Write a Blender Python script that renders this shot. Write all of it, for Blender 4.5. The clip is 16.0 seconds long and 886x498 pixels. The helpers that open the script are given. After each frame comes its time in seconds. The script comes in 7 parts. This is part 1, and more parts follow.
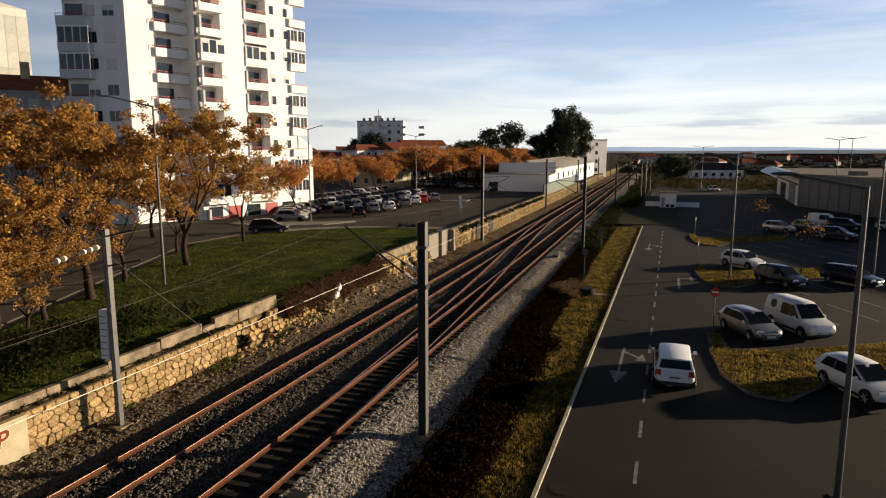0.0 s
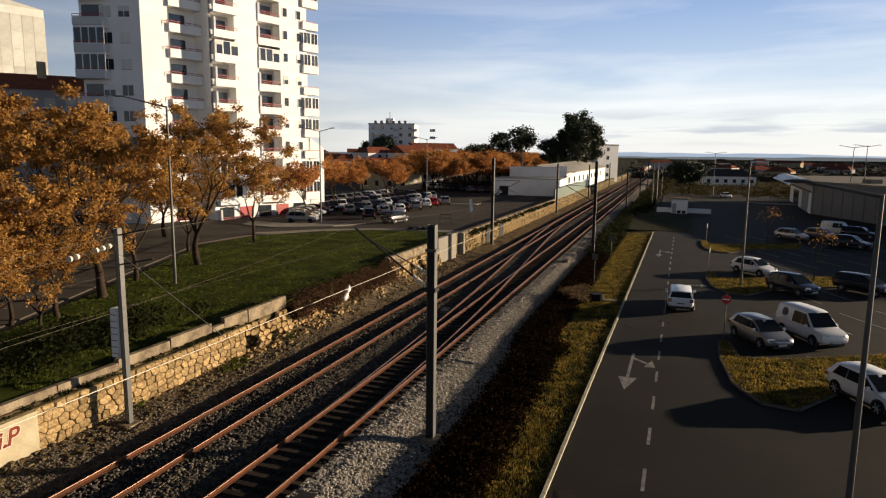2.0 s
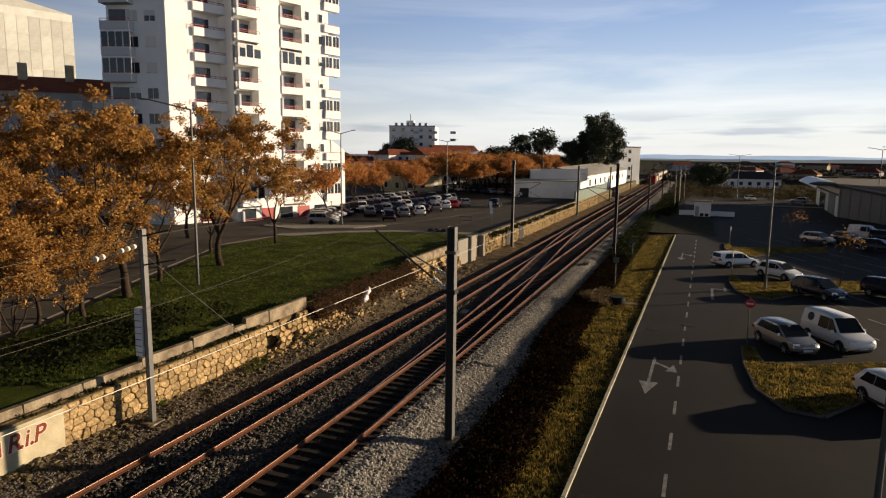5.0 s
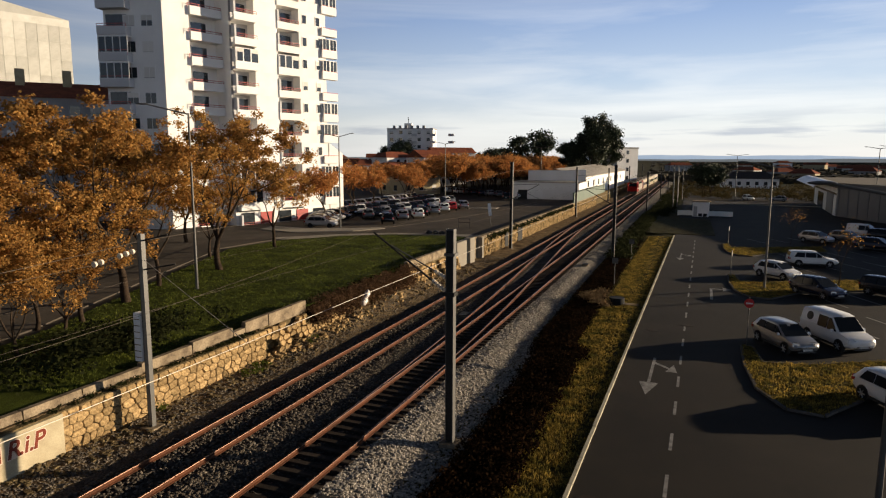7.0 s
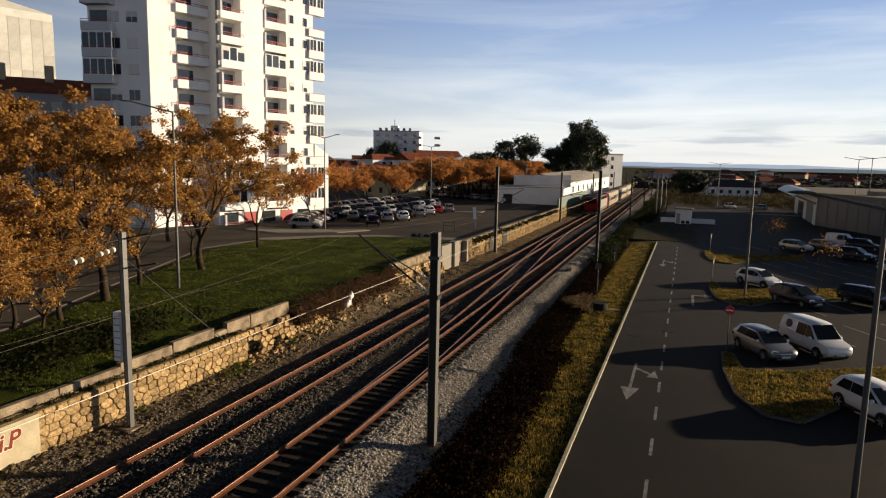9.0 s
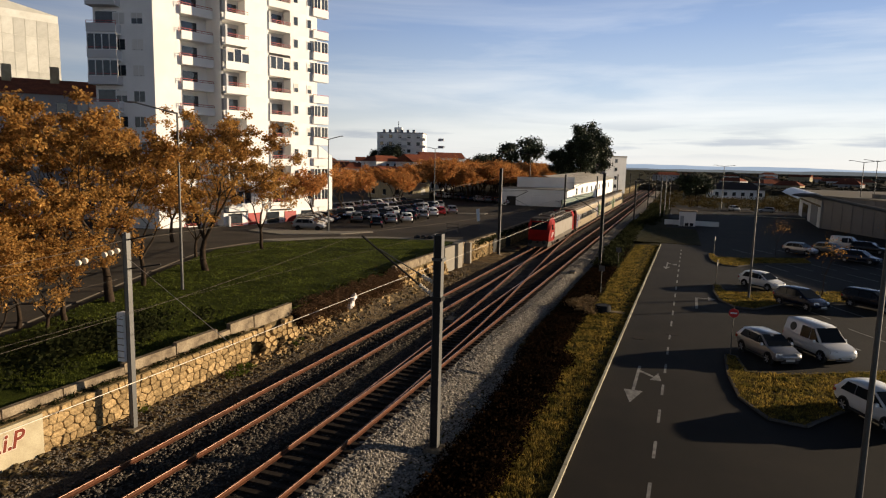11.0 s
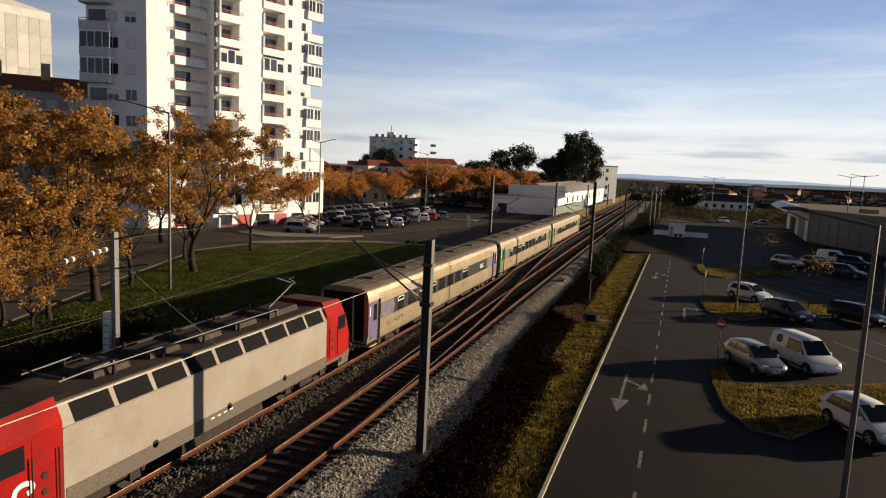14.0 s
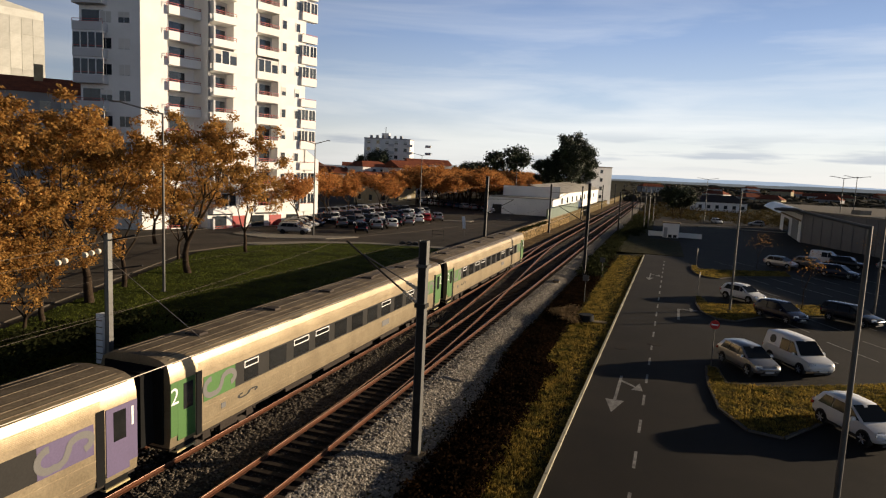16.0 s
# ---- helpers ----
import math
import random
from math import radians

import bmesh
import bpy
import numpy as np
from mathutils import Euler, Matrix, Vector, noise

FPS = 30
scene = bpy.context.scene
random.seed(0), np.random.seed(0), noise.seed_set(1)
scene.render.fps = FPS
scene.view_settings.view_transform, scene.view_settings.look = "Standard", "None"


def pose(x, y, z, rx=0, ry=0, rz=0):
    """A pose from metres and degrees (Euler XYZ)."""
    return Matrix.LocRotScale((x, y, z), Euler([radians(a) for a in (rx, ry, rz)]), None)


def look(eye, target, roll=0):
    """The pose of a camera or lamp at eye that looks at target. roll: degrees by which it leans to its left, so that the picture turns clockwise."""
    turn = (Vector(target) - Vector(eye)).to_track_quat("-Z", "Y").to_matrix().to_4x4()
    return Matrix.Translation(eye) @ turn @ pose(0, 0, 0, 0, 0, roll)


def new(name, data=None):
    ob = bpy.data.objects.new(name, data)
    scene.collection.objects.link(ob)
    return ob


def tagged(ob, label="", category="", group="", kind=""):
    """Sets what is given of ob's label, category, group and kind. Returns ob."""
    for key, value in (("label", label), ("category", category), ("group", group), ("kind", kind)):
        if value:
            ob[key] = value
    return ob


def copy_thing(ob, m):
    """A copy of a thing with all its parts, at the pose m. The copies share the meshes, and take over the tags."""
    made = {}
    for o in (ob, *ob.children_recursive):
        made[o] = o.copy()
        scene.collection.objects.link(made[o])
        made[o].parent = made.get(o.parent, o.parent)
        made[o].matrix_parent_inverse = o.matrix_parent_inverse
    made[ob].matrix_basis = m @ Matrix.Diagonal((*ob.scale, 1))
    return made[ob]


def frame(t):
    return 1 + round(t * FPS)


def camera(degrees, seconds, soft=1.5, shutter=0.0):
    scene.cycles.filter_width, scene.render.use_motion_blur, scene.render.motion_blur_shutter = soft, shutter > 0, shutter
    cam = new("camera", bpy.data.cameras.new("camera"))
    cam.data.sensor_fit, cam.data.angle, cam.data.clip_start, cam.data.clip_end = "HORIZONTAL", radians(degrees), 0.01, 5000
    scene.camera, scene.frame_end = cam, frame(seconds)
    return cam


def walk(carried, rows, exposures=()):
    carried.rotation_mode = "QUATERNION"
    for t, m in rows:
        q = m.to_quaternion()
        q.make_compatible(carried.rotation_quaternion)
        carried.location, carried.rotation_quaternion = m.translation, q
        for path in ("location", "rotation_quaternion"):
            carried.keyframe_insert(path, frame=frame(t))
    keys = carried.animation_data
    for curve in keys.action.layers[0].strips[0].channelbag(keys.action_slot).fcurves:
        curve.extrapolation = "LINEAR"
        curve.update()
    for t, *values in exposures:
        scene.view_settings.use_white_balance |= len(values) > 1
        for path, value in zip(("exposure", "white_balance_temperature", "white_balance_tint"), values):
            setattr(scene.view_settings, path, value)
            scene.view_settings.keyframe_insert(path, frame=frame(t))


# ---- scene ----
# ---- camera: hand-held on an overpass, turning only ----
cam = camera(69.0, 16.0, soft=1.2)
EYE = (0.0, 0.0, 10.65)
TURNS = [
    (0.0, 81.30, 0.00, 18.60),
    (0.5, 81.28, -0.33, 19.16),
    (1.0, 81.38, -0.36, 19.30),
    (1.5, 81.49, -0.41, 19.47),
    (2.0, 81.58, -0.63, 19.56),
    (2.5, 81.72, -0.77, 19.81),
    (3.0, 81.88, -0.94, 20.11),
    (3.5, 81.85, -1.07, 20.19),
    (4.0, 81.91, -1.07, 20.26),
    (6.3, 81.50, -0.11, 22.66),
    (6.5, 81.60, -0.11, 22.44),
    (7.0, 81.95, -0.19, 21.18),
    (7.5, 82.25, -0.68, 19.42),
    (8.0, 82.26, -0.71, 19.77),
    (8.5, 82.13, -1.17, 19.63),
    (9.0, 82.24, -1.23, 19.94),
    (11.5, 82.38, -1.49, 20.40),
    (12.0, 82.40, -1.85, 20.43),
    (12.5, 82.53, -2.49, 19.94),
    (13.0, 82.53, -2.69, 19.54),
    (13.5, 82.59, -2.72, 19.48),
    (14.0, 82.92, -2.62, 19.54),
    (14.5, 82.97, -2.83, 19.47),
    (15.0, 83.36, -2.62, 19.63),
    (15.5, 83.57, -2.40, 19.41),
    (16.0, 83.04, -2.63, 19.08),
]
EXPOSURES = [(0.0, 0.88), (2.0, 0.85), (4.0, 0.80), (12.0, 0.79), (14.0, 0.76), (16.0, 0.76)]
walk(cam, [(t, pose(*EYE, rx, ry, rz)) for t, rx, ry, rz in TURNS], exposures=EXPOSURES)

# ---- sky and sun ----
SUN_AZ, SUN_EL = 55.0, 9.0          # degrees clockwise from +y, and above the horizon
world = bpy.data.worlds.new("sky")
scene.world = world
world.use_nodes = True
wn, wl = world.node_tree.nodes, world.node_tree.links
wn.clear()
w_out, w_bg = wn.new("ShaderNodeOutputWorld"), wn.new("ShaderNodeBackground")
w_sky, w_geo = wn.new("ShaderNodeTexSky"), wn.new("ShaderNodeTexCoord")
w_sky.sky_type, w_sky.sun_disc = "NISHITA", False
w_sky.sun_elevation, w_sky.sun_rotation = radians(SUN_EL), radians(SUN_AZ)
w_sky.air_density, w_sky.dust_density, w_sky.ozone_density = 1.0, 0.4, 2.0
SKY = 0.1                             # strength of the background; the colours below are divided by it
w_bg.inputs["Strength"].default_value = SKY
# haze by height above the horizon: pale low down, deep blue overhead
w_sep, w_haze, w_up = wn.new("ShaderNodeSeparateXYZ"), wn.new("ShaderNodeValToRGB"), wn.new("ShaderNodeVectorMath")
wl.new(w_geo.outputs["Generated"], w_sep.inputs["Vector"])
wl.new(w_sep.outputs["Z"], w_haze.inputs["Fac"])
hz = w_haze.color_ramp
hz.elements[0].position, hz.elements[0].color = 0.0, (0.53, 0.53, 0.53, 1)
hz.elements[1].position, hz.elements[1].color = 1.0, (0.007, 0.010, 0.020, 1)
for at_z, col in ((0.05, (0.50, 0.52, 0.53)), (0.11, (0.33, 0.40, 0.50)), (0.20, (0.195, 0.27, 0.43)), (0.28, (0.12, 0.18, 0.33)), (0.5, (0.018, 0.027, 0.050))):
    hz.elements.new(at_z).color = (*col, 1)
w_up.operation = "SCALE"
w_up.inputs["Scale"].default_value = 1.0 / SKY
wl.new(w_haze.outputs["Color"], w_up.inputs[0])
w_base = wn.new("ShaderNodeMix")
w_base.data_type = "RGBA"
w_base.inputs[0].default_value = 0.9
wl.new(w_sky.outputs["Color"], w_base.inputs[6])
wl.new(w_up.outputs["Vector"], w_base.inputs[7])
# thin streaks of cirrus, and a low bank of small clouds
w_map, w_noise, w_ramp = wn.new("ShaderNodeMapping"), wn.new("ShaderNodeTexNoise"), wn.new("ShaderNodeValToRGB")
w_map.inputs["Scale"].default_value = (1.8, 1.8, 16.0)
w_map.inputs["Rotation"].default_value = (radians(3), radians(-4), 0)
w_noise.inputs["Scale"].default_value, w_noise.inputs["Detail"].default_value = 1.3, 8.0
w_noise.inputs["Roughness"].default_value, w_noise.inputs["Distortion"].default_value = 0.55, 0.4
w_ramp.color_ramp.elements[0].position, w_ramp.color_ramp.elements[1].position = 0.42, 0.72
w_ramp.color_ramp.elements[1].color = (0.5, 0.5, 0.5, 1)
w_thin = wn.new("ShaderNodeMapRange")          # cirrus thins out overhead
w_thin.inputs["From Min"].default_value, w_thin.inputs["From Max"].default_value = 0.1, 0.32
w_thin.inputs["To Min"].default_value, w_thin.inputs["To Max"].default_value = 1.0, 0.0
w_mul = wn.new("ShaderNodeMath")
w_mul.operation = "MULTIPLY"
w_mix = wn.new("ShaderNodeMix")
w_mix.data_type = "RGBA"
w_mix.inputs[7].default_value = (0.68 / SKY, 0.67 / SKY, 0.64 / SKY, 1)
wl.new(w_geo.outputs["Generated"], w_map.inputs["Vector"])
wl.new(w_map.outputs["Vector"], w_noise.inputs["Vector"])
wl.new(w_noise.outputs["Fac"], w_ramp.inputs["Fac"])
wl.new(w_sep.outputs["Z"], w_thin.inputs["Value"])
wl.new(w_ramp.outputs["Color"], w_mul.inputs[0])
wl.new(w_thin.outputs["Result"], w_mul.inputs[1])
wl.new(w_mul.outputs[0], w_mix.inputs[0])
wl.new(w_base.outputs[2], w_mix.inputs[6])
# a low broken bank of small clouds near the horizon
w_map2, w_noise2, w_ramp2, w_band = wn.new("ShaderNodeMapping"), wn.new("ShaderNodeTexNoise"), wn.new("ShaderNodeValToRGB"), wn.new("ShaderNodeValToRGB")
w_map2.inputs["Scale"].default_value = (3.0, 3.0, 34.0)
w_noise2.inputs["Scale"].default_value, w_noise2.inputs["Detail"].default_value = 1.6, 10.0
w_ramp2.color_ramp.elements[0].position, w_ramp2.color_ramp.elements[1].position = 0.52, 0.62
w_band.color_ramp.elements[0].position, w_band.color_ramp.elements[0].color = 0.012, (0, 0, 0, 1)
w_band.color_ramp.elements[1].position, w_band.color_ramp.elements[1].color = 0.075, (0, 0, 0, 1)
w_band.color_ramp.elements.new(0.035).color = (0.75, 0.75, 0.75, 1)
w_both, w_low = wn.new("ShaderNodeMath"), wn.new("ShaderNodeMix")
w_both.operation, w_low.data_type = "MULTIPLY", "RGBA"
w_low.inputs[7].default_value = (0.29 / SKY, 0.32 / SKY, 0.37 / SKY, 1)
wl.new(w_geo.outputs["Generated"], w_map2.inputs["Vector"])
wl.new(w_map2.outputs["Vector"], w_noise2.inputs["Vector"])
wl.new(w_noise2.outputs["Fac"], w_ramp2.inputs["Fac"])
wl.new(w_sep.outputs["Z"], w_band.inputs["Fac"])
wl.new(w_ramp2.outputs["Color"], w_both.inputs[0])
wl.new(w_band.outputs["Color"], w_both.inputs[1])
wl.new(w_both.outputs[0], w_low.inputs[0])
wl.new(w_mix.outputs[2], w_low.inputs[6])
# the sky is brighter on the sun's side than opposite it
w_dot, w_side, w_shade = wn.new("ShaderNodeVectorMath"), wn.new("ShaderNodeMapRange"), wn.new("ShaderNodeVectorMath")
w_dot.operation, w_shade.operation = "DOT_PRODUCT", "SCALE"
w_dot.inputs[1].default_value = (math.sin(radians(SUN_AZ)), math.cos(radians(SUN_AZ)), 0)
w_side.inputs["From Min"].default_value, w_side.inputs["From Max"].default_value = -0.7, 0.6
w_side.inputs["To Min"].default_value, w_side.inputs["To Max"].default_value = 0.40, 1.0
w_side.interpolation_type = "SMOOTHSTEP"
wl.new(w_geo.outputs["Generated"], w_dot.inputs[0])
wl.new(w_dot.outputs["Value"], w_side.inputs["Value"])
wl.new(w_low.outputs[2], w_shade.inputs[0])
wl.new(w_side.outputs["Result"], w_shade.inputs["Scale"])
wl.new(w_shade.outputs["Vector"], w_bg.inputs["Color"])
wl.new(w_bg.outputs["Background"], w_out.inputs["Surface"])

sun = new("sun", bpy.data.lights.new("sun", "SUN"))
sun.data.energy, sun.data.angle, sun.data.color = 5.0, radians(0.6), (1.0, 0.80, 0.56)
_az, _el = radians(SUN_AZ), radians(SUN_EL)
sun.matrix_world = look((60 * math.sin(_az), 60 * math.cos(_az), 40), (60 * math.sin(_az) - math.sin(_az) * math.cos(_el), 60 * math.cos(_az) - math.cos(_az) * math.cos(_el), 40 - math.sin(_el)))

# ---- tools ----
class Mesh:
    """Vertices and faces of one part."""

    def __init__(self):
        self.v, self.f = [], []

    def add(self, verts, faces):
        n = len(self.v)
        self.v.extend([tuple(p) for p in verts])
        self.f.extend([tuple(i + n for i in q) for q in faces])
        return self

    def box(self, x0, x1, y0, y1, z0, z1, m=None, taper=0.0):
        t = taper
        p = [(x0, y0, z0), (x1, y0, z0), (x1, y1, z0), (x0, y1, z0), (x0 + t, y0 + t, z1), (x1 - t, y0 + t, z1), (x1 - t, y1 - t, z1), (x0 + t, y1 - t, z1)]
        if m is not None:
            p = [m @ Vector(q) for q in p]
        return self.add(p, [(3, 2, 1, 0), (4, 5, 6, 7), (0, 1, 5, 4), (1, 2, 6, 5), (2, 3, 7, 6), (3, 0, 4, 7)])

    def tube(self, a, b, r0, r1=None, n=8, cap=True):
        a, b = Vector(a), Vector(b)
        r1 = r0 if r1 is None else r1
        d = (b - a).normalized()
        s = d.orthogonal().normalized()
        q = d.cross(s)
        ring = [(s * math.cos(2 * math.pi * i / n) + q * math.sin(2 * math.pi * i / n)) for i in range(n)]
        p = [a + e * r0 for e in ring] + [b + e * r1 for e in ring]
        f = [(i, (i + 1) % n, n + (i + 1) % n, n + i) for i in range(n)]
        if cap:
            f += [tuple(range(n))[::-1], tuple(range(n, 2 * n))]
        return self.add(p, f)

    def path(self, pts, r, n=6):
        for a, b in zip(pts[:-1], pts[1:]):
            self.tube(a, b, r, r, n, True)
        return self

    def prism(self, poly, z0, z1, inset=0.0):
        n = len(poly)
        cx, cy = sum(p[0] for p in poly) / n, sum(p[1] for p in poly) / n
        topv = [(x + (cx - x) * inset, y + (cy - y) * inset, z1) for x, y in poly]
        return self.add([(x, y, z0) for x, y in poly] + topv, [tuple(range(n))[::-1], tuple(range(n, 2 * n))] + [(i, (i + 1) % n, n + (i + 1) % n, n + i) for i in range(n)])

    def loft(self, rings, closed=True, caps=True):
        n = len(rings[0])
        f = []
        for k in range(len(rings) - 1):
            for i in range(n if closed else n - 1):
                j = (i + 1) % n
                f.append((k * n + i, k * n + j, (k + 1) * n + j, (k + 1) * n + i))
        if caps:
            f += [tuple(range(n))[::-1], tuple(range((len(rings) - 1) * n, len(rings) * n))]
        return self.add([p for r in rings for p in r], f)

    def along(self, profile, y0, y1, dx=0.0, steps=1):
        """A profile of (x, z), drawn out along y."""
        return self.loft([[(x + dx, y0 + (y1 - y0) * k / steps, z) for x, z in profile] for k in range(steps + 1)])

    def blob(self, c, r, rng, squash=0.8):
        """A small uneven lump of eight corners."""
        c = Vector(c)
        pts = []
        for sx in (-1, 1):
            for sy in (-1, 1):
                for sz in (-1, 1):
                    pts.append(c + Vector((sx * rng.uniform(.45, 1), sy * rng.uniform(.45, 1), sz * rng.uniform(.4, 1) * squash)) * r * 0.8)
        return self.add(pts, [(0, 1, 3, 2), (4, 6, 7, 5), (0, 4, 5, 1), (2, 3, 7, 6), (0, 2, 6, 4), (1, 5, 7, 3)])

    def data(self, name, material, smooth=None):
        me = bpy.data.meshes.new(name)
        me.from_pydata(self.v, [], self.f)
        if smooth is None:
            bm = bmesh.new()
            bm.from_mesh(me)
            if len(bm.faces) < 6000:
                bmesh.ops.recalc_face_normals(bm, faces=bm.faces)
            bm.to_mesh(me)
            bm.free()
        elif smooth:
            bm = bmesh.new()
            bm.from_mesh(me)
            bmesh.ops.remove_doubles(bm, verts=bm.verts, dist=0.0005)
            bmesh.ops.recalc_face_normals(bm, faces=bm.faces)
            bm.to_mesh(me)
            bm.free()
            me.polygons.foreach_set("use_smooth", [True] * len(me.polygons))
            me.set_sharp_from_angle(angle=radians(smooth))
        me.materials.append(material)
        return me


def part(name, mesh, material, parent=None, label="", smooth=None, m=None):
    """One mesh object, under its thing or at top level."""
    ob = new(name, mesh if isinstance(mesh, bpy.types.Mesh) else mesh.data(name, material, smooth))
    if m is not None:
        ob.matrix_basis = m
    if parent is not None:
        ob.parent = parent
    if label:
        tagged(ob, label)
    return ob


def thing(name, label, category, group="", m=None):
    ob = new(name)
    ob.empty_display_size = 0.2
    if m is not None:
        ob.matrix_basis = m
    return tagged(ob, label, category, group)


def structure(name, mesh, material, label="", category="", smooth=None):
    return tagged(part(name, mesh, material, None, "", smooth), label, category, "", "structure")


# ---- materials ----
def mat(name, color, rough=0.8, metal=0.0, var=0.25, scale=1.0, fine=30.0, bump=0.15, second=None, amount=0.5, spec=None, random_amount=0.0, coat=0.0, dist=0.02, thin=0.0):
    """A surface with grain at two scales: colour varied by var, patched with a second colour."""
    m = bpy.data.materials.new(name)
    m.use_nodes = True
    n, l = m.node_tree.nodes, m.node_tree.links
    b = n["Principled BSDF"]
    spec = (0.03 if rough >= 0.9 else 0.12 if rough >= 0.7 else 0.4) if spec is None else spec
    tc = n.new("ShaderNodeTexCoord")
    big, small = n.new("ShaderNodeTexNoise"), n.new("ShaderNodeTexNoise")
    big.inputs["Scale"].default_value, big.inputs["Detail"].default_value, big.inputs["Roughness"].default_value = scale, 6.0, 0.6
    small.inputs["Scale"].default_value, small.inputs["Detail"].default_value = fine, 4.0
    l.new(tc.outputs["Object"], big.inputs["Vector"])
    l.new(tc.outputs["Object"], small.inputs["Vector"])
    ramp = n.new("ShaderNodeValToRGB")
    e = ramp.color_ramp.elements
    sec = second or tuple(c * (1 - var) for c in color)
    e[0].position, e[1].position = 0.5 - 0.28 * amount - 0.02, 0.5 + 0.3 * (1 - amount) + 0.06
    e[0].color, e[1].color = (*sec, 1), (*color, 1)
    l.new(big.outputs["Fac"], ramp.inputs["Fac"])
    mul = n.new("ShaderNodeMix")
    mul.data_type, mul.blend_type = "RGBA", "MULTIPLY"
    mul.inputs[0].default_value = 1.0
    r2 = n.new("ShaderNodeMapRange")
    r2.inputs["From Min"].default_value, r2.inputs["From Max"].default_value = 0.3, 0.7
    r2.inputs["To Min"].default_value, r2.inputs["To Max"].default_value = 1 - var, 1 + var * 0.6
    l.new(small.outputs["Fac"], r2.inputs["Value"])
    l.new(ramp.outputs["Color"], mul.inputs[6])
    l.new(r2.outputs["Result"], mul.inputs[7])
    last = mul.outputs[2]
    if random_amount:
        oi, rr, m2 = n.new("ShaderNodeObjectInfo"), n.new("ShaderNodeMapRange"), n.new("ShaderNodeMix")
        geo = n.new("ShaderNodeNewGeometry")
        ad, fr = n.new("ShaderNodeMath"), n.new("ShaderNodeMath")
        ad.operation, fr.operation = "ADD", "FRACT"
        l.new(oi.outputs["Random"], ad.inputs[0])
        l.new(geo.outputs["Random Per Island"], ad.inputs[1])
        l.new(ad.outputs[0], fr.inputs[0])
        m2.data_type, m2.blend_type = "RGBA", "MULTIPLY"
        m2.inputs[0].default_value = 1.0
        rr.inputs["To Min"].default_value, rr.inputs["To Max"].default_value = 1 - random_amount, 1 + random_amount
        l.new(fr.outputs[0], rr.inputs["Value"])
        l.new(last, m2.inputs[6])
        l.new(rr.outputs["Result"], m2.inputs[7])
        last = m2.outputs[2]
    l.new(last, b.inputs["Base Color"])
    b.inputs["Roughness"].default_value, b.inputs["Metallic"].default_value = rough, metal
    b.inputs["Specular IOR Level"].default_value = min(spec, 0.12) if rough >= 0.84 else spec
    b.inputs["Coat Weight"].default_value = coat
    b.inputs["Coat Roughness"].default_value = 0.05
    if thin:
        tl, ms, out = n.new("ShaderNodeBsdfTranslucent"), n.new("ShaderNodeMixShader"), n["Material Output"]
        ms.inputs[0].default_value = thin
        l.new(last, tl.inputs["Color"])
        l.new(b.outputs["BSDF"], ms.inputs[1])
        l.new(tl.outputs["BSDF"], ms.inputs[2])
        l.new(ms.outputs["Shader"], out.inputs["Surface"])
    if bump:
        bp = n.new("ShaderNodeBump")
        bp.inputs["Strength"].default_value, bp.inputs["Distance"].default_value = bump, dist
        l.new(small.outputs["Fac"], bp.inputs["Height"])
        l.new(bp.outputs["Normal"], b.inputs["Normal"])
    return m


def glow(name, color, strength):
    m = bpy.data.materials.new(name)
    m.use_nodes = True
    b = m.node_tree.nodes["Principled BSDF"]
    b.inputs["Base Color"].default_value = (*color, 1)
    b.inputs["Emission Color"].default_value = (*color, 1)
    b.inputs["Emission Strength"].default_value = strength
    return m


ASPHALT = mat("asphalt", (0.0250, 0.0202, 0.0150), 0.88, var=0.35, scale=0.22, fine=45, bump=0.3, second=(0.0145, 0.0122, 0.0098), amount=0.5)
ASPHALT_OLD = mat("worn_asphalt", (0.090, 0.077, 0.063), 0.9, var=0.25, scale=0.25, fine=40, bump=0.2, second=(0.058, 0.051, 0.043))
EARTH = mat("dry_scrubland", (0.0660, 0.0510, 0.0243), 0.95, var=0.4, scale=0.05, fine=1.2, bump=0.5, second=(0.0270, 0.0300, 0.0108), dist=0.3)
SOIL = mat("sandy_rubble_soil", (0.20, 0.145, 0.080), 0.95, var=0.45, scale=0.9, fine=16, bump=0.8, second=(0.065, 0.045, 0.027), dist=0.05)
GRASS = mat("green_lawn", (0.066, 0.080, 0.013), 0.9, var=0.45, scale=0.5, fine=20, bump=0.8, second=(0.030, 0.038, 0.008), dist=0.05)
GRASS_DRY = mat("yellowing_grass", (0.15, 0.105, 0.022), 0.9, var=0.5, scale=1.1, fine=16, bump=0.9, second=(0.022, 0.022, 0.007), dist=0.06, amount=0.58)
BLADE = mat("lawn_blades", (0.125, 0.145, 0.022), 0.8, var=0.45, scale=0.5, fine=8, bump=0, second=(0.040, 0.052, 0.010), random_amount=0.45, thin=0.4, amount=0.55)
BLADE_DRY = mat("dry_grass_blades", (0.40, 0.27, 0.055), 0.8, var=0.45, scale=1.1, fine=8, bump=0, second=(0.055, 0.058, 0.013), random_amount=0.55, thin=0.45, amount=0.52)
# dark bramble brown, deepened further to carry the shade between the stems
BRAMBLE = mat("shade_darkened_brambles", (0.026, 0.013, 0.0055), 0.95, var=0.4, scale=0.9, fine=9, bump=0, second=(0.004, 0.0032, 0.0016), random_amount=0.6, thin=0.1, amount=0.65, spec=0.02)
BALLAST = mat("grey_ballast", (0.22, 0.2, 0.17), 0.95, var=0.5, scale=0.7, fine=17, bump=1.0, second=(0.13, 0.115, 0.1), dist=0.08)
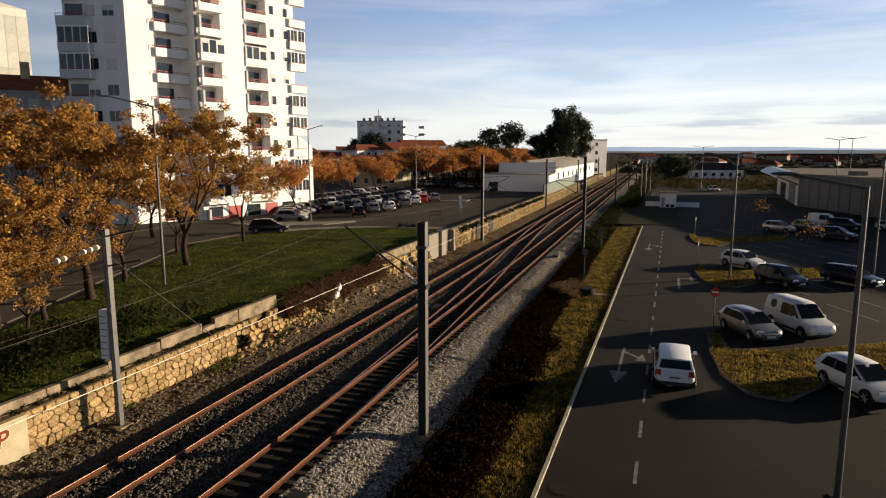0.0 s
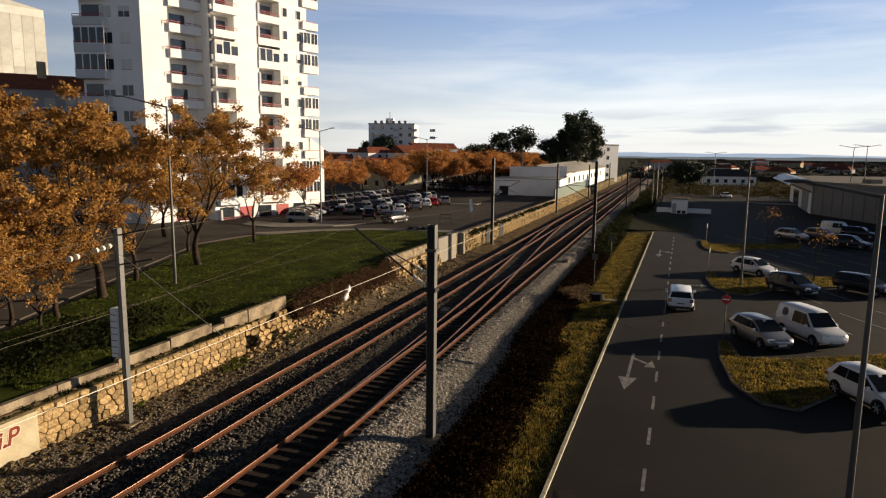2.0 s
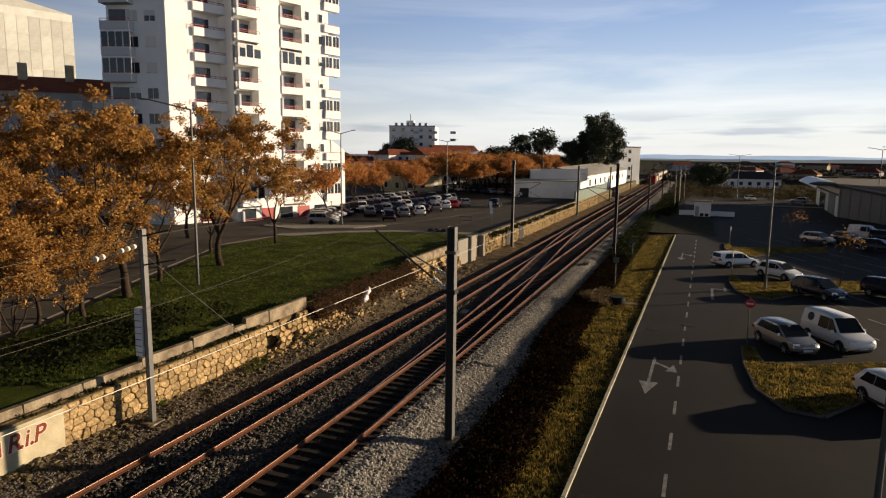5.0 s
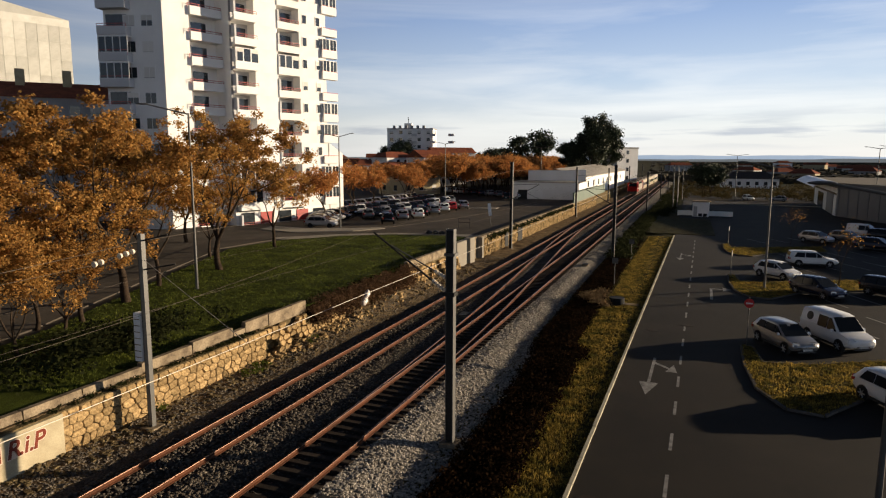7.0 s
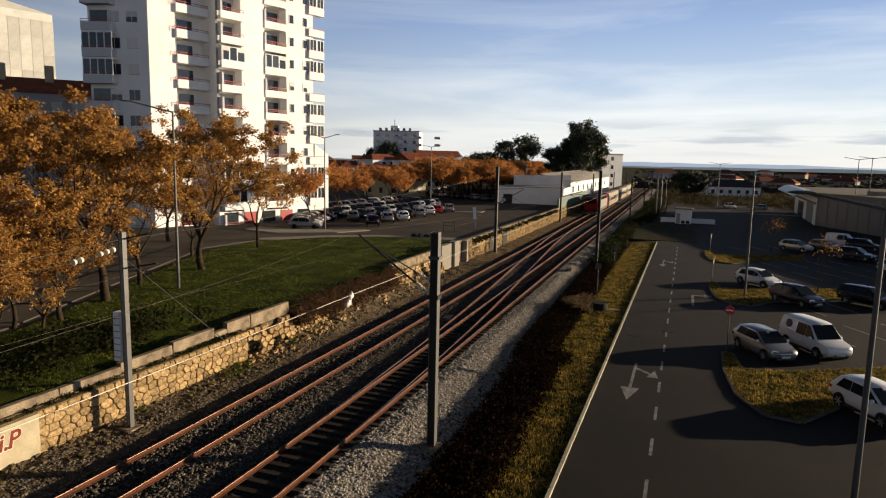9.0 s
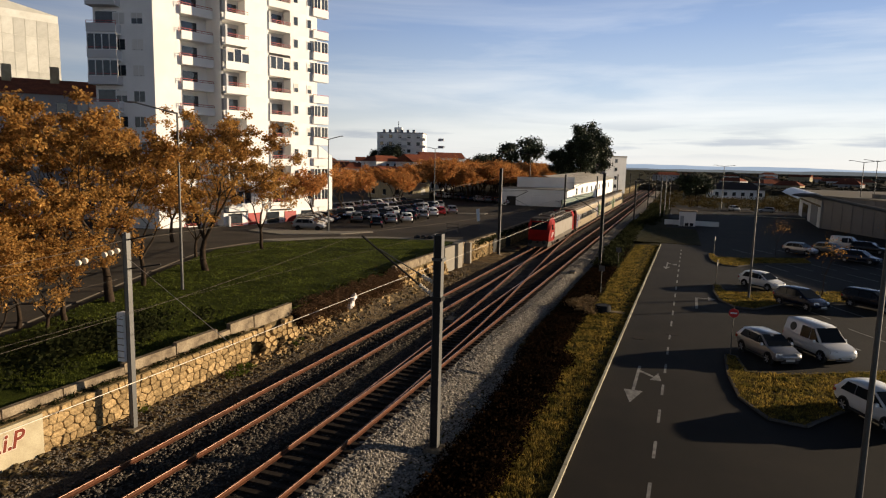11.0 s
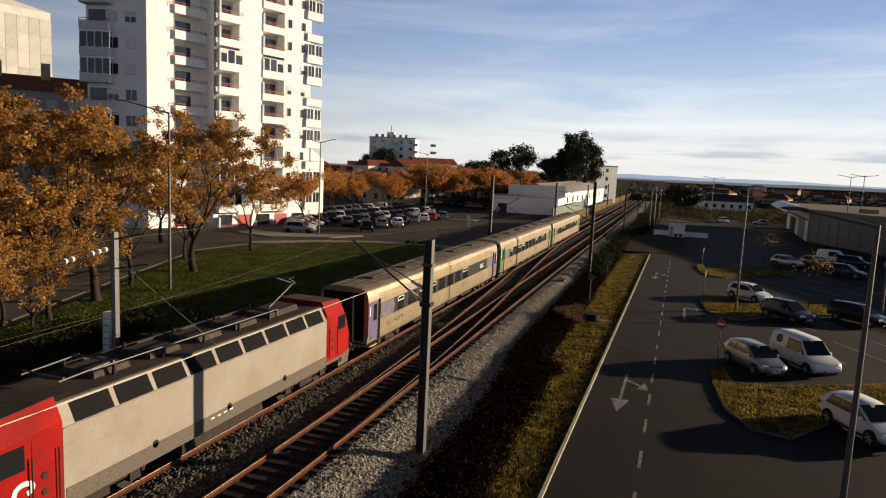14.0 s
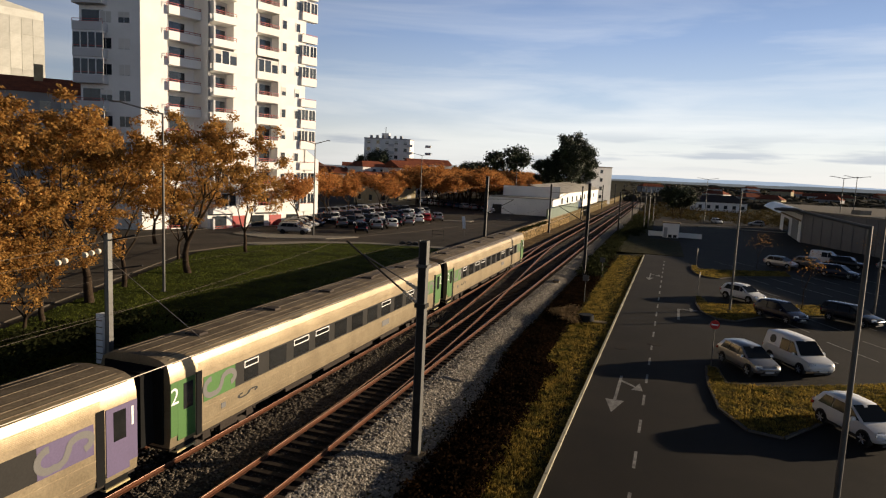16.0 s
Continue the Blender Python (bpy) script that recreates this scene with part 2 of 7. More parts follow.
BALLAST_DARK = mat("oily_ballast", (0.0510, 0.0450, 0.0388), 0.9, var=0.5, scale=0.8, fine=17, bump=1.0, second=(0.0270, 0.0240, 0.0205), dist=0.08)
# greasy ballast, darkened further to carry the shade between loose stones
BALLAST_MID = mat("greasy_gap_dark_ballast", (0.105, 0.092, 0.078), 0.95, var=0.55, scale=0.9, fine=15, bump=1.0, second=(0.042, 0.037, 0.032), dist=0.09, amount=0.55)
PEBBLE = mat("ballast_stone", (0.37, 0.335, 0.285), 0.95, var=0.3, scale=3.0, fine=30, bump=0.2, random_amount=0.45)
PEBBLE_MID = mat("greasy_ballast_stone", (0.145, 0.123, 0.096), 0.95, var=0.35, scale=3.0, fine=30, bump=0.2, random_amount=0.55)
PEBBLE_DARK = mat("dark_ballast_stone", (0.0900, 0.0810, 0.0684), 0.95, var=0.3, scale=3.0, fine=30, bump=0.2, random_amount=0.5)
RUST = mat("rusty_rail_side", (0.12, 0.043, 0.020), 0.75, 0.15, var=0.35, scale=1.2, fine=20, bump=0.3, second=(0.065, 0.029, 0.017))
RAILHEAD = mat("worn_rail_head", (0.12, 0.066, 0.045), 0.42, 0.7, var=0.25, scale=1.0, fine=15, bump=0.05)
SLEEPER = mat("weathered_sleeper", (0.0600, 0.0480, 0.0370), 0.9, var=0.35, scale=2.0, fine=20, bump=0.4, second=(0.0300, 0.0240, 0.0199), random_amount=0.3)
CONCRETE = mat("aged_concrete", (0.34, 0.275, 0.185), 0.9, var=0.3, scale=1.6, fine=18, bump=0.3, second=(0.13, 0.10, 0.07), amount=0.42)
CONCRETE_PALE = mat("pale_concrete", (0.26, 0.235, 0.195), 0.9, var=0.15, scale=0.8, fine=25, bump=0.2)
STONE = mat("ochre_granite", (0.40, 0.278, 0.135), 0.95, var=0.4, scale=2.2, fine=14, bump=0.7, second=(0.21, 0.142, 0.070), random_amount=0.38, dist=0.04)
MORTAR = mat("sandy_mortar", (0.16, 0.122, 0.063), 0.95, var=0.4, scale=1.5, fine=16, bump=0.7, second=(0.08, 0.06, 0.032), dist=0.05)
RENDER_PALE = mat("cream_render", (0.4650, 0.4125, 0.2835), 0.9, var=0.12, scale=1.2, fine=25, bump=0.15, second=(0.3375, 0.2850, 0.1890), amount=0.4)
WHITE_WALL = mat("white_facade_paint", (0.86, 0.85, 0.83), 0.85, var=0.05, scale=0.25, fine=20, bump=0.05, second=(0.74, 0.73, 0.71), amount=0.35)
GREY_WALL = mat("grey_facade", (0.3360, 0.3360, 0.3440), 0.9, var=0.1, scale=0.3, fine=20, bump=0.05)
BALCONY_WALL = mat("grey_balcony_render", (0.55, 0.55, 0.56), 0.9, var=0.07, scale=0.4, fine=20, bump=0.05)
SLATE = mat("stone_cladding", (0.60, 0.595, 0.55), 0.85, var=0.16, scale=0.6, fine=12, bump=0.05, second=(.48, .475, .43), random_amount=0.16)
RED_RAIL = mat("red_painted_rail", (0.38, 0.04, 0.035), 0.5, var=0.15, scale=3, fine=20, bump=0)
GLASS_DARK = mat("window_glass", (0.035, 0.042, 0.05), 0.06, 0.0, var=0.3, scale=0.7, fine=3, bump=0, spec=0.8, random_amount=0.5)
SHUTTER = mat("closed_shutter", (0.66, 0.64, 0.60), 0.7, var=0.08, scale=1.5, fine=30, bump=0.1, random_amount=0.12)
FRAME_WHITE = mat("white_window_frame", (0.75, 0.74, 0.72), 0.5, var=0.05, bump=0)
ROOF_TILE = mat("terracotta_tiles", (0.30, 0.10, 0.055), 0.9, var=0.3, scale=0.8, fine=6, bump=0.4, second=(0.17, 0.06, 0.04), dist=0.05, random_amount=0.15)
ROOF_GREY = mat("fibre_cement_roof", (0.44, 0.42, 0.38), 0.9, var=0.2, scale=0.4, fine=4, bump=0.2, second=(0.27, 0.25, 0.225))
METAL_WALL = mat("grey_metal_cladding", (0.125, 0.13, 0.142), 0.5, 0.2, var=0.12, scale=0.4, fine=6, bump=0.05)
BARK = mat("dark_brown_bark", (0.062, 0.044, 0.030), 0.95, var=0.4, scale=3.0, fine=18, bump=0.5, second=(0.026, 0.019, 0.014), dist=0.03)
LEAF = mat("autumn_leaves", (0.50, 0.285, 0.082), 0.7, var=0.35, scale=0.5, fine=3, bump=0, second=(0.255, 0.118, 0.032), amount=0.55, random_amount=0.5, thin=0.5)
LEAF_FAR = mat("rust_leaves", (0.56, 0.275, 0.09), 0.75, var=0.35, scale=0.4, fine=2, bump=0, second=(0.32, 0.125, 0.038), random_amount=0.5, thin=0.45)
LEAF_GREEN = mat("dark_evergreen_leaves", (0.035, 0.05, 0.018), 0.6, var=0.3, scale=0.4, fine=2, bump=0, random_amount=0.45)
LEAF_SHRUB = mat("shrub_leaves", (0.0350, 0.0385, 0.0126), 0.95, var=0.3, scale=0.8, fine=4, bump=0, second=(0.0210, 0.0245, 0.0095), random_amount=0.5, thin=0.1)
GALV = mat("galvanised_steel", (0.115, 0.113, 0.108), 0.55, 0.45, var=0.18, scale=1.5, fine=20, bump=0.08)
STEEL_DARK = mat("dark_steel", (0.035, 0.034, 0.032), 0.7, 0.1, var=0.25, scale=2, fine=20, bump=0.1)
CABLE_DARK = mat("weathered_wire", (0.12, 0.1, 0.08), 0.8, 0.0, var=0.1, bump=0)
CABLE = mat("contact_wire", (0.34, 0.3, 0.25), 0.5, 0.5, var=0.1, bump=0)
CERAMIC = mat("pale_insulator", (0.70, 0.62, 0.50), 0.35, var=0.08, scale=6, bump=0)
PAINT_WHITE = mat("road_paint", (0.33, 0.32, 0.3), 0.8, var=0.3, scale=3.0, fine=25, bump=0.1, second=(0.12, 0.115, 0.11), amount=0.5)
KERB = mat("kerb_stone", (0.4420, 0.4080, 0.3060), 0.9, var=0.2, scale=1.5, fine=18, bump=0.2, random_amount=0.15)
BOGIE_IRON = mat("rusty_cast_iron", (0.03, 0.022, 0.016), 0.85, var=0.3, scale=3, fine=20, bump=0.3)
TYRE = mat("black_rubber", (0.018, 0.018, 0.018), 0.85, var=0.2, bump=0.1)
RIM = mat("alloy_rim", (0.42, 0.42, 0.43), 0.35, 0.8, var=0.1, bump=0)
CAR_GLASS = mat("car_glass", (0.012, 0.014, 0.016), 0.06, var=0.1, bump=0, spec=0.15)
TRIM_BLACK = mat("black_plastic", (0.02, 0.02, 0.02), 0.55, var=0.15, bump=0.05)
LAMP_CLEAR = mat("headlight_glass", (0.6, 0.6, 0.6), 0.08, 0.2, var=0.1, bump=0, spec=0.9)
LAMP_RED = mat("red_tail_lamp", (0.28, 0.012, 0.01), 0.15, var=0.1, bump=0, spec=0.8)
PLATE = mat("pale_plate", (0.5, 0.5, 0.48), 0.5, var=0.04, bump=0)
INK = mat("black_ink", (0.02, 0.02, 0.02), 0.6, var=0.1, bump=0)
SIGN_RED = mat("red_sign_sheet", (0.5, 0.02, 0.02), 0.4, var=0.05, bump=0)
SIGN_WHITE = mat("white_sign_sheet", (0.75, 0.75, 0.75), 0.45, var=0.05, bump=0)
SCRUB = mat("brown_scrub", (0.0910, 0.0595, 0.0208), 0.95, var=0.4, scale=0.2, fine=3, bump=0, second=(0.0385, 0.0350, 0.0131), random_amount=0.4, thin=0.25)
KERB_DARK = mat("grimy_kerb", (0.12, 0.11, 0.10), 0.9, var=0.25, scale=1.5, fine=18, bump=0.2)
# distance haze put into the hills' colour as an even glow
HAZE = glow("far_hills_haze_glow", (0.20, 0.24, 0.29), 1.0)
TOWN = mat("far_town_green", (0.0440, 0.0440, 0.0360), 1.0, var=0.35, scale=0.01, fine=0.15, bump=0, second=(0.0720, 0.0600, 0.0400))


def paint(name, color, rough=0.32, metal=0.0, var=0.06):
    return mat(name, color, rough, metal, var=var, scale=1.5, fine=40, bump=0.0, spec=0.35, coat=0.12)


CAR_WHITE = paint("white_car_paint", (0.75, 0.75, 0.74))
CAR_SILVER = paint("silver_car_paint", (0.30, 0.30, 0.305), 0.3, 0.5)
CAR_BLACK = paint("black_car_paint", (0.008, 0.009, 0.012), 0.25)
CAR_BLUE = paint("dark_blue_car_paint", (0.01, 0.015, 0.035), 0.25)
CAR_GREY = paint("grey_car_paint", (0.14, 0.145, 0.15), 0.3, 0.4)
CAR_RED = paint("red_car_paint", (0.35, 0.02, 0.02))
CAR_GOLD = paint("beige_car_paint", (0.35, 0.29, 0.2), 0.3, 0.4)

# ---- ground ----
TOWN_Z = 2.0
rng = random.Random(7)
CROSSOVERS = ((-12.72, -17.02, 17, 108), (-10.98, -15.28, 17, 108))


def drape(name, x0, x1, y0, y1, step, height, material, label, category):
    """A fine sheet over a rectangle, with its height given by a function."""
    nx, ny = max(2, int((x1 - x0) / step)), max(2, int((y1 - y0) / step))
    g = Mesh()
    g.v = [(x0 + (x1 - x0) * i / nx, y0 + (y1 - y0) * j / ny, height(x0 + (x1 - x0) * i / nx, y0 + (y1 - y0) * j / ny)) for j in range(ny + 1) for i in range(nx + 1)]
    g.f = [(j * (nx + 1) + i, j * (nx + 1) + i + 1, (j + 1) * (nx + 1) + i + 1, (j + 1) * (nx + 1) + i) for j in range(ny) for i in range(nx)]
    me = g.data(name, material, False)
    me.polygons.foreach_set("use_smooth", [True] * len(me.polygons))
    return structure(name, me, material, label, category)


def lump(x, y, s, a):
    return a * noise.noise(Vector((x * s, y * s, 3.7)))


g = Mesh()
section = [(-4500, 1.9), (-21.3, 1.9), (-21.2, -0.12), (-8.4, -0.30), (-7.0, -0.34), (-5.2, -0.2), (-3.6, -0.06), (4500, -0.06)]
g.loft([[(x, y, z) for x, z in section] for y in (-120, 0, 60, 140, 300, 700, 1500, 4500)], closed=False, caps=False)
structure("ground", g, EARTH, "dry brown scrubland reaching to the horizon", "ground", smooth=False)

# ballast bed with raised shoulders
def bed(x, y):
    z = 0.12
    if x > -9.9:
        z = 0.12 - (x + 9.9) * 0.30
    if x < -18.0:
        z = 0.12 + (x + 18.0) * 0.1
    for c in (-16.15, -11.85):
        if abs(x - c) < 1.25:
            z -= (0.02 if c < -15 else 0.05)
    return z + lump(x, y, 3.1, 0.035) + lump(x, y, 7.3, 0.03)


drape("ballast_bed", -18.9, -10.6, 7.0, 75.0, 0.13, bed, BALLAST_MID, "greasy grey crushed-stone ballast under and between the tracks", "ballast")
drape("ballast_shoulder", -10.6, -8.25, 7.0, 75.0, 0.13, bed, BALLAST, "pale grey crushed-stone ballast shoulder", "ballast")
drape("ballast_bed_far", -18.9, -10.6, 75.0, 900.0, 0.9, lambda x, y: bed(x, y) - 0.005, BALLAST_MID, "grey ballast running off to the distance", "ballast")
drape("ballast_shoulder_far", -10.6, -8.25, 75.0, 900.0, 0.9, lambda x, y: bed(x, y) - 0.005, BALLAST, "pale grey ballast shoulder running off to the distance", "ballast")
for c, n in ((-11.85, "east"),):
    drape("oily_strip_" + n, c - 1.18, c + 1.18, 7.0, 75.0, 0.11, lambda x, y: bed(x, y) + 0.035 - 0.05 * (abs(x - c) / 1.18) ** 6, BALLAST_DARK, "dark oil-stained ballast between the rails", "ballast")
    drape("oily_strip_far_" + n, c - 1.18, c + 1.18, 75.0, 700.0, 0.6, lambda x, y: bed(x, y) + 0.05 - 0.05 * (abs(x - c) / 1.18) ** 6, BALLAST_DARK, "dark oil-stained ballast between the rails", "ballast")


def scatter_stones(name, n, x0, x1, y0, y1, r, material, label, height):
    s, q = Mesh(), random.Random(name)
    for _ in range(n):
        x, y = q.uniform(x0, x1), y0 + (y1 - y0) * q.random() ** 1.5
        s.blob((x, y, height(x, y) + r * 0.2), r * q.uniform(0.6, 1.5), q, 0.75)
    return tagged(part(name, s, material, None, smooth=False), label, "ballast stones", "", "stuff")


scatter_stones("shoulder_stones", 14000, -10.75, -8.3, 13.0, 62.0, 0.045, PEBBLE, "loose pale ballast stones on the shoulder", bed)
scatter_stones("middle_stones", 8000, -15.0, -13.0, 10.0, 50.0, 0.045, PEBBLE_MID, "loose grey ballast stones between the tracks", bed)
scatter_stones("west_track_stones", 7000, -17.7, -14.6, 10.0, 45.0, 0.045, PEBBLE_MID, "grey ballast stones covering the west sleepers", lambda x, y: bed(x, y) + 0.03)
scatter_stones("track_stones", 5000, -13.2, -10.7, 10.0, 45.0, 0.04, PEBBLE_DARK, "dark oily ballast stones around the sleepers", lambda x, y: bed(x, y) + 0.02)


def bank(x, y):
    """The earth strip between the wall and the west track."""
    k = min(1.0, max(0.0, (-18.0 - x) / 2.3))
    z = 0.06 + k * 0.18 + lump(x, y, 0.9, 0.12) * k + lump(x, y, 4.0, 0.04)
    if 26 < y < 56:
        z += k * k * 0.75 * math.sin((y - 26) / 30 * math.pi) * (0.7 + 0.6 * noise.noise(Vector((x, y * 0.6, 0))))
    return z


scatter_stones("wall_foot_rubble", 420, -20.25, -18.9, 13.0, 58.0, 0.10, MORTAR, "ochre rubble fallen from the wall", lambda x, y: bank(x, y))
scatter_stones("wall_foot_stones", 9000, -20.2, -17.5, 12.0, 66.0, 0.042, PEBBLE_MID, "loose stones and rubble at the foot of the wall", lambda x, y: bank(x, y))
drape("earth_strip", -20.9, -17.75, 6.0, 80.0, 0.16, bank, SOIL, "brown earth and rubble strip along the wall foot", "earth")
drape("earth_strip_far", -20.9, -18.2, 80.0, 400.0, 1.0, bank, SOIL, "brown earth strip along the far wall", "earth")


def ditch(x, y):
    """Verge between ballast and the kerb: a shallow ditch, then a grassy bank."""
    e = kerb_x(y) - 0.08
    k = (x + 8.6) / (e + 8.6)
    return -0.26 + 0.22 * max(0, k) ** 1.5 + lump(x, y, 0.8, 0.05) * (1 - abs(2 * k - 1)) + lump(x, y, 5.0, 0.025)


def kerb_x(y):
    return -3.36 + 0.0143 * (y - 12.0)


def verge_sheet():
    m, ny, nx = Mesh(), 420, 34
    for j in range(ny + 1):
        y = 4.0 + (95.0 - 4.0) * j / ny
        e = kerb_x(y) - 0.02
        for i in range(nx + 1):
            x = -8.7 + (e + 8.7) * i / nx
            m.v.append((x, y, ditch(x, y)))
    m.f = [(j * (nx + 1) + i, j * (nx + 1) + i + 1, (j + 1) * (nx + 1) + i + 1, (j + 1) * (nx + 1) + i) for j in range(ny) for i in range(nx)]
    return m


structure("grass_verge", verge_sheet(), GRASS_DRY, "yellowing rough grass verge beside the kerb", "grass", smooth=60)


def blades(name, spots, h, material, label, width=0.02, per=5):
    """Tufts of thin upright blades at (x, y, z)."""
    s, q = Mesh(), random.Random(name)
    for x, y, z in spots:
        for _ in range(per):
            a, lean, hh = q.uniform(0, 6.28), q.uniform(0.0, 0.6), h * q.uniform(0.5, 1.3)
            bx, by = x + q.uniform(-.08, .08), y + q.uniform(-.08, .08)
            dx, dy = math.cos(a) * width, math.sin(a) * width
            tx, ty = bx + math.cos(a * 3) * lean * hh, by + math.sin(a * 3) * lean * hh
            s.add([(bx - dx, by - dy, z - 0.02), (bx + dx, by + dy, z - 0.02), (tx, ty, z + hh)], [(0, 1, 2)])
    return tagged(part(name, s, material, None, smooth=False), label, "grass", "", "stuff")


spots = []
while len(spots) < 16000:
    y = 14 + 80 * rng.random() ** 1.4
    e = kerb_x(y)
    x = e - 0.05 - (2.9 if y < 60 else 3.2) * rng.random() ** 0.8
    spots.append((x, y, ditch(x, y)))
scatter_stones("shoulder_foot_stones", 5500, -8.6, -7.5, 13.0, 37.0, 0.05, PEBBLE, "loose pale ballast stones spilled into the ditch", ditch)
blades("verge_grass", spots, 0.11, BLADE_DRY, "short yellow-green grass on the verge", 0.018, 4)


def twigs(name, spots, r, material, label, category, per=26, leaf=0.07):
    """Low tangled brambles: thin stems with small leaves."""
    s, q = Mesh(), random.Random(name)
    for x, y, z in spots:
        for _ in range(per):
            a, b, d = q.uniform(0, 6.28), q.uniform(0.1, 1.3), r * q.uniform(0.3, 1.1)
            p = Vector((x + math.cos(a) * math.cos(b) * d, y + math.sin(a) * math.cos(b) * d, z + math.sin(b) * d * 0.8))
            u = Vector((q.uniform(-1, 1), q.uniform(-1, 1), q.uniform(-1, 1))).normalized() * leaf * q.uniform(.5, 1.4)
            w = u.orthogonal().normalized() * leaf * q.uniform(.3, .8)
            s.add([p - u, p + w, p + u, p - w], [(0, 1, 2, 3)])
            if q.random() < 0.25:
                s.add([(x, y, z), (x + 0.012, y, z), p], [(0, 1, 2)])
    return tagged(part(name, s, material, None, smooth=False), label, category, "", "stuff")


# the ditch's black shade comes mostly from the bramble colour
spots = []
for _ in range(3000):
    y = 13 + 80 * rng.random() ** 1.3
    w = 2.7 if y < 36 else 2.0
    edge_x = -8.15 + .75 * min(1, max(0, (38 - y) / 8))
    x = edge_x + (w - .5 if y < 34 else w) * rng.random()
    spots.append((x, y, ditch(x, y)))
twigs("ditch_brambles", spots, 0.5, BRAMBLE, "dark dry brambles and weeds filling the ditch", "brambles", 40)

# ---- lawn, streets and car park on the town side ----
LAWN = [(-20.95, 12.0), (-20.95, 66.5), (-25.6, 67.0), (-31.5, 65.6), (-36.5, 62.0), (-40.3, 56.0), (-41.0, 49.5), (-36.0, 37.0), (-30.0, 22.5), (-27.5, 12.0)]


def flat(name, poly, z, material, label, category, thick=0.12):
    return structure(name, Mesh().prism(poly, z - thick, z), material, label, category)


flat("street", [(-21.15, -60), (-21.15, 320), (-160, 320), (-160, -60)], TOWN_Z - 0.06, ASPHALT_OLD, "worn grey asphalt street and car park", "street", 0.1)
flat("lawn", LAWN, TOWN_Z + 0.03, GRASS, "green lawn with autumn shade beside the railway wall", "lawn")
flat("footpath", [(-41.2, 57.2), (-41.9, 49.3), (-36.8, 36.6), (-30.7, 22.0), (-28.0, 10), (-31.5, 10), (-34.0, 21.0), (-40.0, 36.0), (-45.4, 50.0), (-43.0, 58.4)], TOWN_Z + 0.02, ASPHALT_OLD, "worn grey footpath beside the lawn", "footpath")
flat("pavement_strip", [(-20.95, 66.6), (-20.95, 69.2), (-26.2, 68.4), (-32.3, 66.9), (-37.6, 63.2), (-42.3, 57.8), (-41.2, 57.0), (-36.6, 62.1), (-31.6, 65.7), (-25.6, 67.1)], TOWN_Z + 0.05, CONCRETE_PALE, "pale kerb pavement along the street bend", "pavement")
flat("parking_island", [(-48.5, 64.3), (-43.0, 63.2), (-37.5, 67.2), (-35.3, 71.3), (-36.2, 71.8), (-39.0, 69.6), (-44.5, 67.6), (-49.5, 68.0)], TOWN_Z + 0.05, CONCRETE_PALE, "pale paved island at the car park entrance", "pavement", 0.12)
flat("parking_island_far", [(-31.5, 106.5), (-36.0, 105.0), (-36.3, 106.3), (-31.8, 109.8)], TOWN_Z + 0.05, CONCRETE_PALE, "pale paved island in the car park", "pavement", 0.12)
spots = []
while len(spots) < 14000:
    x, y = rng.uniform(-40, -21.2), 16 + 49 * rng.random() ** 1.3
    inside = False
    for (ax, ay), (bx, by) in zip(LAWN, LAWN[1:] + LAWN[:1]):
        if (ay > y) != (by > y) and x < (bx - ax) * (y - ay) / (by - ay) + ax:
            inside = not inside
    if inside:
        spots.append((x, y, TOWN_Z + 0.03))
blades("lawn_grass", spots, 0.09, BLADE, "short green lawn grass", 0.02, 4)
spots = [(rng.uniform(-20.9, -20.2) - 0.5 * rng.random(), rng.uniform(31.5, 46), 0) for _ in range(420)]
twigs("wall_brambles", [(x, y, 0.9 + (x + 20.2) * -0.9) for x, y, _ in spots], 0.45, BRAMBLE, "brown dry brambles over the broken wall", "brambles")
twigs("wall_foot_weeds", [(rng.uniform(-20.0, -19.3), y, 0.3) for y in (19.5, 24.3, 24.8, 25.2, 25.6, 26.0, 30.2, 31.0)], 0.35, BLADE, "green weeds at the wall foot", "weeds", 40)
spots = [(-22.4 - 3.2 * rng.random() ** 2, rng.gauss(19.5, 2.6), TOWN_Z + .5 * rng.random()) for _ in range(80)]
twigs("park_shrubs", [(x, y, z + 0.5 * rng.random()) for x, y, z in spots], 0.9, LEAF_SHRUB, "dark green shrubs behind the wall", "shrubs", 60, 0.1)

# ---- road and car park on the station side ----
flat("road", [(kerb_x(-60), -60), (70, -60), (70, 200), (-2.2, 200), (kerb_x(95) + 0.1, 95)], 0.0, ASPHALT, "dark grey asphalt road and car park", "road", 0.1)
flat("far_road", [(-2.2, 180), (70, 168), (70, 176), (-2.2, 190)], 0.02, ASPHALT_OLD, "pale grey cross road", "road", 0.05)
flat("far_kerb", [(8, 167.0), (60, 160.0), (60, 160.5), (8, 167.5)], 0.12, KERB, "pale kerb of the cross road", "kerb", 0.12)
# earth colour on grass: the scrub's shade is painted in
flat("far_grass", [(-7, 97), (3.2, 97), (3.0, 122), (-7, 125)], 0.06, EARTH, "dull grass patch beyond the road edge", "grass", 0.12)
k = structure("kerb", Mesh().box(-0.02, 0.02, 0, 1, -0.1, 0.0), KERB, "pale kerb along the road edge", "kerb")
k.matrix_basis = pose(kerb_x(10) - 0.05, 10, -0.05)
KERB_MESH_DARK = Mesh().box(-0.075, 0.075, 0.006, 0.994, -0.15, 0.10, taper=0.012).data("kerb_stone", KERB_DARK)
KERB_MESH = Mesh().box(-0.075, 0.075, 0.006, 0.994, -0.15, 0.10, taper=0.012).data("kerb_stone", KERB)


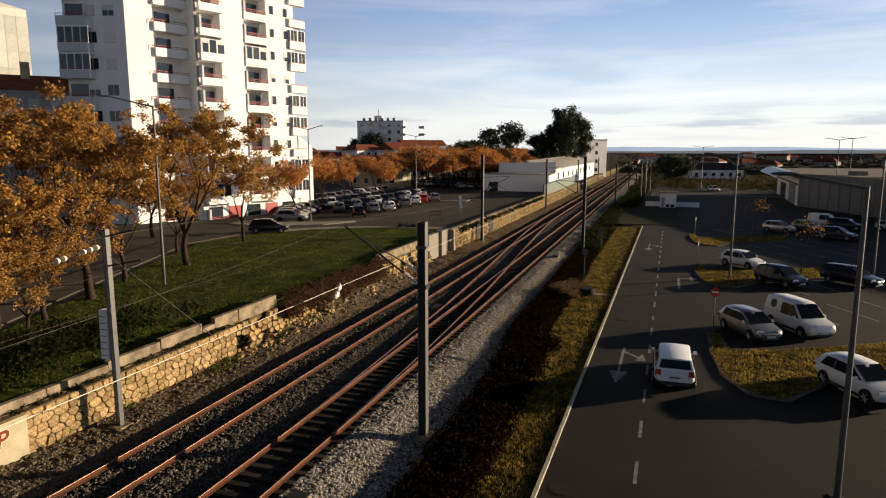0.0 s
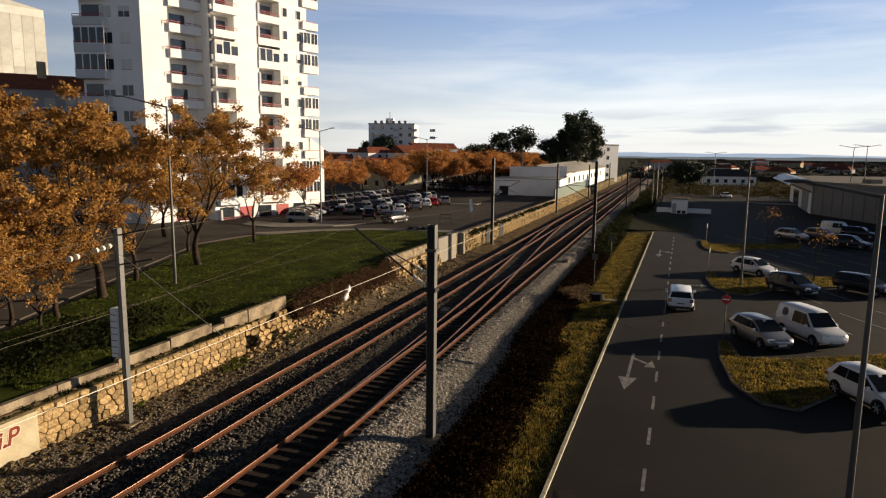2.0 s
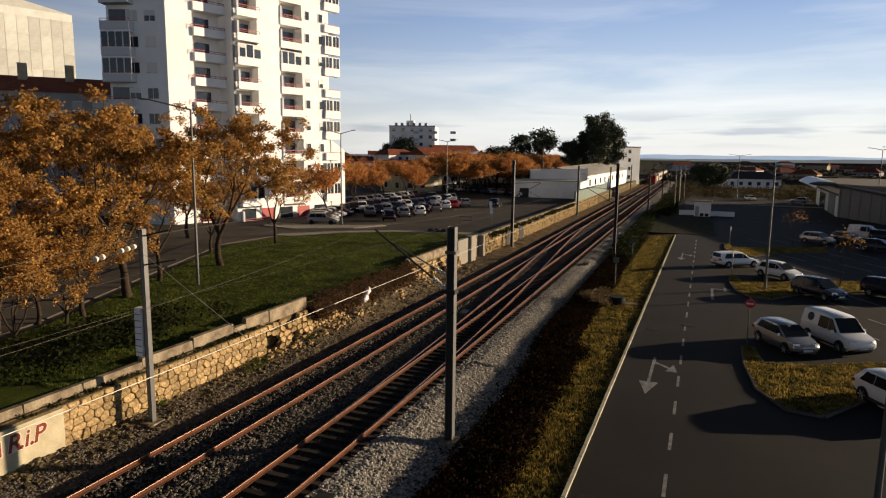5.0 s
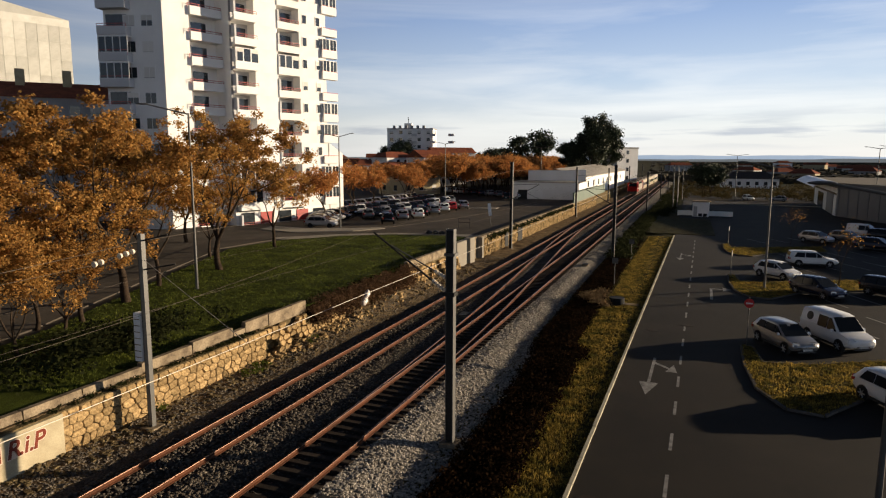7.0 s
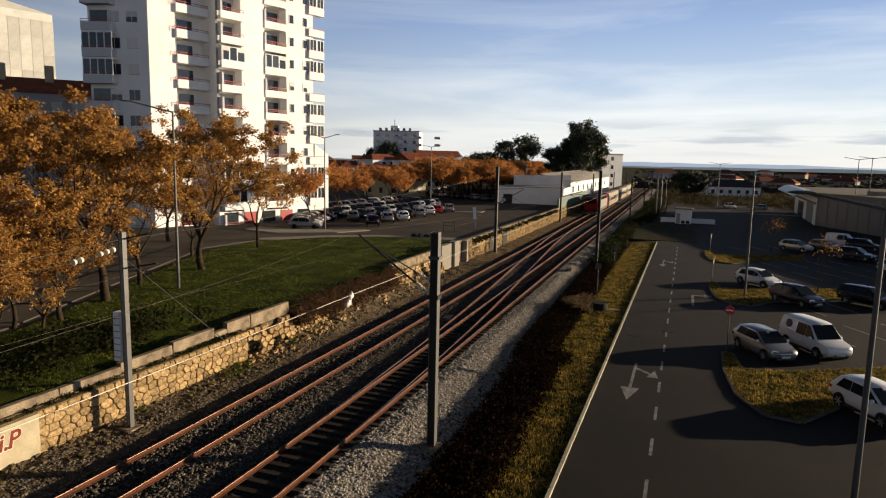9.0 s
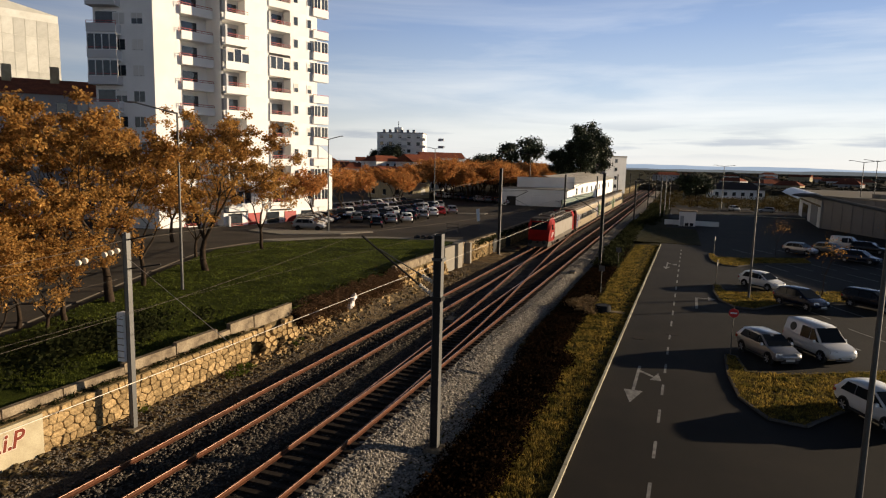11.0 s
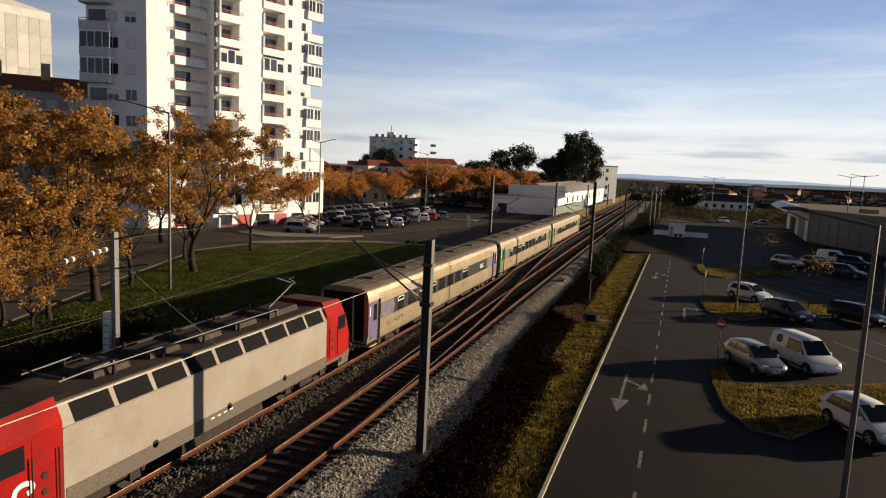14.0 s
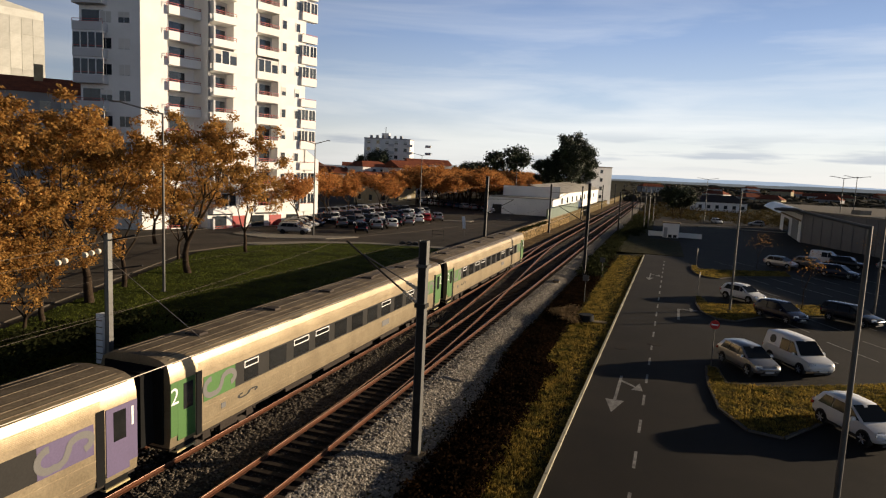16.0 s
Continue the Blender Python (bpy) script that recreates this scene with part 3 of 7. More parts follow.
def kerb_run(parent, pts, mesh=None):
    """Kerb stones of one metre laid end to end along a line."""
    for a, b in zip(pts[:-1], pts[1:]):
        a, b = Vector((*a, 0)), Vector((*b, 0))
        n = max(1, round((b - a).length))
        for i in range(n):
            p = a.lerp(b, i / n)
            o = part("kerb_stone", mesh or KERB_MESH, KERB, parent)
            o.matrix_basis = Matrix.Translation(p) @ pose(0, 0, rng.uniform(-.008, .008), 0, 0, math.degrees(math.atan2(-(b - a).x, (b - a).y)) + rng.uniform(-.4, .4)) @ Matrix.Diagonal((1, (b - a).length / n, 1, 1))


ISLAND = [(3.05, 39.6), (2.95, 36.0), (3.25, 32.2), (4.2, 29.9), (5.6, 29.6), (8.0, 33.0), (19.0, 39.6), (19.0, 44.4), (6.0, 37.0), (3.9, 36.6), (3.6, 39.6)]
for n, dx, dy, cut in ((1, 0, 0, 0), (2, 0.35, 24.4, -4.5), (3, 0.8, 48.0, -5.0)):
    poly = [(x + dx + (cut if x > 15 else 0), y + dy + (cut * 0.64 if x > 15 else 0)) for x, y in ISLAND]
    isl = tagged(part("grass_island", Mesh().prism(poly, -0.1, 0.09), GRASS_DRY), "kerbed parking island of yellowing grass", "grass", "parking islands", "structure")
    kerb_run(isl, poly + poly[:1], KERB_MESH_DARK)
    spots = []
    while len(spots) < (5500 if n == 1 else 3000):
        x, y = rng.uniform(2.5, 20), rng.uniform(28, 120)
        inside = False
        for (ax, ay), (bx, by) in zip(poly, poly[1:] + poly[:1]):
            if (ay > y) != (by > y) and x < (bx - ax) * (y - ay) / (by - ay) + ax:
                inside = not inside
        if inside:
            spots.append((x, y, 0.09))
    blades("island_grass", spots, 0.10, BLADE_DRY, "short yellow grass on a parking island", 0.02, 4)

# road paint
def paint_patch(name, polys, label, z=0.004):
    m = Mesh()
    for p in polys:
        m.prism(p, z - 0.003, z)
    return structure(name, m, PAINT_WHITE, label, "road marking")


def lane_x(y):
    return -0.52 + 0.0128 * (y - 6.0)


for i in range(34):
    y = 9.6 + 3.6 * i
    if y > 92:
        break
    paint_patch("lane_dash", [[(lane_x(y) - .06, y), (lane_x(y) + .06, y), (lane_x(y + 1.6) + .06, y + 1.6), (lane_x(y + 1.6) - .06, y + 1.6)]], "worn white dash of the lane line")


def arrow(x, y, s, turn):
    """A lane arrow towards -y with a side branch."""
    m = pose(x, y, 0, 0, 0, turn)
    shapes = [[(-.07, 1.6), (.07, 1.6), (.07, 5.6), (-.07, 5.6)], [(0, 0), (.42, 1.7), (-.42, 1.7)],
              [(.07, 4.6), (.07, 4.9), (.75, 4.2), (.75, 3.95)], [(.62, 3.55), (1.15, 3.55), (.95, 4.75)]]
    paint_patch("lane_arrow", [[tuple((m @ Vector((px * s, py * s, 0)))[:2]) for px, py in q] for q in shapes], "worn white turn arrow on the road")


arrow(-1.55, 29.6, 1.05, -1)
arrow(-0.95, 72.0, 0.95, -1)
paint_patch("lane_arrow", [[(1.65, 52.4), (1.85, 52.4), (1.9, 57.0), (1.7, 57.0)], [(1.9, 56.7), (2.7, 56.7), (2.7, 57.0), (1.9, 57.0)], [(2.7, 56.0), (3.3, 56.9), (2.7, 57.7)]], "worn white turn arrow on the road")
for n, (dx, dy) in enumerate(((0, 0), (0.35, 24.4), (0.8, 48.0))):
    for i in range(6):
        ax, ay = 8.2 + 2.6 * i + dx, 42.6 + 1.75 * i + dy
        paint_patch("bay_line", [[(ax, ay), (ax + .1, ay + .03), (ax - 1.9, ay + 4.2), (ax - 2.0, ay + 4.17)]], "worn white parking bay line")
        paint_patch("bay_line", [[(ax + .4, ay - 9.8), (ax + .5, ay - 9.77), (ax + 2.4, ay - 13.9), (ax + 2.3, ay - 13.93)]], "worn white parking bay line")
for x, y in ((-2.55, 19.3), (-1.9, 41.5), (0.1, 43.5)):
    cover = thing("manhole_cover", "round cast-iron manhole cover set in asphalt", "manhole cover", "manholes", pose(x, y, 0.0))
    part("rim", Mesh().tube((0, 0, -0.02), (0, 0, 0.008), 0.42, 0.42, 24), ASPHALT, cover)
    part("lid", Mesh().tube((0, 0, 0), (0, 0, 0.014), 0.34, 0.34, 24), BOGIE_IRON, cover)
road_kerb = tagged(part("road_edge", Mesh().box(-0.02, 0.02, 0, 84, -0.12, -0.05), KERB, None, m=pose(kerb_x(11), 11, 0, 0, 0, -0.82)), "row of pale kerb stones between verge and road", "kerb", "", "structure")
bpy.data.objects.remove(k)
kerb_run(road_kerb, [(0, i * 1.0) for i in range(0, 85, 7)])

# ---- railway ----
def rail_profile(x):
    return [(x - .07, .18), (x + .07, .18), (x + .07, .195), (x + .012, .215), (x + .012, .305), (x + .036, .315), (x + .036, .335), (x - .036, .335), (x - .036, .315), (x - .012, .305), (x - .012, .215), (x - .07, .195)]


def rail(name, pts, label="rusty running rail with a worn head"):
    """A rail through (x, y) points: foot and web, and the polished head."""
    ob = thing(name, label, "rail", "rails")
    body, head = Mesh(), Mesh()
    body.loft([[(x, y, z) for x, z in rail_profile(c)] for c, y in pts])
    head.loft([[(c - .033, y, .337), (c + .033, y, .337), (c + .028, y, .35), (c - .028, y, .35)] for c, y in pts])
    part("web", body, RUST, ob)
    part("head", head, RAILHEAD, ob)
    return ob


RAILS = (-17.02, -15.28, -12.72, -10.98)
for x in RAILS:
    rail("rail", [(x, 5), (x, 60), (x, 200), (x, 900)])


def s_curve(xa, xb, y0, y1, n=28):
    out = []
    for i in range(n + 1):
        k = i / n
        out.append((xa + (xb - xa) * (k * k * (3 - 2 * k)), y0 + (y1 - y0) * k))
    return out


for xa, xb, y0, y1 in CROSSOVERS:
    rail("rail", s_curve(xa, xb, y0, y1), "rusty crossover rail between the two tracks")

SLEEPER_MESH = Mesh().box(-1.3, 1.3, -0.12, 0.12, 0.02, 0.185, taper=0.01).data("sleeper", SLEEPER)
track_things = []
for c, n in ((-16.15, "west"), (-11.85, "east")):
    tr = tagged(part("sleeper_bed", Mesh().box(c - .9, c + .9, 5, 260, -0.05, 0.0), BALLAST_DARK), "row of dark timber sleepers half sunk in ballast", "track", "tracks", "structure")
    far = Mesh()
    for i in range(420):
        y = 8.0 + 0.62 * i
        j = random.Random(i).uniform(-.04, .04)
        if i < 145:
            o = part("sleeper", SLEEPER_MESH, SLEEPER, tr)
            o.matrix_basis = pose(c + j, y, (-0.075 if n == "west" else 0.0) + j * .1, 0, 0, j * 15)
        else:
            far.box(c - 1.3, c + 1.3, y - .12, y + .12, .02, .185 - (.06 if n == "west" else 0))
    tagged(part("far_sleepers", far, SLEEPER, tr, "far timber sleepers", smooth=False), kind="stuff")
for y, x in ((15.6, -9.95), (40.0, -13.9), (64.0, -9.6)):
    b = thing("cable_box", "low grey concrete cable box beside the rail", "cable box", "", pose(x, y, 0.1, 0, 0, 3))
    part("box", Mesh().box(-.28, .28, -.5, .5, 0, .16, taper=.02), CONCRETE, b)
    part("cover", Mesh().box(-.3, .3, -.52, .52, .163, .20, taper=.01), STEEL_DARK, b)

# ---- retaining wall of the railway cutting ----
def stone_mesh(seed):
    """A rough squared stone of unit size; its face looks along +x."""
    q = random.Random(seed)
    n = 7
    ring = []
    for i in range(n):
        a = 2 * math.pi * (i + q.uniform(-.25, .25)) / n
        sq = max(abs(math.cos(a)), abs(math.sin(a)))
        ring.append((math.cos(a) / sq ** 0.75 * 0.5 * q.uniform(.86, 1.0), math.sin(a) / sq ** 0.75 * 0.5 * q.uniform(.86, 1.0)))
    m = Mesh()
    m.loft([[(0.0, y, z) for y, z in ring], [(0.6, y * .97, z * .97) for y, z in ring], [(1.0 * q.uniform(.85, 1.1), y * .72, z * .72) for y, z in ring]], caps=False)
    m.add([(1.05, y * .72, z * .72) for y, z in ring], [tuple(range(n))])
    return m.data("stone", STONE, 50)


STONES = [stone_mesh(i) for i in range(14)]
WALL_X = -20.35


def clip(poly, nx, nz, d):
    """The part of a polygon where nx * u + nz * v <= d."""
    out = []
    for (ax, az), (bx, bz) in zip(poly, poly[1:] + poly[:1]):
        fa, fb = nx * ax + nz * az - d, nx * bx + nz * bz - d
        if fa <= 0:
            out.append((ax, az))
        if fa * fb < 0:
            k = fa / (fa - fb)
            out.append((ax + (bx - ax) * k, az + (bz - az) * k))
    return out


def rubble_cells(y0, y1, top, w, h, q):
    """Irregular stones that fit together over a wall face, as polygons of (y, z)."""
    seeds = []
    rows = max(1, round(top / h))
    for r in range(rows):
        y = y0 + w * q.uniform(0, .6)
        while y < y1:
            seeds.append((y + q.uniform(-.12, .12), (r + .5) * top / rows + q.uniform(-.09, .09)))
            y += w * q.uniform(.65, 1.4)
    cells = []
    for sy, sz in seeds:
        poly = [(y0, 0.0), (y1, 0.0), (y1, top), (y0, top)]
        for ty, tz in seeds:
            if (ty, tz) == (sy, sz) or abs(ty - sy) > 1.6:
                continue
            nx, nz = ty - sy, (tz - sz) * 1.8
            poly = clip(poly, nx, nz, nx * (sy + ty) / 2 + nz * (sz + tz) / 2)
            if len(poly) < 3:
                break
        if len(poly) >= 3:
            cells.append(poly)
    return cells


def rubble_stone(poly, q, depth=0.07):
    """One fitted stone standing proud of the joints; its face looks along +x, its origin at its middle."""
    n = len(poly)
    cy, cz = sum(p[0] for p in poly) / n, sum(p[1] for p in poly) / n
    ring = []
    for (ay, az), (by, bz) in zip(poly, poly[1:] + poly[:1]):
        for k in (.14, .86):
            ring.append((ay + (by - ay) * k - cy, az + (bz - az) * k - cz))
    ring = [(u * q.uniform(.90, .96), v * q.uniform(.89, .96)) for u, v in ring]
    tilt, lean, d = q.uniform(-.06, .06), q.uniform(-.08, .08), depth * q.uniform(.7, 1.3)
    m = Mesh()
    m.loft([[(-.05, u, v) for u, v in ring], [(d * .6, u, v) for u, v in ring], [(d + tilt * u + lean * v, u * .86, v * .86) for u, v in ring]], caps=False)
    m.add([(d + tilt * u + lean * v, u * .86, v * .86) for u, v in ring], [tuple(range(len(ring)))])
    return m.data("stone", STONE, 55), cy, cz


wall = tagged(part("wall_west", Mesh().box(-21.15, WALL_X, 4.0, 27.0, -0.1, 1.76), MORTAR), "old ochre stone retaining wall with weathered joints", "retaining wall", "", "structure")
q = random.Random(11)
for cell in rubble_cells(15.3, 27.0, 1.74, .44, .29, q):
    me, cy, cz = rubble_stone(cell, q)
    part("stone", me, STONE, wall, m=pose(WALL_X, cy, cz, 0, q.uniform(-2, 2), q.uniform(-2, 2)))
# smooth plastered stretch with faded lettering
plaster = tagged(part("plaster_panel", Mesh().box(WALL_X - .1, WALL_X + 0.09, 4.0, 15.35, 0.05, 1.70), RENDER_PALE), "pale plastered stretch of the stone wall", "wall panel", "", "structure")
coping = tagged(part("coping_base", Mesh().box(-21.2, -20.62, 4.0, 27.0, 1.72, 1.80), SOIL), "cracked concrete coping on the stone wall", "coping", "", "structure")
y = 4.0
while y < 31.4:
    w = min(q.uniform(1.8, 3.4), 31.5 - y)
    top = 2.10 + .27 * min(1, max(0, (y - 17) / 6))
    if 23.3 < y < 25.2:
        w, top = 26.0 - y, 2.08
    slab = part("coping_slab", Mesh().box(-.14, .14, .01, w - .012, 0, top - 1.70 + q.uniform(-.015, .015), taper=.02), CONCRETE, coping)
    slab.matrix_basis = pose(-20.90 + q.uniform(-.02, .02), y, 1.70, 0, q.uniform(-1.5, 1.5), q.uniform(-.4, .4))
    y += w
twigs("coping_ledge_weeds", [(q.uniform(-20.7, -20.42), q.uniform(14, 27) if q.random() < .6 else q.gauss(24.8, .6), 1.76) for _ in range(150)], .16, LEAF_SHRUB, "low weeds on the ledge below the coping", "weeds", 18, .045)
# graffiti on the plaster: loose strokes of the two colours
graf = thing("graffiti", "dark red graffiti lettering with pale outlines on plaster", "graffiti", "", pose(WALL_X + 0.096, 13.25, 1.24, 0, 0, 0))
GRAF_RED = mat("faded_red_spray", (0.20, 0.045, 0.028), .85, var=.3, scale=6, fine=30, bump=0)
GRAF_PALE = mat("pale_spray_outline", (0.62, 0.50, 0.40), .85, var=.15, scale=6, fine=30, bump=0)
for ch, yy in (("R", 0.42), (".", 0.83), ("i", 1.0), (".", 1.18), ("P", 1.33)):
    for off, mt, nm in ((0.0, GRAF_PALE, "outline"), (0.006, GRAF_RED, "letter")):
        c = bpy.data.curves.new("letter", "FONT")
        c.body, c.size, c.extrude, c.shear, c.offset = ch, .82, 0.002, .2, (0.045 if nm == "outline" else 0.016)
        c.materials.append(mt)
        o = new(nm, c)
        o.parent = graf
        o.matrix_basis = pose(off, yy - 0.4, -0.35, 90, 0, 90)
for i in range(5):
    for off, grow, mt, nm in ((0.0, .04, GRAF_PALE, "outline"), (0.005, 0, GRAF_RED, "bar")):
        y0, z0 = -1.75 + .34 * i, -.36 + .03 * (i % 2)
        part(nm, Mesh().box(off, off + .003, y0 - grow, y0 + .24 + grow, z0 - grow, z0 + .5 + grow), mt, graf)

# broken stretch, concrete panels and the far rough wall
broken = tagged(part("wall_broken", Mesh().box(-21.15, -20.78, 27.0, 57.0, -0.1, 1.78), MORTAR), "broken stone wall slumped into an earth bank", "retaining wall", "", "structure")
for cell in rubble_cells(27.0, 57.0, 1.72, .50, .31, q):
    me, cy, cz = rubble_stone(cell, q, .16)
    lost = noise.noise(Vector((cy * .55, cz * .8, 9.1)))
    if lost > .22 or (36.5 < cy < 44.5 and q.random() < .75):
        continue
    out = (1.7 - cz) * .20 + .18 * noise.noise(Vector((cy * .9, 4.2, cz))) + (.16 if cy < 31.5 else 0)
    part("stone", me, STONE, broken, m=pose(-20.72 + max(0, out), cy, cz, q.uniform(-10, 10), q.uniform(-14, 4), q.uniform(-12, 12)))
heap = Mesh()
for _ in range(170):
    y = q.choice((q.gauss(28.5, 1.6), q.gauss(33.5, 2.0), q.uniform(34, 56)))
    x = -20.45 + 1.1 * q.random() ** 1.6
    heap.blob((x, y, bank(x, y) + .04), q.uniform(.09, .24), q, .7)
tagged(part("fallen_stones", heap, STONE, broken, "fallen ochre stones", smooth=False), kind="stuff")
structure("broken_coping", Mesh().box(-21.15, -20.8, 46.0, 57.0, 1.78, 2.45, taper=.02), CONCRETE, "weathered concrete coping over the broken wall", "coping")
structure("panel_wall", Mesh().box(-21.15, -20.6, 57.0, 60.0, -0.1, 2.62, taper=.02), CONCRETE_PALE, "pale plain concrete retaining panel", "retaining wall")
structure("panel_post", Mesh().box(-21.0, -20.3, 60.02, 61.4, -0.1, 2.75, taper=.02), CONCRETE_PALE, "pale upright concrete slab in the wall", "wall slab")
structure("wall_recess", Mesh().box(-21.15, -20.9, 61.42, 63.9, -0.1, 2.5), CONCRETE, "recessed grey stretch of wall", "retaining wall")
structure("recess_post", Mesh().box(-21.0, -20.3, 63.92, 64.4, -0.1, 2.4, taper=.02), CONCRETE_PALE, "pale concrete post at the recess", "wall slab")
far_wall = tagged(part("wall_far", Mesh().box(-21.15, -20.5, 64.42, 150.0, -0.1, 2.15), MORTAR), "long ochre rubble retaining wall", "retaining wall", "", "structure")
rest = Mesh()
for i in range(1500):
    y, zz = 64.6 + 85 * q.random() ** 1.3, q.uniform(.1, 2.05)
    src = STONES[q.randrange(14)]
    m = pose(-20.53, y, zz, q.uniform(-9, 9), 0, 0) @ Matrix.Diagonal((.1, q.uniform(.35, .8), q.uniform(.22, .42), 1))
    rest.add([m @ v.co for v in src.vertices], [tuple(p.vertices) for p in src.polygons])
tagged(part("wall_stones", rest, STONE, far_wall, "ochre rubble stones", smooth=False), kind="stuff")
structure("wall_far_coping", Mesh().box(-21.2, -20.62, 64.42, 150.0, 2.15, 2.42, taper=.02), CONCRETE, "weathered coping of the far wall", "coping")
structure("wall_distant", Mesh().box(-21.15, -20.5, 150.0, 330.0, -0.1, 2.4), MORTAR, "distant ochre retaining wall", "retaining wall")
# dark blocks on the wall face stand in for the shade of recesses
for y0, y1 in ((79, 81.2), (73, 74.5)):
    structure("wall_door", Mesh().box(-20.6, -20.38, y0, y1, 0, 2.0), STEEL_DARK, "dark recess in the rubble wall", "recess")
structure("metal_fence", Mesh().box(-20.9, -20.6, 121.0, 165.0, 2.4, 4.3), mat("green_sheet_metal", (0.10, 0.14, 0.11), 0.6, 0.2, var=0.2, scale=.5, fine=8, bump=.1), "dull green sheet-metal fence on the wall", "fence")
twigs("coping_weeds", [(-20.7 + q.uniform(-.3, .5), q.uniform(66, 118), 2.1 - .3 * q.random()) for _ in range(260)], 0.5, LEAF_SHRUB, "green weeds hanging over the far wall", "weeds", 22, .11)
twigs("bank_brambles", [(-20.3 + q.uniform(-.5, .5), 31.5 + 14.5 * q.random(), .7 + 1.5 * q.random()) for _ in range(560)], .42, mat("rust_brambles", (.13, .075, .04), .9, var=.3, scale=1, fine=8, bump=0, random_amount=.45, thin=.2), "rust-brown dead brambles on the slumped wall", "brambles", 34, .06)
rag = thing("plastic_bag", "torn pale plastic bag caught on the broken wall", "plastic bag", "", pose(-20.05, 37.0, 0.95, 10, 20, 15) @ Matrix.Diagonal((1.5, 1.6, .85, 1)))
bm_rag = Mesh()
bm_rag.loft([[(math.cos(a) * r * .7 + random.Random(k * 9 + i).uniform(-.04, .04), math.sin(a) * r + .05 * k, k * .16) for i, a in enumerate([j * 2 * math.pi / 10 for j in range(10)])] for k, r in enumerate((.08, .22, .26, .2, .12, .19, .14, .05))])
part("bag", bm_rag, mat("white_plastic_film", (.68, .62, .58), .5, var=.15, scale=5, fine=20, bump=.3), rag, smooth=80)

# ---- overhead line ----
def mast(x, y, h, z0, label, style="beam", arm=0):
    ob = thing("catenary_mast", label, "catenary mast", "catenary masts", pose(x, y, z0))
    s, e = (0.085, 0.10) if style == "slim" else (0.14, 0.15)
    if style != "lattice":
        part("web", Mesh().box(-s + .01, s - .02, -.012, .012, 0, h), GALV, ob)
        for sx in (-s, s):
            part("flange", Mesh().box(sx - .014, sx + .014, -e, e, 0, h + .002), GALV, ob)
        # added plate paints the front's light: dark for backlit beams, pale for slim
        part("front_plate", Mesh().box(-s + .015, s - .015, -e + .01, -e + .022, .2, h - .05), CONCRETE_PALE if style == "slim" else STEEL_DARK, ob)
    else:
        for sx in (-.14, .14):
            part("channel", Mesh().box(sx - .035, sx + .035, -.07, .07, 0, h), CONCRETE_PALE, ob)
        for i in range(int(h / .55)):
            part("batten", Mesh().box(-.175, .175, -.08, -.062, .3 + i * .55, .42 + i * .55), CONCRETE_PALE, ob)
    part("footing", Mesh().box(-.38, .38, -.38, .38, -.35, .12, taper=.06), CONCRETE, ob)
    return ob


MA = mast(-8.16, 21.9, 8.28, -0.2, "galvanised steel catenary mast on the ballast shoulder", "beam", 1)
MB = mast(-19.3, 18.35, 7.7, 0.08, "pale steel catenary mast beside the stone wall", "slim")
MC = mast(-7.72, 70.6, 10.2, -0.2, "tall galvanised steel catenary mast beside the verge")
ML2 = mast(-19.5, 72.2, 10.1, 0.1, "tall galvanised steel catenary mast by the rubble wall")
ML3 = mast(-19.6, 117.0, 9.0, 0.1, "galvanised steel catenary mast by the far wall")
for y, h in ((131, 8.2), (185, 8.2), (240, 8.2), (300, 8.2)):
    mast(-8.3, y, h, -0.1, "distant galvanised steel catenary mast")
    mast(-19.5, y + 32, h, 0.1, "distant galvanised steel catenary mast")
box = part("equipment_case", Mesh().box(-.48, -.16, -.17, .17, 2.75, 4.65, taper=.015), SIGN_WHITE, MB, "pale slatted equipment case")
for i in range(7):
    part("slat", Mesh().box(-.49, -.15, -.185, -.172, 2.9 + i * .25, 2.93 + i * .25), CONCRETE, box)
for z, ln in ((7.45, 1.0), (6.35, 1.3)):
    part("bracket", Mesh().tube((.1, 0, z), (.1 + ln, .2, z + .25), .03), STEEL_DARK, MB)


def insulator(parent, a, b, n=5, r=.09):
    a, b = Vector(a), Vector(b)
    for i in range(n):
        p = a.lerp(b, (i + .5) / n)
        d = (b - a).normalized()
        part("insulator_disc", Mesh().tube(p - d * .05, p + d * .05, r, r * .8, 14), CERAMIC, parent, smooth=40)


# bracket arm of the near mast, over the east track
for a, b, r in (((-.15, 0, 5.9), (-3.15, 0, 8.02), .038), ((-.15, 0, 6.45), (-2.4, 0, 7.55), .026)):
    part("arm_tube", Mesh().tube(a, b, r), STEEL_DARK if r > .03 else GALV, MA)
insulator(MA, (-.2, 0, 5.95), (-.75, 0, 6.34), 5, .085)
insulator(MA, (-.2, 0, 6.47), (-.65, 0, 6.69), 4, .08)
part("clamp", Mesh().box(-.22, .2, -.2, .2, 5.8, 5.95), STEEL_DARK, MA)
part("clamp", Mesh().box(-.2, .22, -.2, .2, 7.3, 7.4), GALV, MA)
for M, sgn, y in ((MC, -1, 70.6), (ML2, 1, 72.2), (ML3, 1, 117)):
    z = 5.9
    part("arm_tube", Mesh().tube((sgn * .15, 0, z), (sgn * 3.2, 0, z + 1.7), .035), STEEL_DARK, M)
    part("arm_tube", Mesh().tube((sgn * .15, 0, z + 1.6), (sgn * 3.1, 0, z + 1.75), .025), STEEL_DARK, M)
    part("arm_tube", Mesh().tube((sgn * 1.6, 0, z + .8), (sgn * 4.2, 0, z - .4), .018), STEEL_DARK, M)


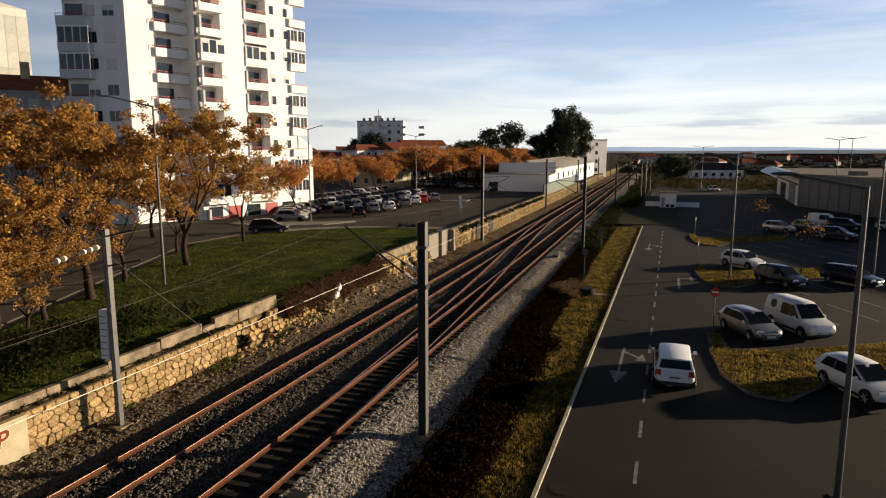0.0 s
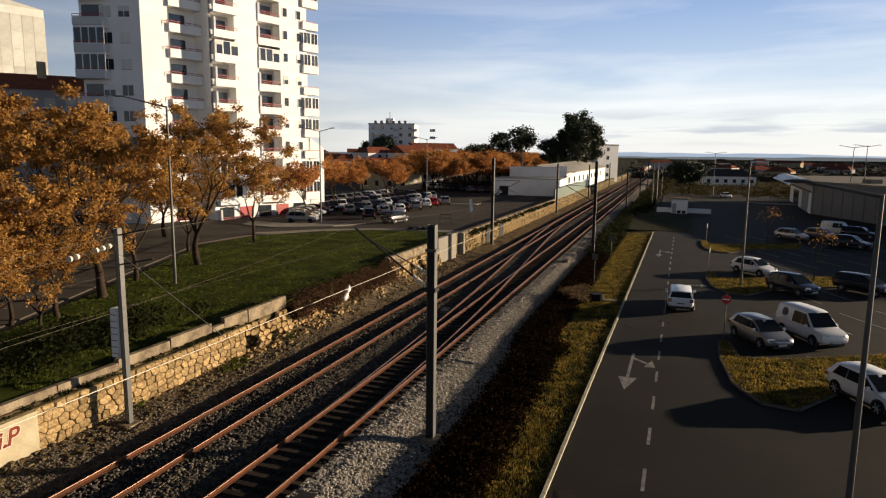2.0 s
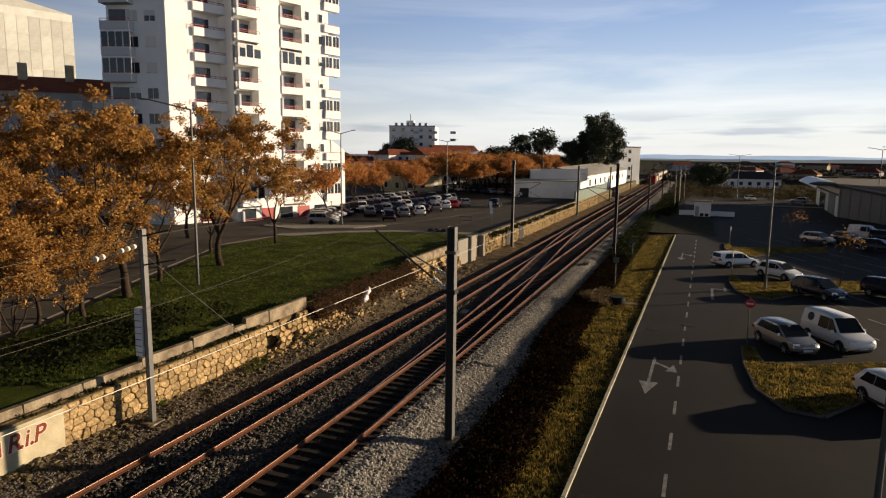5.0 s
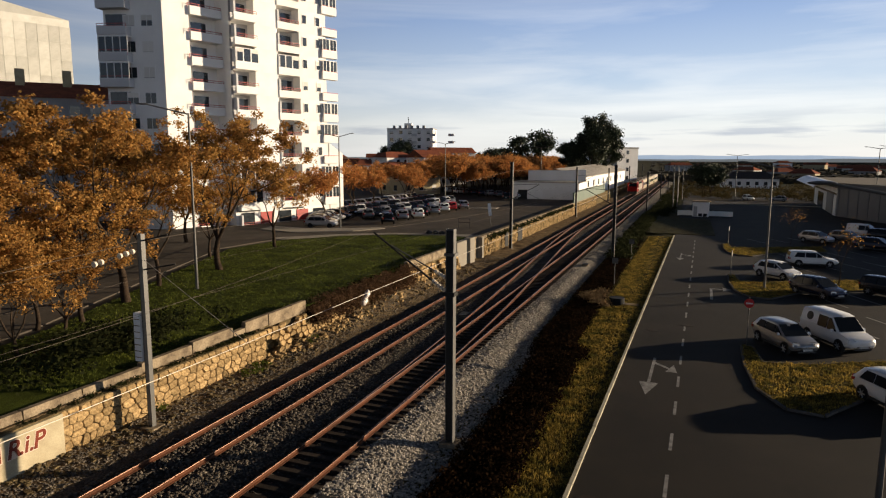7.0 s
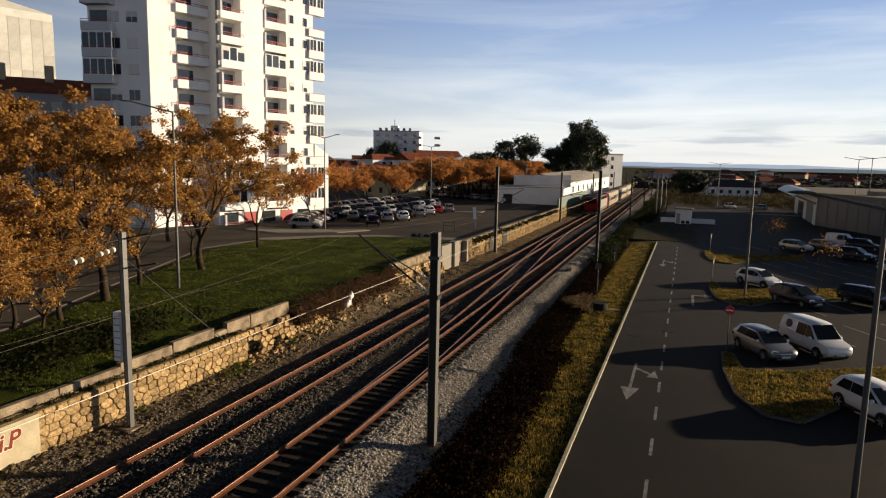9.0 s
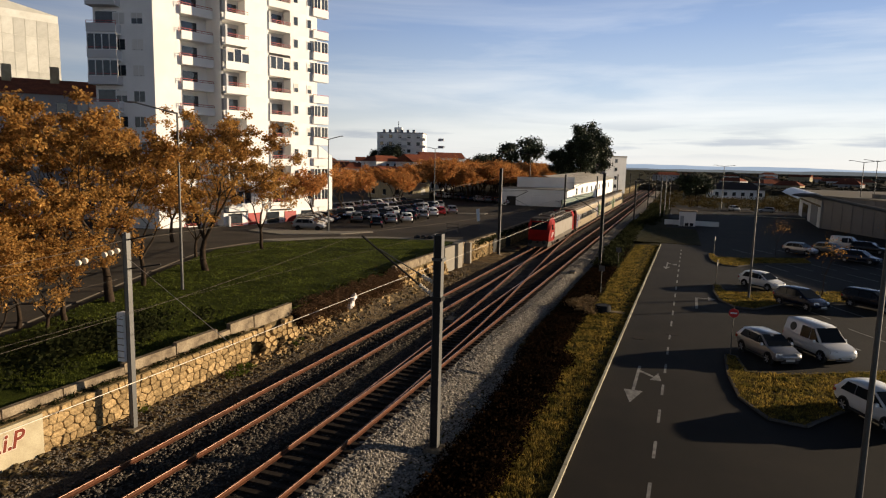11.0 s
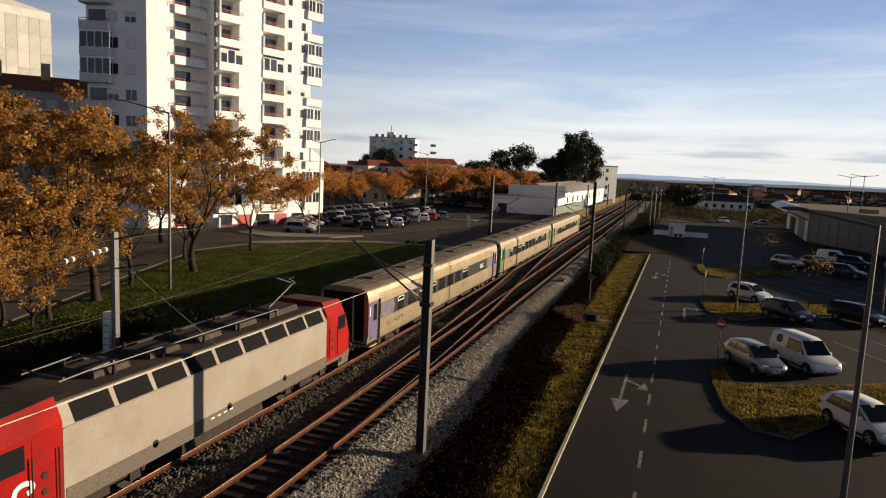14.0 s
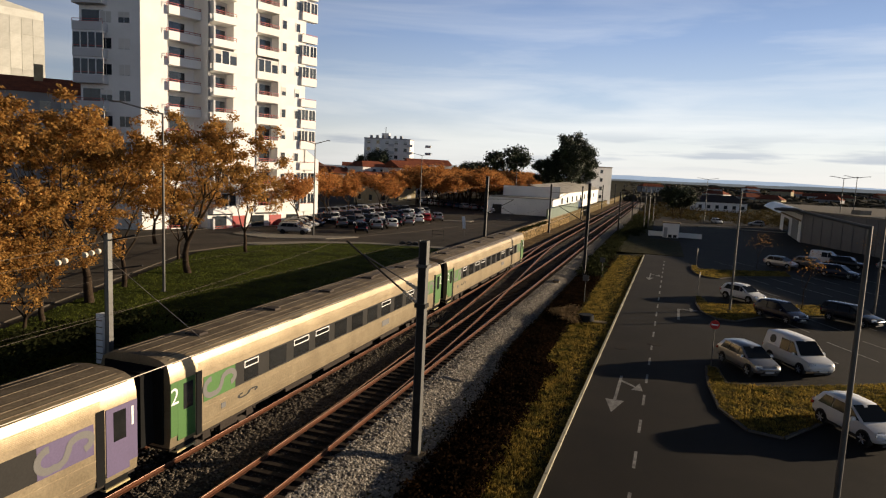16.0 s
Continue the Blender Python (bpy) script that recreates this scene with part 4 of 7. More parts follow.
def wire(name, pts, r, label, sag=0.0):
    m = Mesh()
    for a, b in zip(pts[:-1], pts[1:]):
        a, b = Vector(a), Vector(b)
        n = 12
        p = [a.lerp(b, i / n) - Vector((0, 0, sag * 4 * (i / n) * (1 - i / n))) for i in range(n + 1)]
        m.path(p, r, 5)
    return tagged(part(name, m, CABLE if r > .009 else CABLE_DARK, None, smooth=60), label, "overhead wire", "overhead wires")


wire("contact_wire", [(-11.75, -6, 5.5), (-11.9, 21.9, 5.3), (-11.75, 70.6, 5.5), (-11.85, 131, 5.5), (-11.85, 300, 5.5)], .012, "copper contact wire over the east track", .06)
wire("messenger_wire", [(-11.75, -6, 6.9), (-11.3, 21.9, 7.95), (-11.75, 70.6, 7.4), (-11.85, 131, 7.2), (-11.85, 300, 7.2)], .004, "thin messenger wire over the east track", .45)
wire("contact_wire", [(-16.1, -6, 5.6), (-16.2, 18, 5.75), (-16.05, 72.2, 5.6), (-16.15, 117, 5.6), (-16.15, 300, 5.6)], .0035, "contact wire over the west track", .05)
wire("messenger_wire", [(-16.1, -6, 6.9), (-16.2, 18, 7.0), (-16.05, 72.2, 7.2), (-16.15, 117, 7.0), (-16.15, 300, 7.0)], .0025, "thin messenger wire over the west track", .35)
wire("feeder_wire", [(-18.95, -6, 6.9), (-19.3, 18.25, 7.5), (-19.5, 72.2, 9.25), (-19.6, 117, 9.0), (-19.5, 217, 8.3)], .008, "thick feeder wire between the mast heads", .28)
wire("stay_wire", [(-19.15, 18.3, 6.8), (-11.9, 14.9, 5.32)], .010, "taut pull-off wire between mast and contact wire")
wire("anchor_wire", [(-18.95, -6, 6.3), (-19.25, 16.05, 6.92), (-19.3, 18.25, 7.2)], .006, "anchor wire running to the mast head")
strain = thing("strain_insulators", "string of pale round insulators beside the mast", "insulators", "", pose(0, 0, 0))
insulator(strain, (-19.27, 17.2, 7.07), (-19.28, 18.05, 7.19), 3, .105)
insulator(strain, (-19.25, 16.1, 6.93), (-19.26, 16.65, 7.0), 2, .11)

# small railway signs in the verge
for x, y, h, w, lab in ((-5.95, 56.4, 2.4, .5, "grey backs of a small railway sign on a thin post"), (-5.97, 72.5, 2.1, .55, "small pale railway sign on a thin post")):
    s = thing("trackside_sign", lab, "sign", "trackside signs", pose(x, y, -.25))
    part("post", Mesh().tube((0, 0, 0), (0, 0, h), .03), GALV, s)
    part("plate", Mesh().box(-w / 2, w / 2, -.04, -.02, h - .45, h + .05), GALV, s)
# capped tyre-like drum; the dark of its hollow is in the black colour
drum = thing("concrete_pit", "dark round concrete pit in the grass verge", "pit", "", pose(-4.9, 48.6, -.15))
part("ring", Mesh().tube((0, 0, 0), (0, 0, .55), .62, .55, 18), TYRE, drum, smooth=40)
part("slab", Mesh().box(.3, 1.6, -.35, .25, .0, .14, taper=.02), CONCRETE, drum)
for x, y in ((-6.4, 50.5), (-7.0, 49.2), (-6.0, 47.8)):
    twigs("dry_bush", [(x + q.uniform(-.5, .5), y + q.uniform(-.8, .8), q.uniform(-.1, .25)) for _ in range(14)], .55, mat("straw_bush", (.24, .16, .08), .9, var=.3, scale=1, fine=8, bump=0, random_amount=.4), "straw-brown dry bush in the verge", "bush", 60, .06)

# ---- buildings ----
def block(name, label, category, m, w, d, h, wall_mat, roof_mat, storeys, cols, side_cols=2, roof="flat", win=(1.2, 1.3), balcony=False, group="buildings", lean=False):
    """A building with its front along local -y: walls, roof, windows with frames, and balconies."""
    ob = thing(name, label, category, group, m)
    part("wall", Mesh().box(-w / 2, w / 2, 0, d, -1, h), wall_mat, ob)
    if roof == "flat":
        part("roof", Mesh().box(-w / 2 - .15, w / 2 + .15, -.15, d + .15, h, h + .35), roof_mat, ob)
    else:
        part("roof", Mesh().add([(-w / 2 - .4, -.4, h), (w / 2 + .4, -.4, h), (w / 2 + .4, d + .4, h), (-w / 2 - .4, d + .4, h), (-w / 2 + (d * .3 if roof == "hip" else -.4), d / 2, h + d * .22), (w / 2 - (d * .3 if roof == "hip" else -.4), d / 2, h + d * .22)],
                                [(0, 1, 5, 4), (2, 3, 4, 5), (0, 4, 3), (1, 2, 5), (3, 2, 1, 0)]), roof_mat, ob)
    fh = h / storeys
    pane = Mesh().box(-win[0] / 2, win[0] / 2, -.02, .0, 0, win[1]).data("pane", GLASS_DARK)
    shut = Mesh().box(-win[0] / 2, win[0] / 2, -.03, .0, win[1] * .35, win[1]).data("shutter", SHUTTER)
    sill = Mesh().box(-win[0] / 2 - .1, win[0] / 2 + .1, -.09, 0, -.08, 0).data("sill", FRAME_WHITE)
    q = random.Random(name + str(w))
    faces = [(cols, w, pose(-w / 2, -.005, 0)), (side_cols, d, pose(w / 2 + .005, 0, 0, 0, 0, 90)), (side_cols, d, pose(-w / 2 - .005, d, 0, 0, 0, -90))]
    for fc, (n, length, fm) in enumerate(faces[:1] if lean else faces):
        for s in range(storeys):
            for i in range(n):
                x = length * (i + .5) / n
                wn_ = part("window", pane, GLASS_DARK, ob)
                wn_.matrix_basis = fm @ pose(x, 0, s * fh + fh * .32)
                if not lean:
                    part("sill", sill, FRAME_WHITE, wn_)
                if q.random() < (.15 if lean else .3):
                    part("shutter", shut, SHUTTER, wn_, m=pose(0, -.012, 0))
                if balcony and fc == 0 and i % 2 == 0 and s:
                    part("balcony", Mesh().box(x - 1.1, x + 1.1, -1.1, 0, s * fh, s * fh + 1.0), BALCONY_WALL, ob)
    return ob


# the white apartment tower, on a stepped footprint
U = Vector((0.3274, 0.9449))            # along the long facade
V = Vector((0.9449, -0.3274))           # out from it, towards the railway
A = Vector((-58.65, 60.83))
L = Vector((-65.4, 58.7))
A2 = A + U * 7.5
C = A2 + V * 1.86
D = C + U * 15.2
E2 = D + V * 0.0
FLOOR, Z0, N = 2.95, 1.2, 13
TOP = Z0 + N * FLOOR + 1.5
tower = thing("apartment_tower", "tall white apartment tower with red balcony rails", "apartment building")
back = [tuple(D - V * 14), tuple(L + Vector((1.5, 14)))]
part("wall", Mesh().prism([tuple(L), tuple(A), tuple(A + U * 3.3), tuple(A + U * 3.3 - V * 1.3), tuple(A2 - V * 1.3), tuple(A2), tuple(D - V * 1.86), *back], 0, TOP), WHITE_WALL, tower)


def face_pose(origin, direction, z):
    """Local x along the facade, local -y outwards (right of the direction)."""
    return Matrix.Translation((origin.x, origin.y, z)) @ Matrix.Rotation(math.atan2(direction.y, direction.x), 4, "Z")


WIN = {}


def window(parent, fm, x, z, w, h, closed=0.0, frame_mat=None, mull=1):
    """A window set into the facade: pane, frame bars, and a shutter drawn part of the way."""
    key = (w, h, mull)
    if key not in WIN:
        fr = Mesh()
        fr.box(-w / 2 - .05, -w / 2 + .03, -.05, .02, 0, h).box(w / 2 - .03, w / 2 + .05, -.05, .02, 0, h).box(-w / 2 - .05, w / 2 + .05, -.05, .02, -.06, .03).box(-w / 2 - .05, w / 2 + .05, -.05, .02, h - .03, h + .05)
        for i in range(mull):
            fr.box(w * ((i + 1) / (mull + 1) - .5) - .025, w * ((i + 1) / (mull + 1) - .5) + .025, -.045, .02, .03, h - .03)
        WIN[key] = (Mesh().box(-w / 2, w / 2, -.02, .01, 0, h).data("pane", GLASS_DARK), fr.data("window_frame", FRAME_WHITE))
    wdw = part("window", WIN[key][0], GLASS_DARK, parent)
    wdw.matrix_basis = fm @ pose(x, 0, z)
    part("window_frame", WIN[key][1], FRAME_WHITE, wdw)
    if closed:
        part("shutter", Mesh().box(-w / 2 + .02, w / 2 - .02, -.035, -.022, h * (1 - closed), h - .02), SHUTTER, wdw)
    return wdw


def railing(parent, fm, x0, x1, y, z, h=1.0, bars=2):
    r = part("railing", Mesh().box(x0, x1, y - .03, y + .03, z + h - .06, z + h), RED_RAIL, parent, "red metal rail")
    r.matrix_basis = fm
    for i in range(bars):
        part("rail_bar", Mesh().box(x0, x1, y - .015, y + .015, z + h - .28 - .22 * i, z + h - .24 - .22 * i), RED_RAIL, r)
    n = max(2, round((x1 - x0) / 1.3))
    for i in range(n + 1):
        x = x0 + (x1 - x0) * i / n
        part("rail_post", Mesh().box(x - .02, x + .02, y - .02, y + .02, z + h - .6, z + h - .05), RED_RAIL, r)
    return r


q = random.Random(5)
left_dir = (A - L).normalized()
wl_len = (A - L).length
for k in range(N):
    z = Z0 + k * FLOOR
    # end facade towards the camera: two windows and a corner balcony, glazed on some floors
    fm = face_pose(L, left_dir, z)
    window(tower, fm, wl_len - 4.0, .95, 1.35, 1.25, q.choice((0, .45, .95, .7)))
    window(tower, fm, wl_len - 1.85, .95, 1.35, 1.25, q.choice((0, 0, .95, .5)))
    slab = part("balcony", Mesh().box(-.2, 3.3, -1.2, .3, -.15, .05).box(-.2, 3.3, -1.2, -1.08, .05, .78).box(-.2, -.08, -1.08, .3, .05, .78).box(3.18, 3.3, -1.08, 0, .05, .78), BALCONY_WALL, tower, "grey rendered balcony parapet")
    slab.matrix_basis = fm
    part("opening", Mesh().box(.3, 2.8, -.03, -.006, .1, 2.3), GLASS_DARK, tower).matrix_basis = fm
    if k in (4, 6, 7, 9):
        for i in range(4):
            window(tower, fm @ pose(.3 + .88 * i, -1.14, 0), .0, .82, .82, 1.75, q.choice((0, 0, .25)), mull=0)
        part("balcony_wall", Mesh().box(-.18, 3.28, -1.1, 0, 2.62, 2.78), WHITE_WALL, tower).matrix_basis = fm
    railing(tower, fm, -.2, 3.3, -1.14, .05, 1.05, 1)
    # recessed corner balconies beside the step
    fm = face_pose(A, U, z)
    b = part("balcony", Mesh().box(3.32, 7.48, -.35, 1.28, -.15, .05).box(3.32, 7.48, -.35, -.23, .05, .85).box(3.32, 3.44, -.23, -.01, .05, .85), WHITE_WALL, tower, "white balcony parapet")
    b.matrix_basis = fm
    part("opening", Mesh().box(4.2, 6.2, 1.26, 1.29, .1, 2.25), GLASS_DARK, tower).matrix_basis = fm
    railing(tower, fm, 3.0, 7.45, -.31, .05, 1.1, 1)
    # long facade: bays with inset balconies
    fm = face_pose(C, U, z)
    lays = [(0.0, .3), (3.6, 7.1), (10.6, 15.2)]
    for a, bb in lays:
        part("facade_bay", Mesh().box(a, bb, 0, 1.85, -.3, FLOOR - .3), WHITE_WALL, tower).matrix_basis = fm
    for j, (a, bb) in enumerate(((.3, 3.6), (7.1, 10.6))):
        glazed = (k, j) in ((1, 0), (7, 0), (7, 1), (2, 0))
        out = -.75 if j == 0 else -.15
        bal = part("balcony", Mesh().box(a, bb, out, 1.95, -.3, .0).box(a, bb, out, out + .14, .0, .62), WHITE_WALL, tower, "white balcony front")
        bal.matrix_basis = fm
        # loggia side turned from the sun: its shade is put into the grey
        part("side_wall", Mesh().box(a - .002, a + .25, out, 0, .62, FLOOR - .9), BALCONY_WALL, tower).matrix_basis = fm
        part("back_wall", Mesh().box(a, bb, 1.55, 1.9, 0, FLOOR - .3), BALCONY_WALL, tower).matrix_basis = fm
        part("balcony_door", Mesh().box(a + 1.5, bb - .3, 1.5, 1.54, .05, 2.15), GLASS_DARK, tower).matrix_basis = fm
        if q.random() < .6:
            part("shutter", Mesh().box(a + .4, a + 1.6, 1.5, 1.54, .9, 2.1), SHUTTER, tower).matrix_basis = fm
        if glazed:
            for i in range(3):
                window(tower, fm @ pose(a + .6 + 1.1 * i, out + .08, 0), 0, .66, 1.02, 1.6, q.choice((0, .3)), mull=0)
        else:
            railing(tower, fm, a + .1, bb - .05, out + .05, .0, 1.08, 1)
    for x in (11.5, 13.8):
        window(tower, fm, x, .9, .75, 1.15, q.choice((0, 0, .5)), mull=0)
    # far corner balcony
    fm = face_pose(D, U, z)
    cb = part("balcony", Mesh().box(-.5, 2.2, -.35, .6, -.25, .75), WHITE_WALL, tower, "white corner balcony")
    cb.matrix_basis = face_pose(D - U * .4, U, z)
    if k % 3:
        for i in range(2):
            window(tower, face_pose(D - U * .4, U, z) @ pose(.2 + 1.3 * i, -.3, 0), 0, .8, 1.15, 1.5, 0, mull=1)
    railing(tower, face_pose(D - U * .4, U, z), -.5, 2.2, -.3, -.1, 1.0, 1)
# step of the white facade; grey colour stands in for its shaded side
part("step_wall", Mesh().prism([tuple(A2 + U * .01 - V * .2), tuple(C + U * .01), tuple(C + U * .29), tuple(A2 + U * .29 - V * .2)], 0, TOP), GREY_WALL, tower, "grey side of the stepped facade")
part("roof", Mesh().prism([tuple(L), tuple(A), tuple(C), tuple(D), *back], TOP, TOP + .4), CONCRETE, tower)
wing = [D + U * .3, D + U * 2.8, D + U * 2.8 - V * 9, D + U * .3 - V * 9]
part("side_wing", Mesh().add([(*w, 0) for w in wing] + [(*w, h) for w, h in zip(wing, (12.7, 11.2, 11.2, 12.7))], [(3, 2, 1, 0), (4, 5, 6, 7), (0, 1, 5, 4), (1, 2, 6, 5), (2, 3, 7, 6), (3, 0, 4, 7)]), WHITE_WALL, tower, "low white wing with a sloping top")
part("ground_floor", Mesh().prism([tuple(C - U * .1 + V * .1), tuple(D + V * .1), tuple(D - V * .5), tuple(C - U * .1 - V * .5)], 1.9, 3.6), WHITE_WALL, tower)
for i in range(5):
    part("shop_window", Mesh().box(.6 + 2.9 * i, 2.6 + 2.9 * i, -.16, -.13, 0, 1.5), RED_RAIL if i % 2 else GLASS_DARK, tower).matrix_basis = face_pose(C, U, 2.0)

# older housing beside the tower
old = block("old_apartment_block", "grey rendered apartment block with a red tile roof", "apartment building", pose(-79.3, 60.9, 2, 0, 0, 45), 24, 11, 16.2, GREY_WALL, ROOF_TILE, 5, 10, 3, "hip", (1.2, 1.2), True)
for i in range(4):
    part("chimney", Mesh().box(-9 + 5.5 * i, -8 + 5.5 * i, 4, 5, 16.5, 20.2), RENDER_PALE, old)
clad = thing("clad_building", "tall building clad in pale stone panels", "apartment building", "buildings", pose(-103.57, 73.5, 2, 0, 0, 70))
part("wall", Mesh().box(-10, 10, 0, 20, -1, 31.4), SLATE, clad)
part("roof", Mesh().add([(-10.3, 0, 31.4), (10.1, 0, 31.4), (10.1, 20, 31.4), (-10.3, 20, 31.4), (-4, .0, 33.8), (-4, 20, 33.8)], [(0, 1, 4), (1, 2, 5, 4), (2, 3, 5), (3, 0, 4, 5)]), SLATE, clad)
PANEL = Mesh().box(0.02, 1.64, -.06, 0, 0.02, 2.72, taper=.0).data("stone_panel", SLATE)
for i in range(12):
    for k in range(11):
        part("stone_panel", PANEL, SLATE, clad).matrix_basis = pose(-10 + 1.667 * i, -.002, k * 2.75)
        part("stone_panel", PANEL, SLATE, clad).matrix_basis = pose(10.002, 1.667 * i, k * 2.75, 0, 0, 90)

# far town
far = random.Random(21)
wb = block("far_apartment_block", "white mid-rise apartment block far behind the trees", "apartment building", pose(-106.9, 239.2, 2, 0, 0, 14), 18.5, 11, 20, WHITE_WALL, GREY_WALL, 7, 5, 2, "flat", (1.3, 1.3), True)
part("stair_tower", Mesh().box(-3, 0, 4, 7, 20, 22.5), WHITE_WALL, wb)
part("aerial", Mesh().tube((-1.5, 5, 22.5), (-1.5, 5, 25), .12), STEEL_DARK, wb)
for i in range(6):
    part("dormer", Mesh().box(-7 + 2.4 * i, -6 + 2.4 * i, .2, 1.4, 20.3, 21.4), GREY_WALL, wb)
block("town_house", "long white town house with a red tile roof", "house", pose(-86.5, 236, 2, 0, 0, 40), 17, 10, 10.5, WHITE_WALL, ROOF_TILE, 3, 6, 2, "gable")
for i in range(46):
    y = far.uniform(185, 430)
    x = -y * far.uniform(.26, .62) - 20
    if -62 < x and y < 200:
        continue
    s = far.choice((1, 2, 2, 2, 3))
    block("town_house", far.choice(("white town house with a red tile roof", "cream rendered house with a terracotta roof")), "house", pose(x, y, 2, 0, 0, far.uniform(25, 75)), far.uniform(9, 16), far.uniform(8, 11), s * 2.9, far.choice((WHITE_WALL, WHITE_WALL, RENDER_PALE)), ROOF_TILE, s, 4, 2, far.choice(("gable", "hip")), group="town houses", lean=True)
gable = block("gabled_house", "small cream house with a red tile roof", "house", pose(-61, 143, 2, 0, 0, 62), 12, 9, 5.5, RENDER_PALE, ROOF_TILE, 2, 3, 2, "gable")

# railway goods sheds
shed = thing("goods_shed", "long white goods shed with a weathered grey roof", "shed", "", pose(-22.4, 136.5, 2, 0, 0, 0))
part("front_wall", Mesh().box(-14.5, 0, 0, .3, -.5, 3.5), WHITE_WALL, shed)
part("upper_wall", Mesh().add([(-13.0, 9, 3.0), (0, 9, 3.0), (0, 9, 6.2), (-4, 9, 6.0), (-13.0, 9, 5.9), (-13, 9.3, 3), (0, 9.3, 3), (0, 9.3, 6.2), (-4, 9.3, 6.0), (-13, 9.3, 5.9)], [(0, 1, 2, 3, 4), (9, 8, 7, 6, 5), (2, 7, 8, 3), (3, 8, 9, 4)]), WHITE_WALL, shed)
part("side_wall", Mesh().box(-.3, 0, .3, 9, -.5, 3.5).box(-.3, 0, 9, 95, -.5, 4.6), WHITE_WALL, shed)
part("low_roof", Mesh().box(-14.4, .2, -.3, 9, 3.5, 3.65), ROOF_GREY, shed)
part("roof", Mesh().add([(.5, 9, 4.7), (.5, 96, 4.7), (-7, 96, 7.1), (-7, 9, 6.3), (-14, 9, 5.9), (-14, 96, 5.6), (.5, 9, 4.55), (.5, 96, 4.55)], [(0, 1, 2, 3), (3, 2, 5, 4), (0, 6, 7, 1)]), ROOF_GREY, shed)
for i in range(9):
    part("window", Mesh().box(-.02, .03, 12 + 8.5 * i, 14 + 8.5 * i, 2.2, 3.6), GLASS_DARK, shed)
for i in range(2):
    part("door", Mesh().box(-13 + 8.4 * i, -11 + 3.4 * i, -.04, 0.01, -.1, 1.9), STEEL_DARK if i != 1 else FRAME_WHITE, shed)
rh = block("railway_house", "tall pale railway building beside the far track", "building", pose(-23.0, 246, 2, 0, 0, 45), 9.5, 7.5, 12.3, WHITE_WALL, CONCRETE, 4, 1, 2)
part("stair_tower", Mesh().box(3.76, 5.6, 1.5, 4.5, -1, 12.0), WHITE_WALL, rh)

# warehouse across the car park
wh = thing("metal_warehouse", "low grey metal warehouse with a curved white canopy", "warehouse")
P0, P1, P2 = Vector((27.9, 181)), Vector((25.3, 140)), Vector((33.75, 117.6))
P3 = P2 + (P2 - P1).normalized() * 55
part("wall", Mesh().prism([tuple(P0), tuple(P1), tuple(P3), (95, 75), (95, 190)], -.2, 6.0), METAL_WALL, wh)
part("roof", Mesh().prism([tuple(P0 + Vector((-.2, .2))), tuple(P1 + Vector((-.25, 0))), tuple(P3 + Vector((-.2, -.2))), (95.2, 74.8), (95.2, 190.2)], 6.0, 6.25), CONCRETE_PALE, wh)
wm = face_pose(P0, (P1 - P0).normalized(), 0)
part("entrance_wall", Mesh().box(0.5, 41, -.14, -.03, -.2, 5.2), WHITE_WALL, wh, "white entrance front").matrix_basis = wm
part("door", Mesh().box(9, 20, -.2, -.15, 0, 3.4), GLASS_DARK, wh).matrix_basis = wm
part("door", Mesh().box(26, 37, -.2, -.15, 0, 3.9), METAL_WALL, wh).matrix_basis = wm
part("lintel", Mesh().box(.5, 41, -.24, -.15, 3.95, 4.3), CONCRETE, wh).matrix_basis = wm
can = Mesh()
can.loft([[(x, -4.2 + 4.6 * i / 8, 5.1 + 1.6 * math.sin(math.pi * (.1 + .75 * i / 8))) for i in range(9)] + [(x, -4.2 + 4.6 * i / 8, 4.95 + 1.6 * math.sin(math.pi * (.1 + .75 * i / 8))) for i in range(8, -1, -1)] for x in (0, 20, 42.5)])
part("canopy", can, SIGN_WHITE, wh, "curved white metal canopy", smooth=40).matrix_basis = wm
wm = face_pose(P1, (P2 - P1).normalized(), 0)
for i in range(26):
    part("cladding_rib", Mesh().box(2.9 * i + .5, 2.9 * i + .58, -.06, .0, 0, 5.9), METAL_WALL, wh).matrix_basis = wm
for i in range(4):
    part("roof_unit", Mesh().box(8 + 9 * i, 10.4 + 9 * i, 4, 6, 6.25, 7.0), CONCRETE_PALE, wh).matrix_basis = wm

kiosk = thing("utility_kiosk", "small white utility kiosk with a flat roof", "kiosk", "", pose(1.5, 129.5, 0, 0, 0, -4))
part("wall", Mesh().box(-1.4, 1.4, -1.1, 1.1, -.1, 2.7), WHITE_WALL, kiosk)
part("roof", Mesh().box(-1.6, 1.6, -1.3, 1.3, 2.7, 2.9), CONCRETE, kiosk)
part("side_wall", Mesh().box(-4.2, 5.5, 1.2, 1.45, -.1, .9), WHITE_WALL, kiosk)
for i in range(3):
    part("door", Mesh().box(-1.2 + .85 * i, -.55 + .85 * i, -1.13, -1.1, .05, .6 if i else 1.9), STEEL_DARK if i else GREY_WALL, kiosk)

# villas and hills to the horizon
block("villa", "white villa with a dark hipped roof among scrub", "house", pose(20, 262, 0, 0, 0, 8), 18, 12, 3.4, WHITE_WALL, mat("dark_slate_roof", (.07, .055, .05), .8, var=.2, scale=.6, fine=6, bump=.2), 1, 6, 3, "hip")
